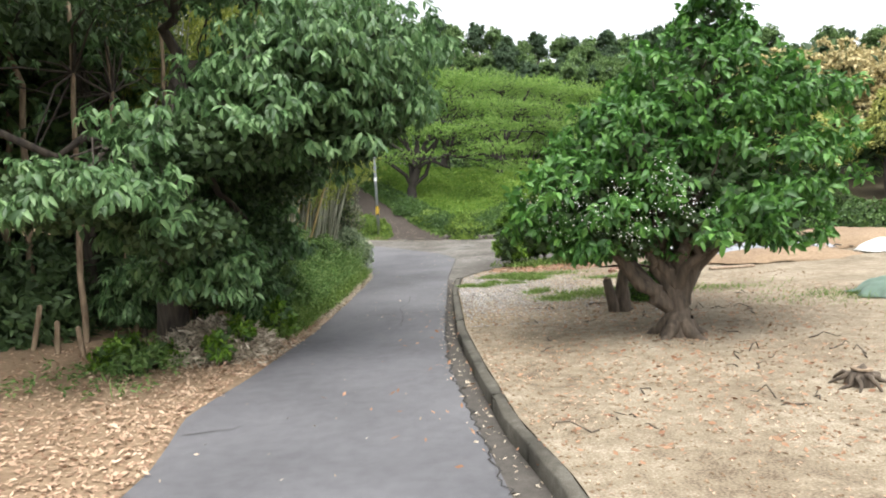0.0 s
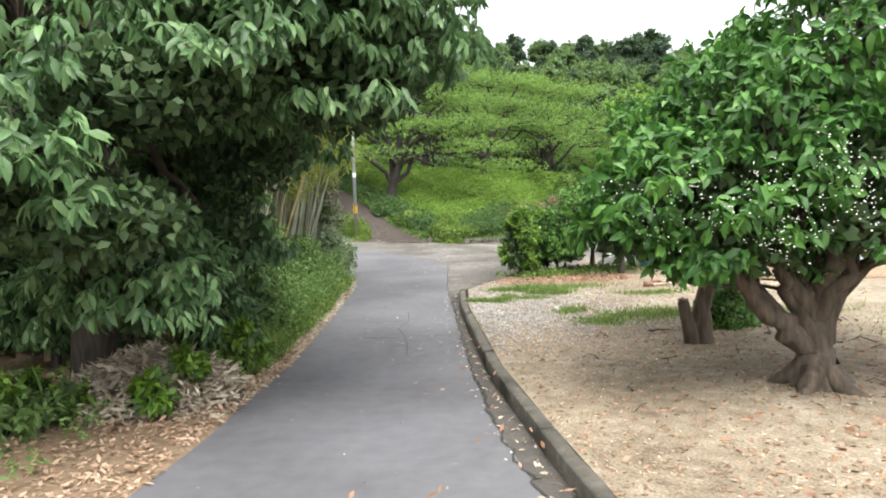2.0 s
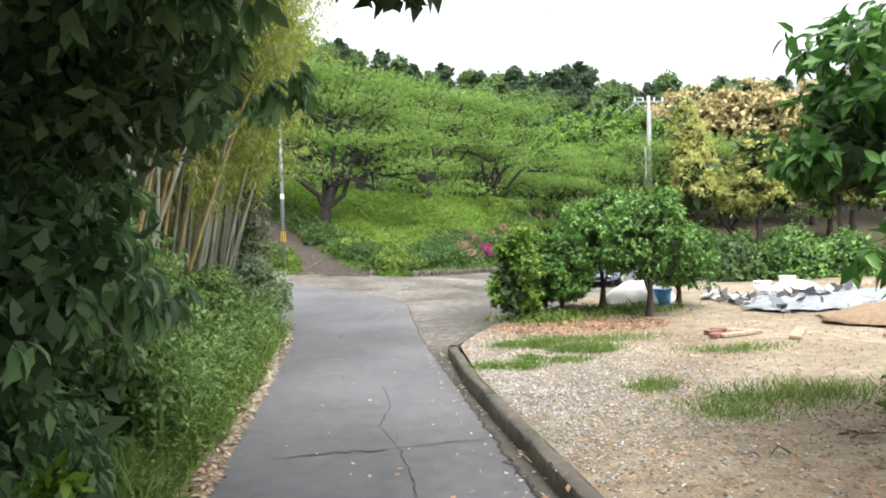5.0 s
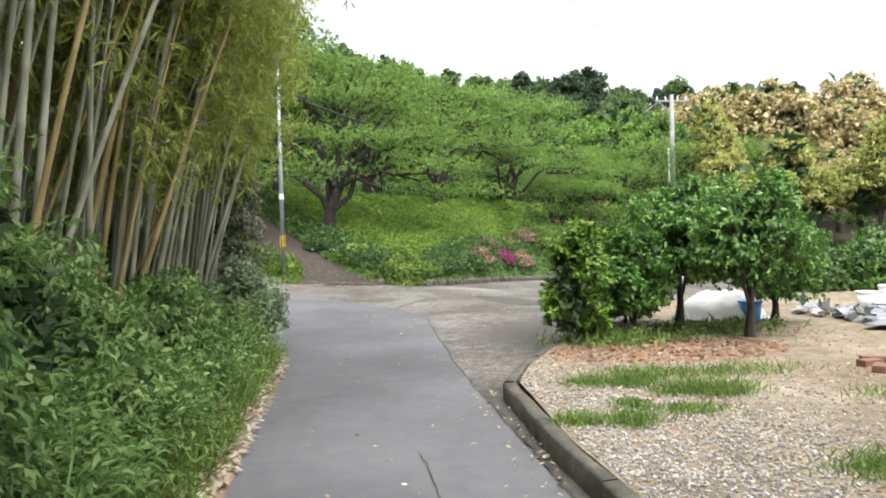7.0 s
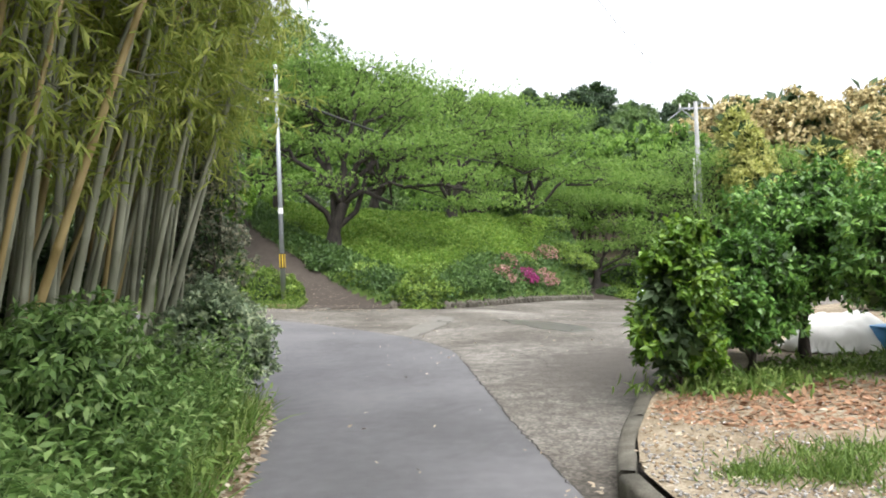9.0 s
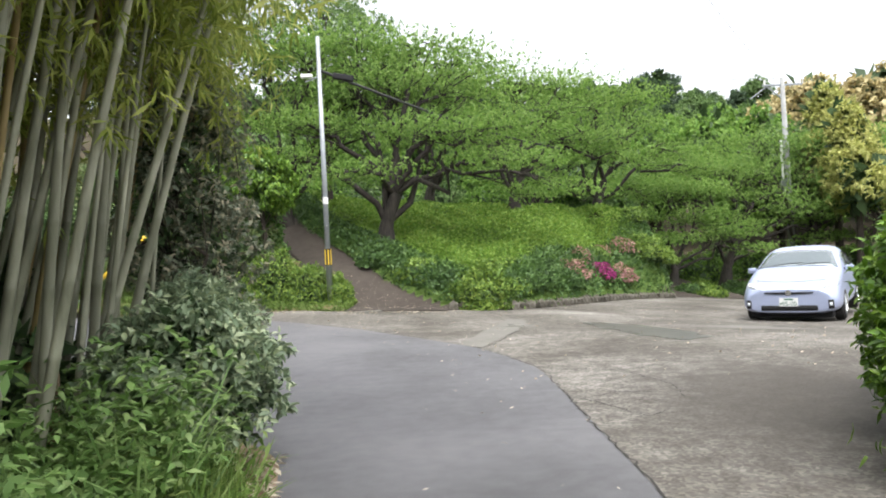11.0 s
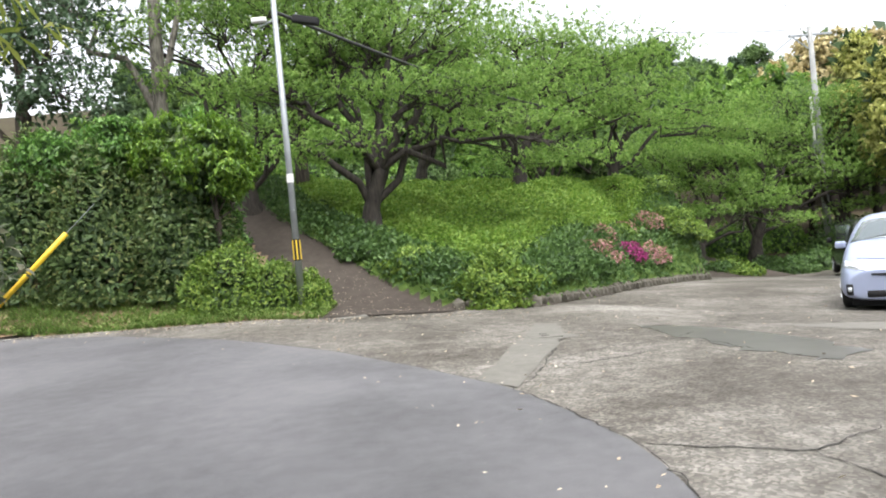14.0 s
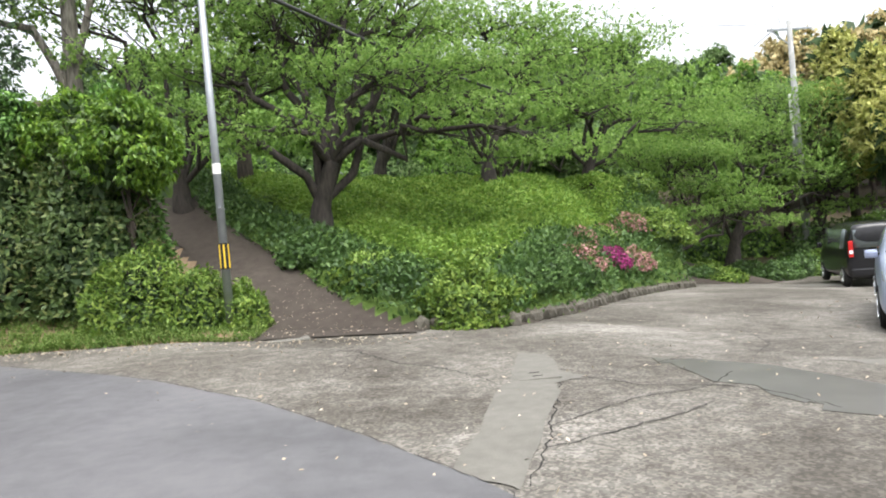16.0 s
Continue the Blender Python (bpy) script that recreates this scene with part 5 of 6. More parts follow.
# gravel band
n = 11000
r = np.random.default_rng(55)
gy = np.clip(11.6 + r.normal(size=n) * 1.35, 8.3, 15.0)
gx = along(YARD_EDGE, gy) + 0.14 + np.abs(r.normal(size=n)) * 1.1
s = r.uniform(0.005, 0.018, n) * r.uniform(0.7, 1.0, n)
oct_v = np.array([[1, 0, 0], [-1, 0, 0], [0, 1, 0], [0, -1, 0], [0, 0, 0.7], [0, 0, -0.5]])
oct_t = np.array([[0, 2, 4], [2, 1, 4], [1, 3, 4], [3, 0, 4], [2, 0, 5], [1, 2, 5], [3, 1, 5], [0, 3, 5]])
GV = (np.stack([gx, gy, yard_z(gx, gy) + s * 0.3], -1)[:, None] + oct_v[None] * s[:, None, None] * r.uniform(0.6, 1.4, (n, 6, 3))).reshape(-1, 3)
GT = (np.arange(n)[:, None, None] * 6 + oct_t[None]).reshape(-1, 3)
ky = np.clip(12.2 + r.normal(size=2400) * 1.5, 8.3, 15.2)
kx = along(YARD_EDGE, ky) + 0.13 + np.abs(r.normal(size=2400)) * 1.2
scatter("yard_leaves", np.stack([kx, ky, yard_z(kx, ky)], -1), 0.045, L_GREYLITTER, "pale dry leaves and chips among the gravel", 412, 0.5, 0.3)
tagged(obj("gravel", mesh_np("gravel", GV, None, GT, smooth=False), M_GRAVEL), "grey-white gravel strewn over the yard", "gravel", kind="stuff")


def tufts(spots, per, h):
    def area(n, r):
        k = r.integers(0, len(spots), n)
        sp = np.array(spots)[k]
        return sp[:, 0] + r.normal(size=n) * sp[:, 2], sp[:, 1] + r.normal(size=n) * sp[:, 3]
    return area


weeds("yard_grass", tufts([(0.93, 13.55, 0.11, 0.07), (1.28, 13.46, 0.13, 0.08), (1.59, 13.11, 0.13, 0.08), (1.86, 12.98, 0.13, 0.08), (0.52, 12.41, 0.08, 0.07), (0.85, 12.33, 0.1, 0.07), (1.37, 12.53, 0.13, 0.08), (1.04, 12.73, 0.06, 0.06), (1.54, 13.74, 0.3, 0.12), (1.71, 11.19, 0.12, 0.1), (1.97, 10.26, 0.16, 0.14), (2.5, 10.43, 0.3, 0.16), (2.1, 10.6, 0.22, 0.14), (3.0, 10.65, 0.35, 0.2), (4.4, 10.5, 0.5, 0.25), (5.5, 9.0, 0.5, 0.3), (2.2, 13.7, 0.35, 0.12), (3.3, 12.6, 0.3, 0.12)], 0, 0), 11000, 0.12, L_GRASS, "tufts of fresh green grass in the yard", 44, 0.0, yard_z, 0.55, 0.005)
weeds("shrub_foot_weeds", tufts([(1.9, 15.7, 0.35, 0.2), (2.6, 15.9, 0.4, 0.25), (3.4, 16.2, 0.4, 0.3)], 0, 0), 900, 0.22, L_GRASS, "strappy weeds below the hedge shrubs", 45, 0.2, yard_z, 0.6)


def bank_area(n, r):
    x = r.uniform(-13, -2.9, n)
    return x, 28.3 + np.clip(-x - 3, 0, 12) * 0.22 + r.random(n) ** 1.4 * 1.2


weeds("verge_grass", bank_area, 13000, 0.2, L_GRASS, "strip of green grass at the lot's edge", 46, 0.1, slope_z, 0.35, 0.008)

# ---------------------------------------------------------------- cracks, joints, patches and covers
M_CRACK = plain_mat("crack_shadow", (0.03, 0.028, 0.025), 0.95)
M_WET = plain_mat("wet_concrete", (0.085, 0.081, 0.074), 0.36, 0, 0.3, 2.0)


def crack_arrays(line, width, r, first, lift):
    line = np.asarray(line, float)
    s = np.concatenate([[0], np.cumsum(np.hypot(*np.diff(line, axis=0).T))])
    n = max(6, int(s[-1] / 0.07))
    t = np.linspace(0, s[-1], n)
    p = np.stack([np.interp(t, s, line[:, 0]), np.interp(t, s, line[:, 1])], -1) + r.normal(size=(n, 2)) * width * 0.55
    d = unit(np.gradient(p, axis=0))
    nr = np.stack([-d[:, 1], d[:, 0]], -1)
    w = width * r.uniform(0.35, 1.0, (n, 1)) * np.sin(np.linspace(0.12, math.pi - 0.12, n))[:, None] ** 0.4
    a, b = p + nr * w / 2, p - nr * w / 2
    XY = np.stack([a, b], 1).reshape(-1, 2)
    V = np.concatenate([XY, (lot_z(XY[:, 0], XY[:, 1]) + lift)[:, None]], 1)
    k = np.arange(n - 1)[:, None] * 2
    return V, np.concatenate([k, k + 1, k + 3, k + 2], 1) + first


def cracks(name, lines, lift, label):
    r = np.random.default_rng(len(lines))
    Vs, Qs, n = [], [], 0
    for line, w in lines:
        V, q = crack_arrays(line, w, r, n, lift)
        Vs.append(V)
        Qs.append(q)
        n += len(V)
    tagged(obj(name, mesh_np(name, np.concatenate(Vs), np.concatenate(Qs)), M_CRACK), label, "cracks", kind="structure")


cracks("road_cracks", [([(-1.25, 10.25), (-0.9, 10.28), (-0.55, 10.3)], 0.035), ([(-0.55, 10.3), (-0.2, 10.36), (0.18, 10.4)], 0.015), ([(-0.5, 10.3), (-0.62, 10.9), (-0.5, 11.5), (-0.56, 12.3)], 0.014), ([(-0.5, 10.3), (-0.45, 9.8), (-0.42, 9.2)], 0.016),
                       ([(-1.75, 4.75), (-1.5, 4.8), (-1.3, 4.9)], 0.03)], 0.009, "dark cracks in the asphalt")
cracks("lane_joint", [([(0.85, 3.4), (0.6, 5.05), (0.35, 6.9), (0.25, 8.7), (0.18, 11.1), (0.1, 13.8)], 0.035), ([(0.1, 13.8), (0.06, 15.4), (0.09, 17.1), (0.11, 19.9)], 0.024), ([(0.11, 19.9), (-0.14, 20.9), (-0.43, 21.75)], 0.02), ([(-0.43, 21.75), (-1.2, 23.0), (-2.2, 24.4), (-3.5, 25.7), (-6.4, 28.0)], 0.015)], 0.008, "dark open joint along the asphalt's edge")
cracks("lot_cracks", [([(-2.72, 27.88), (-2.09, 27.29), (-1.37, 26.75), (-0.94, 25.84), (-0.44, 25.36), (-0.06, 24.48)], 0.03), ([(-0.11, 22.39), (0.18, 22.5), (0.62, 22.71), (1.05, 22.92), (1.4, 23.18)], 0.022), ([(0.76, 24.52), (1.13, 23.93), (1.74, 23.72), (1.98, 23.36), (2.09, 22.72)], 0.025), ([(0.19, 18.35), (0.34, 18.01), (0.53, 17.54), (0.73, 17.71)], 0.016), ([(-0.3, 21.8), (0.0, 22.6), (0.5, 24.3)], 0.02), ([(-0.68, 22.1), (-0.3, 23.0), (0.1, 24.4)], 0.02), ([(0.1, 22.9), (0.9, 23.5), (1.6, 23.7), (2.4, 24.6)], 0.018), ([(0.4, 26.0), (-0.5, 26.3), (-1.3, 27.2)], 0.015), ([(-1.3, 27.2), (-2.6, 26.9), (-3.6, 26.4)], 0.014), ([(-0.6, 27.9), (0.2, 28.1), (-1.6, 28.1)], 0.02),
                      ([(0.15, 20.0), (0.9, 19.6), (1.5, 19.9)], 0.02), ([(0.9, 19.6), (1.1, 18.7), (1.0, 18.1)], 0.015), ([(0.1, 18.2), (0.5, 18.5), (0.9, 18.4)], 0.02), ([(-2.2, 24.6), (-1.5, 25.4), (-1.3, 27.2)], 0.012), ([(2.4, 24.6), (3.4, 25.9), (3.9, 27.5)], 0.015), ([(0.8, 24.4), (2.2, 25.3), (4.2, 25.6), (7, 26.5)], 0.014)], -0.006, "fine dark cracks in the old concrete")


def flat_patch(name, outline, mat, lift, label, category="pavement", thick=0.0):
    bm = bmesh.new()
    vs = [bm.verts.new((x, y, float(lot_z(x, y)) + lift)) for x, y in outline]
    bm.faces.new(vs)
    bmesh.ops.triangulate(bm, faces=bm.faces[:])
    me = bpy.data.meshes.new(name)
    bm.to_mesh(me)
    bm.free()
    return tagged(obj(name, me, mat), label, category, kind="structure")


def ragged(outline, amp, seed, per=6):
    r = np.random.default_rng(seed)
    out = []
    for (ax, ay), (bx, by) in zip(outline, outline[1:] + outline[:1]):
        for s in np.linspace(0, 1, per, endpoint=False):
            out.append((ax + (bx - ax) * s + r.normal() * amp, ay + (by - ay) * s + r.normal() * amp))
    return out


flat_patch("drain_strip", ragged([(-0.7, 22.1), (-0.34, 21.75), (0.52, 24.3), (0.8, 24.5), (0.62, 24.85), (0.76, 25.85), (0.45, 26.0), (0.2, 25.0), (0.05, 24.45)], 0.028, 1), M_SLAB, -0.004, "pale concrete strip across the lot")
flat_patch("wet_patch", ragged([(1.7, 25.2), (1.85, 24.3), (2.1, 22.6), (2.4, 21.9), (3.0, 22.4), (2.6, 23.6), (2.3, 24.9)], 0.09, 2, 12), M_WET, -0.007, "damp dark patch on the concrete")
flat_patch("pale_patch", ragged([(3.2, 24.6), (4.0, 23.4), (5.0, 23.0), (4.6, 24.4)], 0.05, 4), M_SLAB, -0.008, "pale repaired patch of concrete")
lid = thing("drain_cover", (0.36, 24.65, float(lot_z(0.36, 24.65)) - 0.004), "square concrete drain cover in the paving", "drain cover")
part("cover", box_bm(0.4, 0.42, 0.03, (0, 0, -0.005), 0.006), M_SLAB, lid)
part("slot", box_bm(0.1, 0.025, 0.006, (0, 0.08, 0.011), 0.001), M_CRACK, lid)
part("slot", box_bm(0.1, 0.025, 0.006, (0, -0.08, 0.011), 0.001), M_CRACK, lid)
stone_root = thing("stepping_slab", (-2.45, 28.25, 0.13), "broken pale concrete slab at the path's foot", "slab")
part("slab", box_bm(0.62, 0.34, 0.07, (0, 0, 0.02), 0.02, Matrix.Rotation(0.2, 4, "Z")), M_SLAB, stone_root)

# stones edging the slope's foot
edge = tagged(new("slope_edging"), "row of low rough stones at the slope's foot", "edging", kind="structure")
r = np.random.default_rng(12)
foot = np.array(SLOPE_FOOT[4:10], float)
fs = np.concatenate([[0], np.cumsum(np.hypot(*np.diff(foot, axis=0).T))])
for t in np.arange(0, fs[-1], 0.24):
    x, y = np.interp(t, fs, foot[:, 0]), np.interp(t, fs, foot[:, 1])
    bm = bmesh.new()
    bmesh.ops.create_icosphere(bm, subdivisions=1, radius=0.14)
    for v in bm.verts:
        v.co *= 1 + r.normal() * 0.12
        v.co.z *= 1.0
        v.co += Vector((x, y, float(lot_z(x, y)) + 0.06))
    part("stone", bm, M_KERB, edge)

# ---------------------------------------------------------------- left bank: hedge, bushes, pole
for k, (x, y, sx, sy, sz, mt, lb) in enumerate([(-5.9, 30.6, 1.05, 0.9, 3.4, L_RUSSET, "large clipped hedge bush with russet shoots"), (-7.6, 30.8, 1.3, 1.0, 3.5, L_RUSSET, "large clipped hedge bush with russet shoots"), (-9.6, 31.2, 1.4, 1.0, 3.6, L_RUSSET, "large dark clipped hedge bush"), (-5.75, 31.0, 0.95, 0.9, 3.5, L_SHRUB, "bright leafy hedge top beside the path"), (-11.8, 31.8, 1.5, 1.0, 2.8, L_AZDARK, "large dark clipped hedge bush")]):
    mound("hedge_bush", (x, y, float(slope_z(x, y)) - 0.1), (sx, sy, sz), mt, lb, 500 + k, 6500, 0.13, 0.05, "hedge on the bank")
for k, (x, y, sx, sz) in enumerate([(-3.95, 29.3, 0.6, 1.0), (-4.75, 29.5, 0.7, 1.4), (-3.25, 29.3, 0.38, 0.75), (-5.4, 29.7, 0.45, 0.95)]):
    mound("azalea_bush", (x, y, float(slope_z(x, y)) - 0.05), (sx, 0.5, sz), L_AZALEA, "bright green azalea bush beside the lamp pole", 520 + k, 3000, 0.09, 0.04, "azaleas by the pole")

M_STEEL = plain_mat("galvanised_steel", (0.3, 0.32, 0.335), 0.45, 0.6, 0.1)
M_POLE = plain_mat("pole_concrete", (0.27, 0.275, 0.27), 0.85, 0, 0.15, 4)
M_BLACK = plain_mat("black_rubber", (0.01, 0.01, 0.011), 0.85)
M_YELLOW = plain_mat("yellow_paint", (0.75, 0.5, 0.03), 0.5)
M_WHITE = plain_mat("white_paint", (0.75, 0.75, 0.74), 0.5, 0, 0.06)
M_CABLE = plain_mat("cable_sheath", (0.03, 0.032, 0.03), 0.6)

shrub((-5.15, 30.2, 0.6), (0.85, 0.75, 1.7), L_HEDGE, "bright leafy laurel spilling over the clipped hedge", 531, "laurel_shrub", 120, 14, 6, 0.13, 0.045, 1.9, 0.05, "hedge on the bank", inner=1500, droop=0.8)
for k, (x, y, w, h, st) in enumerate([(-6.1, 30.8, 0.9, 1.3, 2.6), (-7.3, 30.9, 1.0, 1.3, 2.7), (-8.7, 31.2, 1.1, 1.3, 2.6)]):
    shrub((x, y, 0.55), (w, 0.7, h), L_SHRUB if k else L_HEDGE, "leafy laurel growing over the clipped hedge", 532 + k, "laurel_shrub", 110, 14, 6, 0.13, 0.045, st, 0.05, "hedge on the bank", inner=1200, droop=0.8)
PX, PY = -3.38, 28.95
PZ = float(slope_z(PX, PY))
lamp = thing("lamp_pole", (PX, PY, PZ), "slim galvanised steel lamp pole with a yellow-black band", "street lamp")
part("pole", cyl_bm(0.068, 0.05, 6.5, (0, 0, 3.1), 16), M_STEEL, lamp, smooth=True)
band = part("band", cyl_bm(0.074, 0.073, 0.4, (0, 0, 1.12), 16), M_BLACK, lamp, "black band with yellow stripes")
for k in range(6):
    a = k * math.pi / 3 + 0.2
    part("stripe", box_bm(0.026, 0.01, 0.36, (math.sin(a) * 0.074, -math.cos(a) * 0.074, 1.12), 0.002, Matrix.Rotation(a, 4, "Z")), M_YELLOW, band)
part("sticker", cyl_bm(0.0655, 0.065, 0.16, (0, 0, 2.45), 16), M_WHITE, lamp)
part("bracket", box_bm(0.04, 0.3, 0.03, (0.02, 0.0, 1.85), 0.005), M_STEEL, lamp)
part("lamp_arm", cyl_bm(0.018, 0.018, 0.4, (-0.15, 0, 5.35), 8, Matrix.Rotation(radians(70), 4, "Y")), M_STEEL, lamp)
part("lamp_head", box_bm(0.28, 0.12, 0.09, (-0.3, 0, 5.42), 0.03), M_WHITE, lamp)
part("junction_box", box_bm(0.5, 0.16, 0.14, (0.55, 0.1, 5.38), 0.03, Matrix.Rotation(radians(12), 4, "Y")), M_BLACK, lamp)


def cable(name, a, b, sag, r0, label, n=24):
    p = bent(a, b, n, -sag, 0)
    ob = obj(name, tubes_mesh(name, [(p, np.full(n, r0))], 6), M_CABLE)
    return tagged(ob, label, "cable")


cable("cable", (PX, PY, PZ + 5.55), (6.4, 41.2, 5.3), 0.35, 0.035, "thick black overhead cable running into the trees")

UX, UY, UZ = 16.2, 45.2, -0.95
up = thing("utility_pole", (UX, UY, UZ), "tall grey concrete utility pole with crossarm and fittings", "utility pole")
part("pole", cyl_bm(0.17, 0.1, 10.4, (0, 0, 4.9), 16), M_POLE, up, smooth=True)
part("crossarm", box_bm(1.9, 0.09, 0.09, (0, 0, 9.75), 0.01), M_STEEL, up)
for x in (-0.85, -0.35, 0.35, 0.85):
    part("insulator", cyl_bm(0.05, 0.035, 0.22, (x, 0, 9.9), 10), M_WHITE, up)
part("brace", box_bm(0.05, 0.05, 1.0, (-0.4, 0, 9.4), 0.005, Matrix.Rotation(radians(-50), 4, "Y")), M_STEEL, up)
part("drop_arm", box_bm(0.9, 0.05, 0.05, (-1.2, 0, 9.4), 0.005, Matrix.Rotation(radians(-35), 4, "Y")), M_STEEL, up)
part("cable_duct", cyl_bm(0.06, 0.06, 3.0, (-0.26, -0.05, 5.6), 8), M_WHITE, up)
part("meter_box", box_bm(0.3, 0.2, 0.5, (-0.3, -0.1, 5.0), 0.02), M_STEEL, up)
for k, (x, z, ex, ey, ez) in enumerate([(-0.85, 10.0, 6, 62, 17), (0.85, 10.0, 8, 64, 17), (-0.35, 10.0, -2, 22, 13.5), (0, 8.0, 40, 52, 7.5), (0, 7.4, 40, 52, 6.9), (0, 7.0, 5, 60, 8)]):
    cable("cable", (UX + x, UY, UZ + z), (ex, ey, ez), 0.8, 0.008, "thin black overhead wire")

guard = thing("guy_guard", (-10.0, 29.75, float(slope_z(-10.0, 29.75))), "yellow plastic guard on a slanting guy wire", "guy wire")
rotg = Matrix.Rotation(radians(48), 4, "Y")
part("sleeve", cyl_bm(0.05, 0.05, 2.0, (1.75 * math.sin(radians(48)), 0, 1.75 * math.cos(radians(48))), 12, rotg), M_YELLOW, guard, smooth=True)
part("wire", cyl_bm(0.008, 0.008, 3.6, (1.75 * math.sin(radians(48)), 0, 1.75 * math.cos(radians(48))), 6, rotg), M_STEEL, guard)

# tall trunk behind the hedge
make_tree("tall_tree", (-7.55, 34.2, 2.0), [(0, 0, 0), (0.05, 0, 3.2), (0.15, 0, 6.8)], [(-1.2, 0, 8.1, 1.8, 1.5, 0.9), (1.0, 0, 8.4, 1.7, 1.5, 0.9), (0, 0.5, 9.2, 2.0, 1.8, 1.1), (-2.8, 0.3, 7.4, 1.4, 1.3, 0.8)], B_GREY, L_WOOD3, "tall tree with a bare pale trunk behind the hedge", seed=601, r0=0.23, boughs=140, per=12, m=5, L=0.16, W=0.08, spread=0.25)
make_tree("tall_tree", (-10.5, 33.0, 1.6), [(0, 0, 0), (0.05, 0, 2.5), (0.15, 0, 4.2)], [(-1.2, 0, 5.2, 1.8, 1.5, 1.1), (1.0, -0.4, 5.0, 1.5, 1.3, 1.0), (0, 0.5, 6.5, 2.0, 1.8, 1.2), (1.6, -0.6, 3.8, 1.1, 1.1, 0.8)], B_DARK, L_WOOD2, "dark evergreen tree behind the hedge", seed=602, r0=0.19, boughs=150, per=12, m=5, L=0.16, W=0.08, spread=0.25)

make_tree("tall_tree", (-4.6, 37.5, 2.6), [(0, 0, -0.5), (0.1, 0, 2.5), (0.3, 0, 5.0)], [(-0.6, 0, 5.9, 1.7, 1.5, 0.8), (1.0, 0, 6.6, 1.6, 1.5, 0.8), (0.2, 0.3, 7.7, 1.7, 1.5, 0.9), (2.2, 0, 5.8, 1.1, 1.0, 0.6), (-2.2, 0.3, 7.0, 1.6, 1.4, 0.9)], B_DARK, L_WOOD3, "tall evergreen tree above the path", seed=603, r0=0.2, boughs=150, per=13, m=5, L=0.17, W=0.085, spread=0.27)

# white building seen through the trees
house = thing("building", (-7.0, 50.0, 1.4), "low white building with a grey roof behind trees", "building")
part("wall", box_bm(9.0, 5.0, 3.2, (0, 0, 1.4), 0.02), M_WHITE, house)
part("roof", box_bm(9.8, 5.8, 0.3, (0, 0, 3.15), 0.05), M_STEEL, house)
for k in range(4):
    w_ = part("window", box_bm(1.2, 0.08, 1.0, (-3.3 + k * 2.2, -2.53, 1.7), 0.02), M_STEEL, house)
    part("pane", box_bm(1.08, 0.02, 0.88, (-3.3 + k * 2.2, -2.58, 1.7)), M_BLACK, w_)

# ---------------------------------------------------------------- blossom on the yard tree
r = np.random.default_rng(90)
cl = np.array([(1.75, 6.95, 1.75), (1.95, 6.75, 1.55), (2.2, 6.7, 1.75), (2.5, 6.65, 1.5), (1.6, 7.1, 1.45), (2.9, 6.6, 1.6), (2.3, 6.75, 1.35), (3.3, 6.7, 1.45), (2.65, 6.6, 1.9), (1.45, 7.2, 1.7)])
k = 520
P = cl[r.integers(0, len(cl), k)] + r.normal(size=(k, 3)) * [0.1, 0.12, 0.09] - [0, 0.22, 0]
ss = r.uniform(0.006, 0.011, k)
BV = (P[:, None] + oct_v[None] * ss[:, None, None]).reshape(-1, 3)
tagged(obj("blossom", mesh_np("blossom", BV, None, (np.arange(k)[:, None, None] * 6 + oct_t[None]).reshape(-1, 3)), L_FLOWER), "small white blossom buds among the leaves", "blossom", kind="stuff")

# sawn stump and stems in the yard


def stump(base, pts, r0, label, seed):
    root = thing("stump", base, label, "stump")
    p = np.array(pts, float)
    obj("wood", tubes_mesh("wood", [(p, np.linspace(r0 * 1.5, r0, len(p)))], 12), B_YARD, root)
    part("cut_face", cyl_bm(r0 * 0.92, r0 * 0.9, 0.012, tuple(p[-1] + [0, 0, r0 * 0.5]), 12), B_TAN, root)
    return root


stump((2.6, 8.93, 0.1), [(0, 0, -0.05), (-0.02, 0, 0.1), (-0.06, 0, 0.28), (-0.1, 0, 0.46)], 0.06, "sawn-off side stem of the yard tree", 1)
sr = stump((3.75, 4.95, 0.12), [(0, 0, -0.05), (0, 0, 0.04), (0.01, 0, 0.1)], 0.09, "low rotten tree stump in the sand", 2)
r = np.random.default_rng(14)
for k in range(9):
    a = k * 0.7
    obj("root", tubes_mesh("root", [(bent((math.cos(a) * 0.05, math.sin(a) * 0.05, 0.1), (math.cos(a) * 0.24, math.sin(a) * 0.24, 0.0), 5, 0.02, 0.1, r), np.linspace(0.03, 0.008, 5))], 6), B_YARD, sr)

# twigs on the sand
r = np.random.default_rng(15)
for k in range(46):
    x, y = r.uniform(1.3, 5.0), r.uniform(2.5, 10.0)
    if x < along(YARD_EDGE, y) + 0.3:
        continue
    a, ln = r.uniform(0, 3.14), r.uniform(0.08, 0.35)
    tw = tagged(obj("twig", tubes_mesh("twig", [(bent((0, 0, 0.008), (math.cos(a) * ln, math.sin(a) * ln, 0.01), 5, 0.01, 0.12, r), np.linspace(0.008, 0.003, 5))], 5), B_YARD), "dry brown twig lying on the sand", "twig", "twigs in the yard")
    tw.location = (x, y, float(yard_z(x, y)))

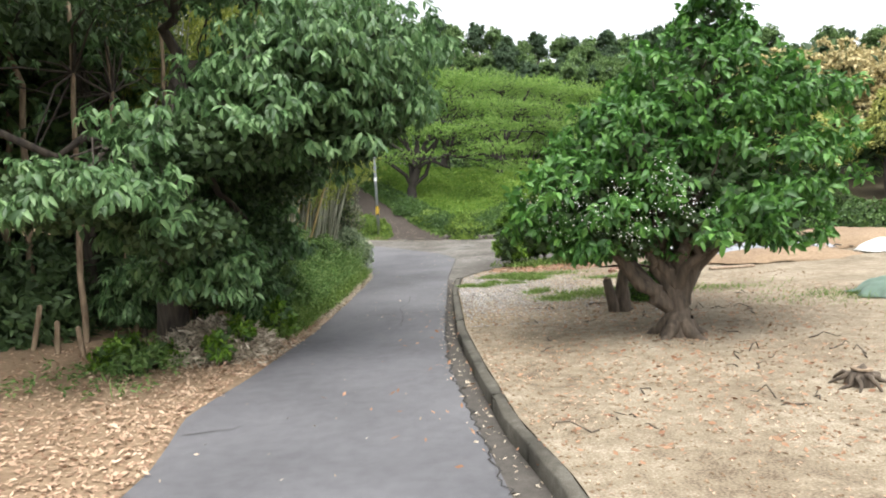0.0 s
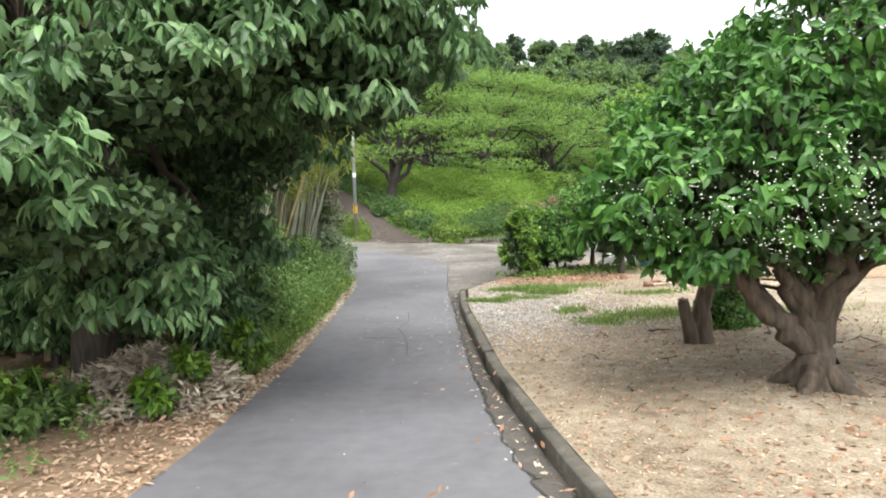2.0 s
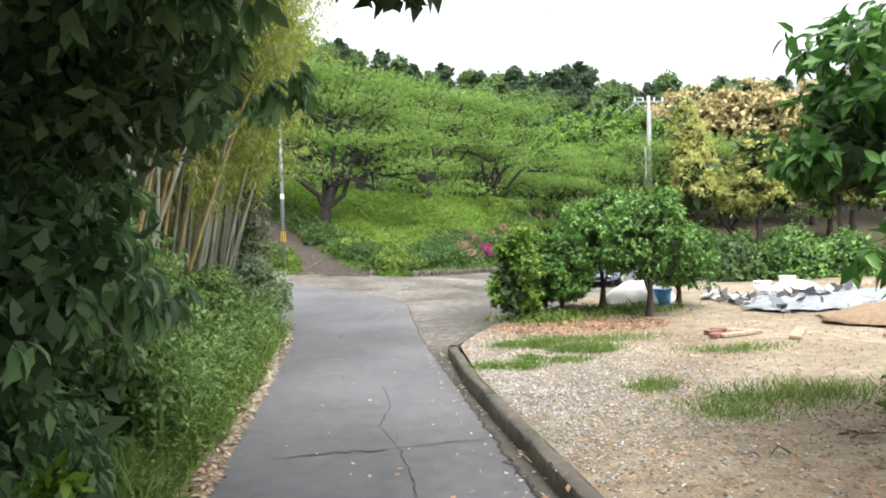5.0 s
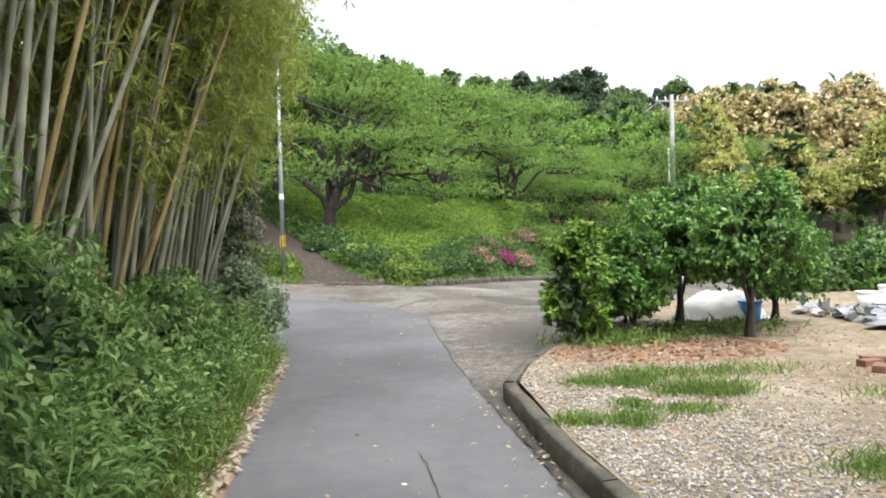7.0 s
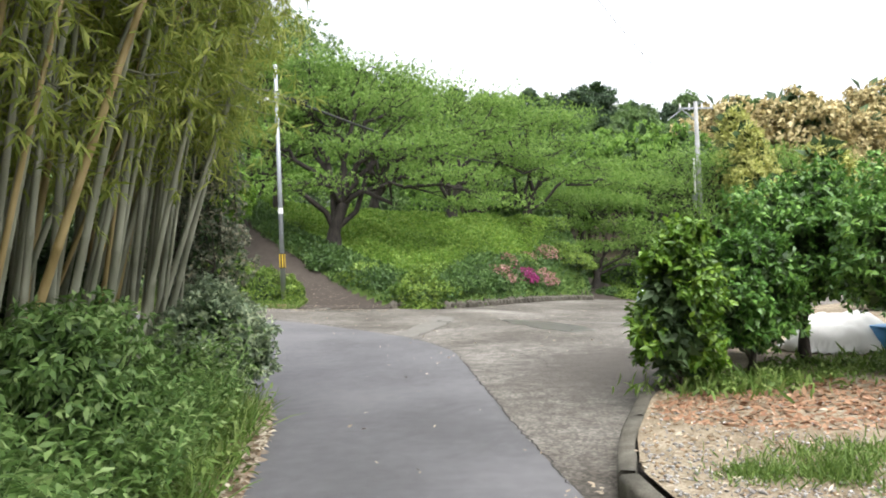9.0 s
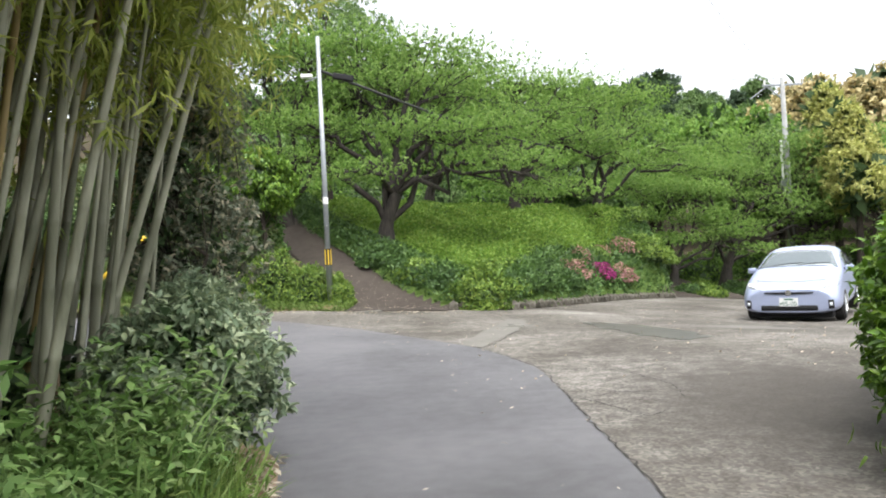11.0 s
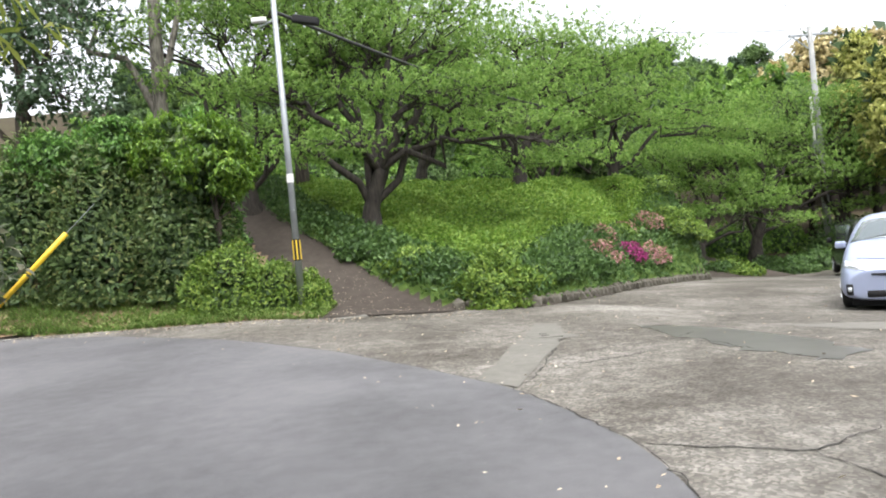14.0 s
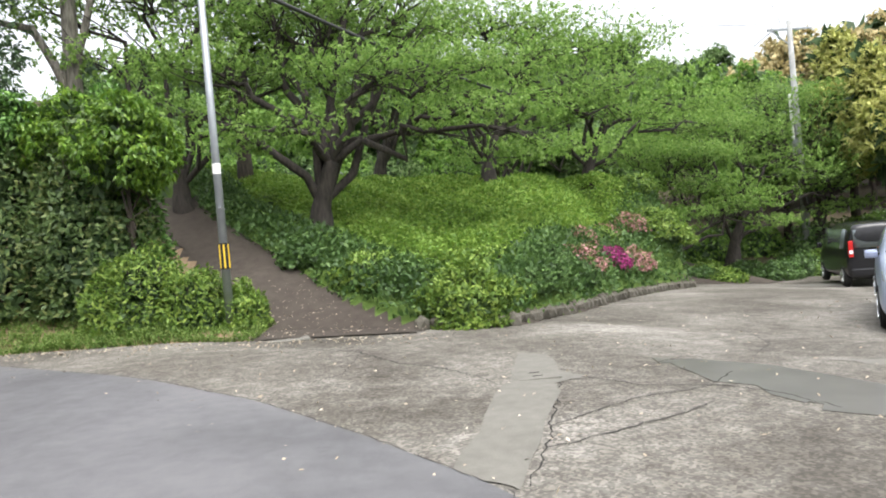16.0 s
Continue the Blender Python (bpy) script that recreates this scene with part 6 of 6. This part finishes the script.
# ---------------------------------------------------------------- things lying in the yard
M_TARP = plain_mat("white_sheet", (0.66, 0.66, 0.63), 0.55, 0, 0.12, 3)
M_NET = plain_mat("green_net", (0.1, 0.15, 0.115), 0.8, 0, 0.2, 5)
M_GREY = plain_mat("grey_sheet", (0.2, 0.215, 0.23), 0.6, 0, 0.3, 4)
M_BLUE = plain_mat("blue_plastic", (0.1, 0.33, 0.62), 0.4)
M_PLANK = bark_mat("weathered_plank", (0.2, 0.14, 0.09), (0.42, 0.33, 0.24))
M_BRICK = plain_mat("brown_brick", (0.17, 0.085, 0.06), 0.85)


def draped(name, at, sx, sy, h, mat, label, seed, category="sheet", turn=0.0):
    """A sheet thrown over a heap: folded skin with a rim on the ground."""
    r = np.random.default_rng(seed)
    n = 28
    u, v = np.meshgrid(np.linspace(-1, 1, n), np.linspace(-1, 1, n), indexing="ij")
    rad = np.sqrt(u * u + v * v)
    z = h * np.clip(1 - rad ** 2.2, 0, 1) ** 0.7
    ph = r.uniform(0, 6, 6)
    z = z * (1 + 0.18 * np.sin(5 * u + ph[0]) * np.sin(4 * v + ph[1])) + 0.02 * np.abs(np.sin(9 * u + 5 * v + ph[2])) + 0.015 * np.abs(np.sin(13 * v - 6 * u + ph[3])) + 0.012
    x = u * sx * (1 + 0.08 * np.sin(6 * v + ph[4]))
    y = v * sy * (1 + 0.08 * np.sin(5 * u + ph[5]))
    V = np.stack([x, y, z], -1).reshape(-1, 3)
    i, j = np.meshgrid(np.arange(n - 1), np.arange(n - 1), indexing="ij")
    q = np.stack([i * n + j, (i + 1) * n + j, (i + 1) * n + j + 1, i * n + j + 1], -1).reshape(-1, 4)
    c = (rad[:-1, :-1] < 1.12).reshape(-1)
    ob = tagged(obj(name, mesh_np(name, V, q[c]), mat), label, category)
    ob.matrix_world = Matrix.Translation((at[0], at[1], float(yard_z(*at)) - 0.01)) @ Matrix.Rotation(turn, 4, "Z")
    sol = ob.modifiers.new("thickness", "SOLIDIFY")
    sol.thickness = 0.006
    return ob


draped("white_tarp", (4.2, 17.5), 0.65, 0.5, 0.36, M_TARP, "crumpled white sheet over a heap behind the shrubs", 1)
draped("green_net", (6.75, 9.0), 0.85, 0.5, 0.26, M_NET, "folded green netting heaped on the sand", 2, "net")
draped("grey_tarp", (6.4, 15.6), 1.2, 0.5, 0.12, M_GREY, "flat grey plastic sheeting on the ground", 3)
draped("grey_tarp", (7.8, 15.9), 1.3, 0.7, 0.16, M_GREY, "crumpled grey plastic sheeting on the ground", 4)
draped("white_tarp", (9.2, 14.2), 0.5, 0.35, 0.22, M_TARP, "white sheet thrown over a low heap", 5)
draped("white_tarp", (7.4, 17.8), 0.5, 0.35, 0.22, M_TARP, "small crumpled white sheet", 6)
draped("soil_mound", (7.0, 14.0), 1.6, 0.8, 0.2, M_VERGE, "low heap of bare sandy soil", 7, "soil")
draped("soil_mound", (9.5, 16.4), 1.8, 1.2, 0.35, M_VERGE, "low heap of bare sandy soil", 8, "soil")
L_DEBRIS = leaf_mat("broken_plastic", [(0.1, (0.1, 0.11, 0.13)), (0.5, (0.22, 0.24, 0.27)), (0.75, (0.35, 0.33, 0.3)), (0.95, (0.65, 0.65, 0.63))], 0.6, 0.0, 2.0)
r = np.random.default_rng(31)
n = 700
x, y = 7.2 + np.clip(r.normal(size=n), -1.1, 2) * 1.5, 16.4 + np.clip(r.normal(size=n), -1.5, 1.5) * 0.8
scatter("debris", np.stack([x, y, yard_z(x, y) + r.random(n) * 0.1], -1), 0.24, L_DEBRIS, "heap of grey and white plastic scraps", 431, 0.6, 0.6, "debris")
for x, y, c, m_ in ((4.45, 17.1, "blue plastic crate behind the shrubs", M_BLUE), (6.6, 17.6, "white plastic bucket in the yard", M_WHITE), (7.6, 18.4, "pale plastic tub in the yard", M_TARP)):
    tb = thing("tub", (x, y, float(yard_z(x, y))), c, "tub", "tubs in the yard")
    part("body", cyl_bm(0.12, 0.155, 0.26, (0, 0, 0.13), 20), m_, tb, smooth=True)
    part("rim", cyl_bm(0.165, 0.165, 0.025, (0, 0, 0.265), 20), m_, tb)
for k, (x, y, a, c) in enumerate(((3.75, 13.4, 0.3, 0.55), (3.95, 13.6, -0.5, 0.4), (4.4, 13.2, 0.9, 0.7), (5.6, 12.8, 0.2, 0.9))):
    pl = thing("plank", (x, y, float(yard_z(x, y))), "short weathered plank lying on the sand", "plank", "planks in the yard")
    part("board", box_bm(c, 0.12, 0.035, (0, 0, 0.03), 0.005, Matrix.Rotation(a, 4, "Z")), M_PLANK, pl)
for k, (x, y, a) in enumerate(((3.55, 13.6, 0.2), (3.45, 13.35, 0.8), (3.7, 13.75, -0.4))):
    bk = thing("brick", (x, y, float(yard_z(x, y))), "loose brown brick on the sand", "brick", "bricks in the yard")
    part("block", box_bm(0.21, 0.1, 0.06, (0, 0, 0.03), 0.006, Matrix.Rotation(a, 4, "Z")), M_BRICK, bk)
# round bush by the second tree and far hedge row
mound("round_bush", (3.35, 9.9, 0.12), (0.36, 0.36, 0.52), L_SHRUB, "small round dark green bush beside the yard tree", 700, 2600, 0.06, 0.028)
r = np.random.default_rng(70)
for k in range(13):
    mound("hedge_bush", (8.2 + k * 1.35, 21.4 - k * 0.22 + r.uniform(-0.2, 0.2), 0.2), (0.85, 0.7, r.uniform(0.85, 1.15)), L_SHRUB if k % 3 else L_AZDARK, "clipped green bush in the row behind the yard", 710 + k, 1500, 0.12, 0.06, "hedge row behind the yard")

# green bushes at the far path and right of it
for k, (x, y, s) in enumerate([(9.6, 41.0, 0.7), (10.6, 42.5, 0.9), (13.5, 41.5, 1.0), (15.0, 42.0, 1.1), (12.6, 43.5, 0.8), (17.5, 41.5, 1.2), (19.5, 40, 1.3), (11.6, 46, 1.2), (8.9, 46, 1.2), (10.2, 40.2, 0.6), (12.2, 40.6, 0.8), (14.4, 40.4, 0.9), (16.2, 40.0, 1.0), (18.6, 38.0, 1.2)]):
    mound("bush", (x, y, float(lot_z(x, y)) - 0.1), (s, s, s * 0.85), L_AZALEA if k % 2 else L_AZDARK, "green bush at the lot's far edge", 740 + k, 1800, 0.13, 0.06, "bushes at the far edge")
strip("far_path", [(8.3, 39.3), (8.6, 44), (8.2, 50), (7.5, 56)], [(11.6, 39.3), (10.6, 44), (9.9, 50), (9.2, 56)], lambda x, y: lot_z(x, y) + np.clip(y - 39.5, 0, 30) * 0.16 + 0.0, M_PATH, 5, 0.5, "brown trodden path climbing into the trees", "path")
strip("path", [(-2.75, 28.22), (-3.3, 29.4), (-4.6, 32.0), (-6.3, 34.4), (-8.5, 37)], [(-0.7, 28.3), (-1.55, 29.8), (-3.1, 32.0), (-4.9, 34.2), (-6, 36.5)], lambda x, y: np.maximum(path_z(y), lot_z(x, y)) - 0.015 + np.clip((y - 28.25) * 0.1, 0, 0.05), M_PATH, 7, 0.3, "brown trodden path climbing beside the slope", "path")

# ---------------------------------------------------------------- vehicles
M_SILVER = plain_mat("pale_blue_metallic", (0.4, 0.45, 0.62), 0.28, 0.35, 0.02)
M_BLACKCAR = plain_mat("black_car_paint", (0.012, 0.012, 0.014), 0.2, 0, 0.05)
M_GLASS = plain_mat("car_glass", (0.16, 0.19, 0.2), 0.05, 0.45, 0.05)
M_GLASS.node_tree.nodes["Principled BSDF"].inputs["Specular IOR Level"].default_value = 1.0
M_CHROME = plain_mat("chrome", (0.75, 0.76, 0.78), 0.15, 1.0, 0.02)
M_LENS = plain_mat("lamp_lens", (0.7, 0.74, 0.78), 0.1, 0.0, 0.1)
M_RED = plain_mat("red_lens", (0.5, 0.02, 0.02), 0.2)
M_RUBBER = plain_mat("tyre_rubber", (0.02, 0.02, 0.02), 0.8)
M_GREEN = plain_mat("plate_green", (0.02, 0.12, 0.07), 0.6)
M_PLATEY = plain_mat("plate_yellow", (0.75, 0.6, 0.05), 0.5)


def wheel(parent, x, y, rad, width):
    rot = Matrix.Rotation(radians(90), 4, "Y")
    bm = cyl_bm(rad, rad, width, (0, 0, 0), 28)
    bmesh.ops.bevel(bm, geom=[e for e in bm.edges if len(e.link_faces) == 2 and e.calc_face_angle() > 1], offset=0.03, segments=3, affect="EDGES")
    bmesh.ops.transform(bm, matrix=Matrix.Translation((x, y, rad)) @ rot, verts=bm.verts)
    w = part("wheel", bm, M_RUBBER, parent, smooth=False)
    side = 1 if x > 0 else -1
    part("rim", cyl_bm(rad * 0.64, rad * 0.6, 0.02, (x + side * (width / 2 + 0.004), y, rad), 24, rot), M_STEEL, w)
    for k in range(5):
        a = k * 2 * math.pi / 5
        part("spoke", box_bm(0.02, 0.07, rad * 0.55, (x + side * (width / 2 + 0.018), y + math.sin(a) * rad * 0.32, rad + math.cos(a) * rad * 0.32), 0.006, Matrix.Rotation(-a, 4, "X")), M_CHROME, w)


def car_shell(parent, st, mat, name="body"):
    """Loft of half sections: y, floor, belt, roof, half widths at sill, belt and roof."""
    rings = []
    for y, zl, zb, zt, wl_, wb, wt in st:
        half = [(0, zl), (wl_ * 0.82, zl), (wl_, zl + 0.1), (wl_ * 1.01, (zl + zb) / 2 + 0.05), (wb, zb), (wt + (wb - wt) * 0.12, zt - (zt - zb) * 0.16), (wt * 0.72, zt), (0, zt + 0.012)]
        full = half + [(-x, z) for x, z in half[-2:0:-1]]
        rings.append([(x, y, z) for x, z in full])
    c = len(rings[0])
    V = np.array(rings).reshape(-1, 3)
    q = [(k * c + m, k * c + (m + 1) % c, (k + 1) * c + (m + 1) % c, (k + 1) * c + m) for k in range(len(rings) - 1) for m in range(c)]
    bm = bmesh.new()
    vs = [bm.verts.new(v) for v in V]
    for f in q:
        bm.faces.new([vs[i] for i in f])
    bm.faces.new(vs[:c][::-1])
    bm.faces.new(vs[-c:])
    bmesh.ops.recalc_face_normals(bm, faces=bm.faces[:])
    ob = part(name, bm, mat, parent, smooth=True)
    sub = ob.modifiers.new("round", "SUBSURF")
    sub.levels = sub.render_levels = 2
    return ob


def skin(name, pts, mat, parent, label="", thick=0.01):
    """A smooth panel over a grid of points."""
    pts = np.asarray(pts, float)
    a, b = pts.shape[:2]
    i, j = np.meshgrid(np.arange(a - 1), np.arange(b - 1), indexing="ij")
    q = np.stack([i * b + j, (i + 1) * b + j, (i + 1) * b + j + 1, i * b + j + 1], -1).reshape(-1, 4)
    ob = obj(name, mesh_np(name, pts.reshape(-1, 3), q), mat, parent, label)
    s_ = ob.modifiers.new("thickness", "SOLIDIFY")
    s_.thickness, s_.offset = thick, 0
    return ob


def hatchback(at, heading):
    car = thing("car", at, "pale silver-blue hatchback car parked facing the lane", "car")
    st = [(0.0, 0.22, 0.56, 0.66, 0.70, 0.68, 0.5), (0.015, 0.21, 0.57, 0.67, 0.74, 0.71, 0.54), (0.10, 0.19, 0.63, 0.75, 0.84, 0.80, 0.66), (0.4, 0.18, 0.74, 0.88, 0.88, 0.85, 0.74), (0.85, 0.18, 0.83, 0.98, 0.88, 0.86, 0.78), (1.2, 0.18, 0.90, 1.05, 0.88, 0.86, 0.78), (1.3, 0.18, 0.91, 1.09, 0.88, 0.86, 0.77),
          (1.95, 0.18, 0.95, 1.43, 0.88, 0.86, 0.70), (2.6, 0.18, 0.98, 1.51, 0.88, 0.86, 0.68), (3.3, 0.18, 1.01, 1.46, 0.88, 0.86, 0.64), (4.0, 0.2, 1.04, 1.28, 0.87, 0.84, 0.6), (4.32, 0.25, 1.0, 1.1, 0.82, 0.79, 0.6), (4.44, 0.36, 0.8, 0.9, 0.7, 0.68, 0.5)]
    shell = car_shell(car, st, M_SILVER)
    bpy.context.view_layer.update()
    ev = shell.evaluated_get(bpy.context.evaluated_depsgraph_get())

    def front(x, z, out=0.006):
        ok, p, nrm, _ = ev.ray_cast((x, -1.0, z), (0, 1, 0))
        return (x, p.y - out if ok else 0.3, z)

    def top(x, y, out=0.006):
        ok, p, nrm, _ = ev.ray_cast((x, y, 3.0), (0, 0, -1))
        return (x, y, p.z + out if ok else 1.0)

    def flank(side, y, z, out=0.006):
        ok, p, nrm, _ = ev.ray_cast((side * 2.0, y, z), (-side, 0, 0))
        return (p.x + side * out if ok else side * 0.8, y, z)

    skin("windshield", [[top(x * (0.76 - 0.17 * t), 1.24 + 0.72 * t) for x in np.linspace(-1, 1, 11)] for t in np.linspace(0, 1, 7)], M_GLASS, car, "sloping windshield", 0.006)
    for side in (-1, 1):
        S = np.array(st)
        skin("side_window", [[flank(side, y, zb + (np.interp(y, S[:, 0], S[:, 3]) - 0.16 - zb) * t) for t in np.linspace(0, 1, 5)] for y, zb in zip(np.linspace(1.85, 3.7, 9), np.linspace(0.99, 1.06, 9))], M_GLASS, car, "", 0.006)
        hl = skin("headlight", [[front(side * (0.5 + 0.33 * t), 0.655 + 0.05 * t + (0.035 + 0.075 * t) * v) for t in np.linspace(0, 1, 7)] for v in np.linspace(0, 1, 3)], M_LENS, car, "slim clear headlight", 0.01)
        skin("lamp_core", [[front(side * (0.6 + 0.14 * t), 0.69 + 0.025 * v + 0.02 * t, 0.014) for t in np.linspace(0, 1, 4)] for v in np.linspace(0, 1, 2)], M_STEEL, hl, "", 0.004)
        fr = skin("fog_recess", [[front(side * (0.68 + 0.09 * t), 0.29 + 0.17 * v) for t in np.linspace(0, 1, 3)] for v in np.linspace(0, 1, 4)], M_BLACK, car, "", 0.008)
        skin("fog_lamp", [[front(side * (0.7 + 0.05 * t), 0.35 + 0.06 * v, 0.014) for t in np.linspace(0, 1, 3)] for v in np.linspace(0, 1, 3)], M_LENS, fr, "", 0.006)
        mir = part("mirror", box_bm(0.17, 0.11, 0.12, (side * 0.93, 1.6, 1.0), 0.035), M_SILVER, car)
        part("mirror_stalk", box_bm(0.12, 0.04, 0.04, (side * 0.86, 1.61, 0.99), 0.01), M_BLACK, mir)
        wheel(car, side * 0.79, 0.9, 0.315, 0.2)
        wheel(car, side * 0.79, 3.55, 0.315, 0.2)
    skin("upper_grille", [[front(0.43 * t, 0.565 + 0.045 * v * (1 - 0.4 * t * t) + 0.02 * t * t) for t in np.linspace(-1, 1, 11)] for v in np.linspace(0, 1, 3)], M_BLACK, car, "", 0.008)
    part("emblem", cyl_bm(0.055, 0.055, 0.02, (0, front(0, 0.6)[1] - 0.004, 0.6), 18, Matrix.Rotation(radians(90), 4, "X")), M_CHROME, car)
    skin("lower_grille", [[front(0.5 * t, 0.255 + 0.1 * v) for t in np.linspace(-1, 1, 9)] for v in np.linspace(0, 1, 3)], M_BLACK, car, "", 0.008)
    skin("bonnet_seam", [[top(0.62 * t, 0.2 + 0.12 * t * t + 0.012 * v, 0.003) for t in np.linspace(-1, 1, 13)] for v in (0, 1)], M_BLACK, car, "", 0.002)
    part("skirt", box_bm(1.45, 0.5, 0.14, (0, 0.5, 0.17), 0.02), M_BLACK, car)
    py = front(0, 0.42)[1] - 0.012
    plate = part("number_plate", box_bm(0.33, 0.012, 0.165, (0, py, 0.42), 0.004), M_WHITE, car)
    txt = bpy.data.curves.new("digits", "FONT")
    txt.body, txt.size, txt.align_x, txt.extrude = "95-00", 0.115, "CENTER", 0.001
    to = new("digits", txt)
    txt.materials.append(M_GREEN)
    to.parent = plate
    to.matrix_local = Matrix.Translation((0.01, py - 0.0075, 0.35)) @ Matrix.Rotation(radians(90), 4, "X")
    part("plate_line", box_bm(0.16, 0.004, 0.03, (0.0, py - 0.0075, 0.475)), M_GREEN, plate)
    part("plate_mark", box_bm(0.03, 0.004, 0.035, (-0.14, py - 0.0075, 0.385)), M_GREEN, plate)
    for x0, x1 in ((-0.55, 0.1), (0.0, 0.6)):
        a_, b_ = Vector(top(x0, 1.27, 0.012)), Vector(top(x1, 1.36, 0.012))
        obj("wiper", tubes_mesh("wiper", [(bent(a_, b_, 5, 0.012, 0), np.full(5, 0.009))], 5), M_BLACK, car)
    car.rotation_euler = (0, 0, heading)
    return car


hatchback((5.93, 25.95, float(lot_z(6.2, 26.8)) - 0.012), radians(-36))


def kei_van(at, heading):
    van = thing("van", at, "small black box van parked with its tail to the lane", "van")
    st = [(0.0, 0.28, 0.95, 1.5, 0.68, 0.68, 0.58), (0.06, 0.2, 0.97, 1.62, 0.73, 0.73, 0.62), (0.5, 0.18, 0.97, 1.66, 0.74, 0.74, 0.64), (2.0, 0.18, 0.95, 1.66, 0.74, 0.74, 0.64), (2.6, 0.18, 0.92, 1.6, 0.74, 0.73, 0.62), (3.05, 0.18, 0.88, 0.98, 0.73, 0.72, 0.6), (3.35, 0.2, 0.7, 0.84, 0.7, 0.68, 0.55), (3.42, 0.3, 0.6, 0.7, 0.62, 0.6, 0.5)]
    car_shell(van, st, M_BLACKCAR)
    skin("rear_window", [[(x, 0.0 + 0.04 * t, 1.02 + 0.46 * t) for x in np.linspace(-0.56, 0.56, 5)] for t in np.linspace(0, 1, 3)], M_GLASS, van)
    for side in (-1, 1):
        skin("side_window", [[(side * (0.735 - 0.09 * t), y, 1.0 + 0.5 * t) for t in np.linspace(0, 1, 3)] for y in np.linspace(0.35, 2.5, 6)], M_GLASS, van)
        tl = part("tail_lamp", box_bm(0.11, 0.06, 0.42, (side * 0.64, 0.0, 1.0), 0.02), M_RED, van)
        part("lens", box_bm(0.09, 0.05, 0.1, (side * 0.64, -0.012, 0.92), 0.01), M_LENS, tl)
        wheel(van, side * 0.67, 0.55, 0.28, 0.16)
        wheel(van, side * 0.67, 2.85, 0.28, 0.16)
        part("mirror", box_bm(0.14, 0.08, 0.16, (side * 0.83, 2.6, 1.05), 0.03), M_BLACKCAR, van)
    part("bumper", box_bm(1.3, 0.1, 0.2, (0, 0.0, 0.4), 0.04), M_BLACKCAR, van)
    pl = part("number_plate", box_bm(0.33, 0.012, 0.165, (0.05, -0.045, 0.68), 0.004), M_PLATEY, van)
    part("plate_line", box_bm(0.22, 0.004, 0.06, (0.05, -0.053, 0.66)), M_BLACK, pl)
    van.rotation_euler = (0, 0, heading)
    return van


kei_van((11.35, 34.6, float(lot_z(11.5, 35)) - 0.02), radians(-22))
flat_patch("pale_patch", ragged([(9.6, 36.2), (11.0, 35.2), (12.4, 36.4), (11.2, 37.4)], 0.05, 6), M_SLAB, 0.0, "pale bright strip of concrete beside the van")
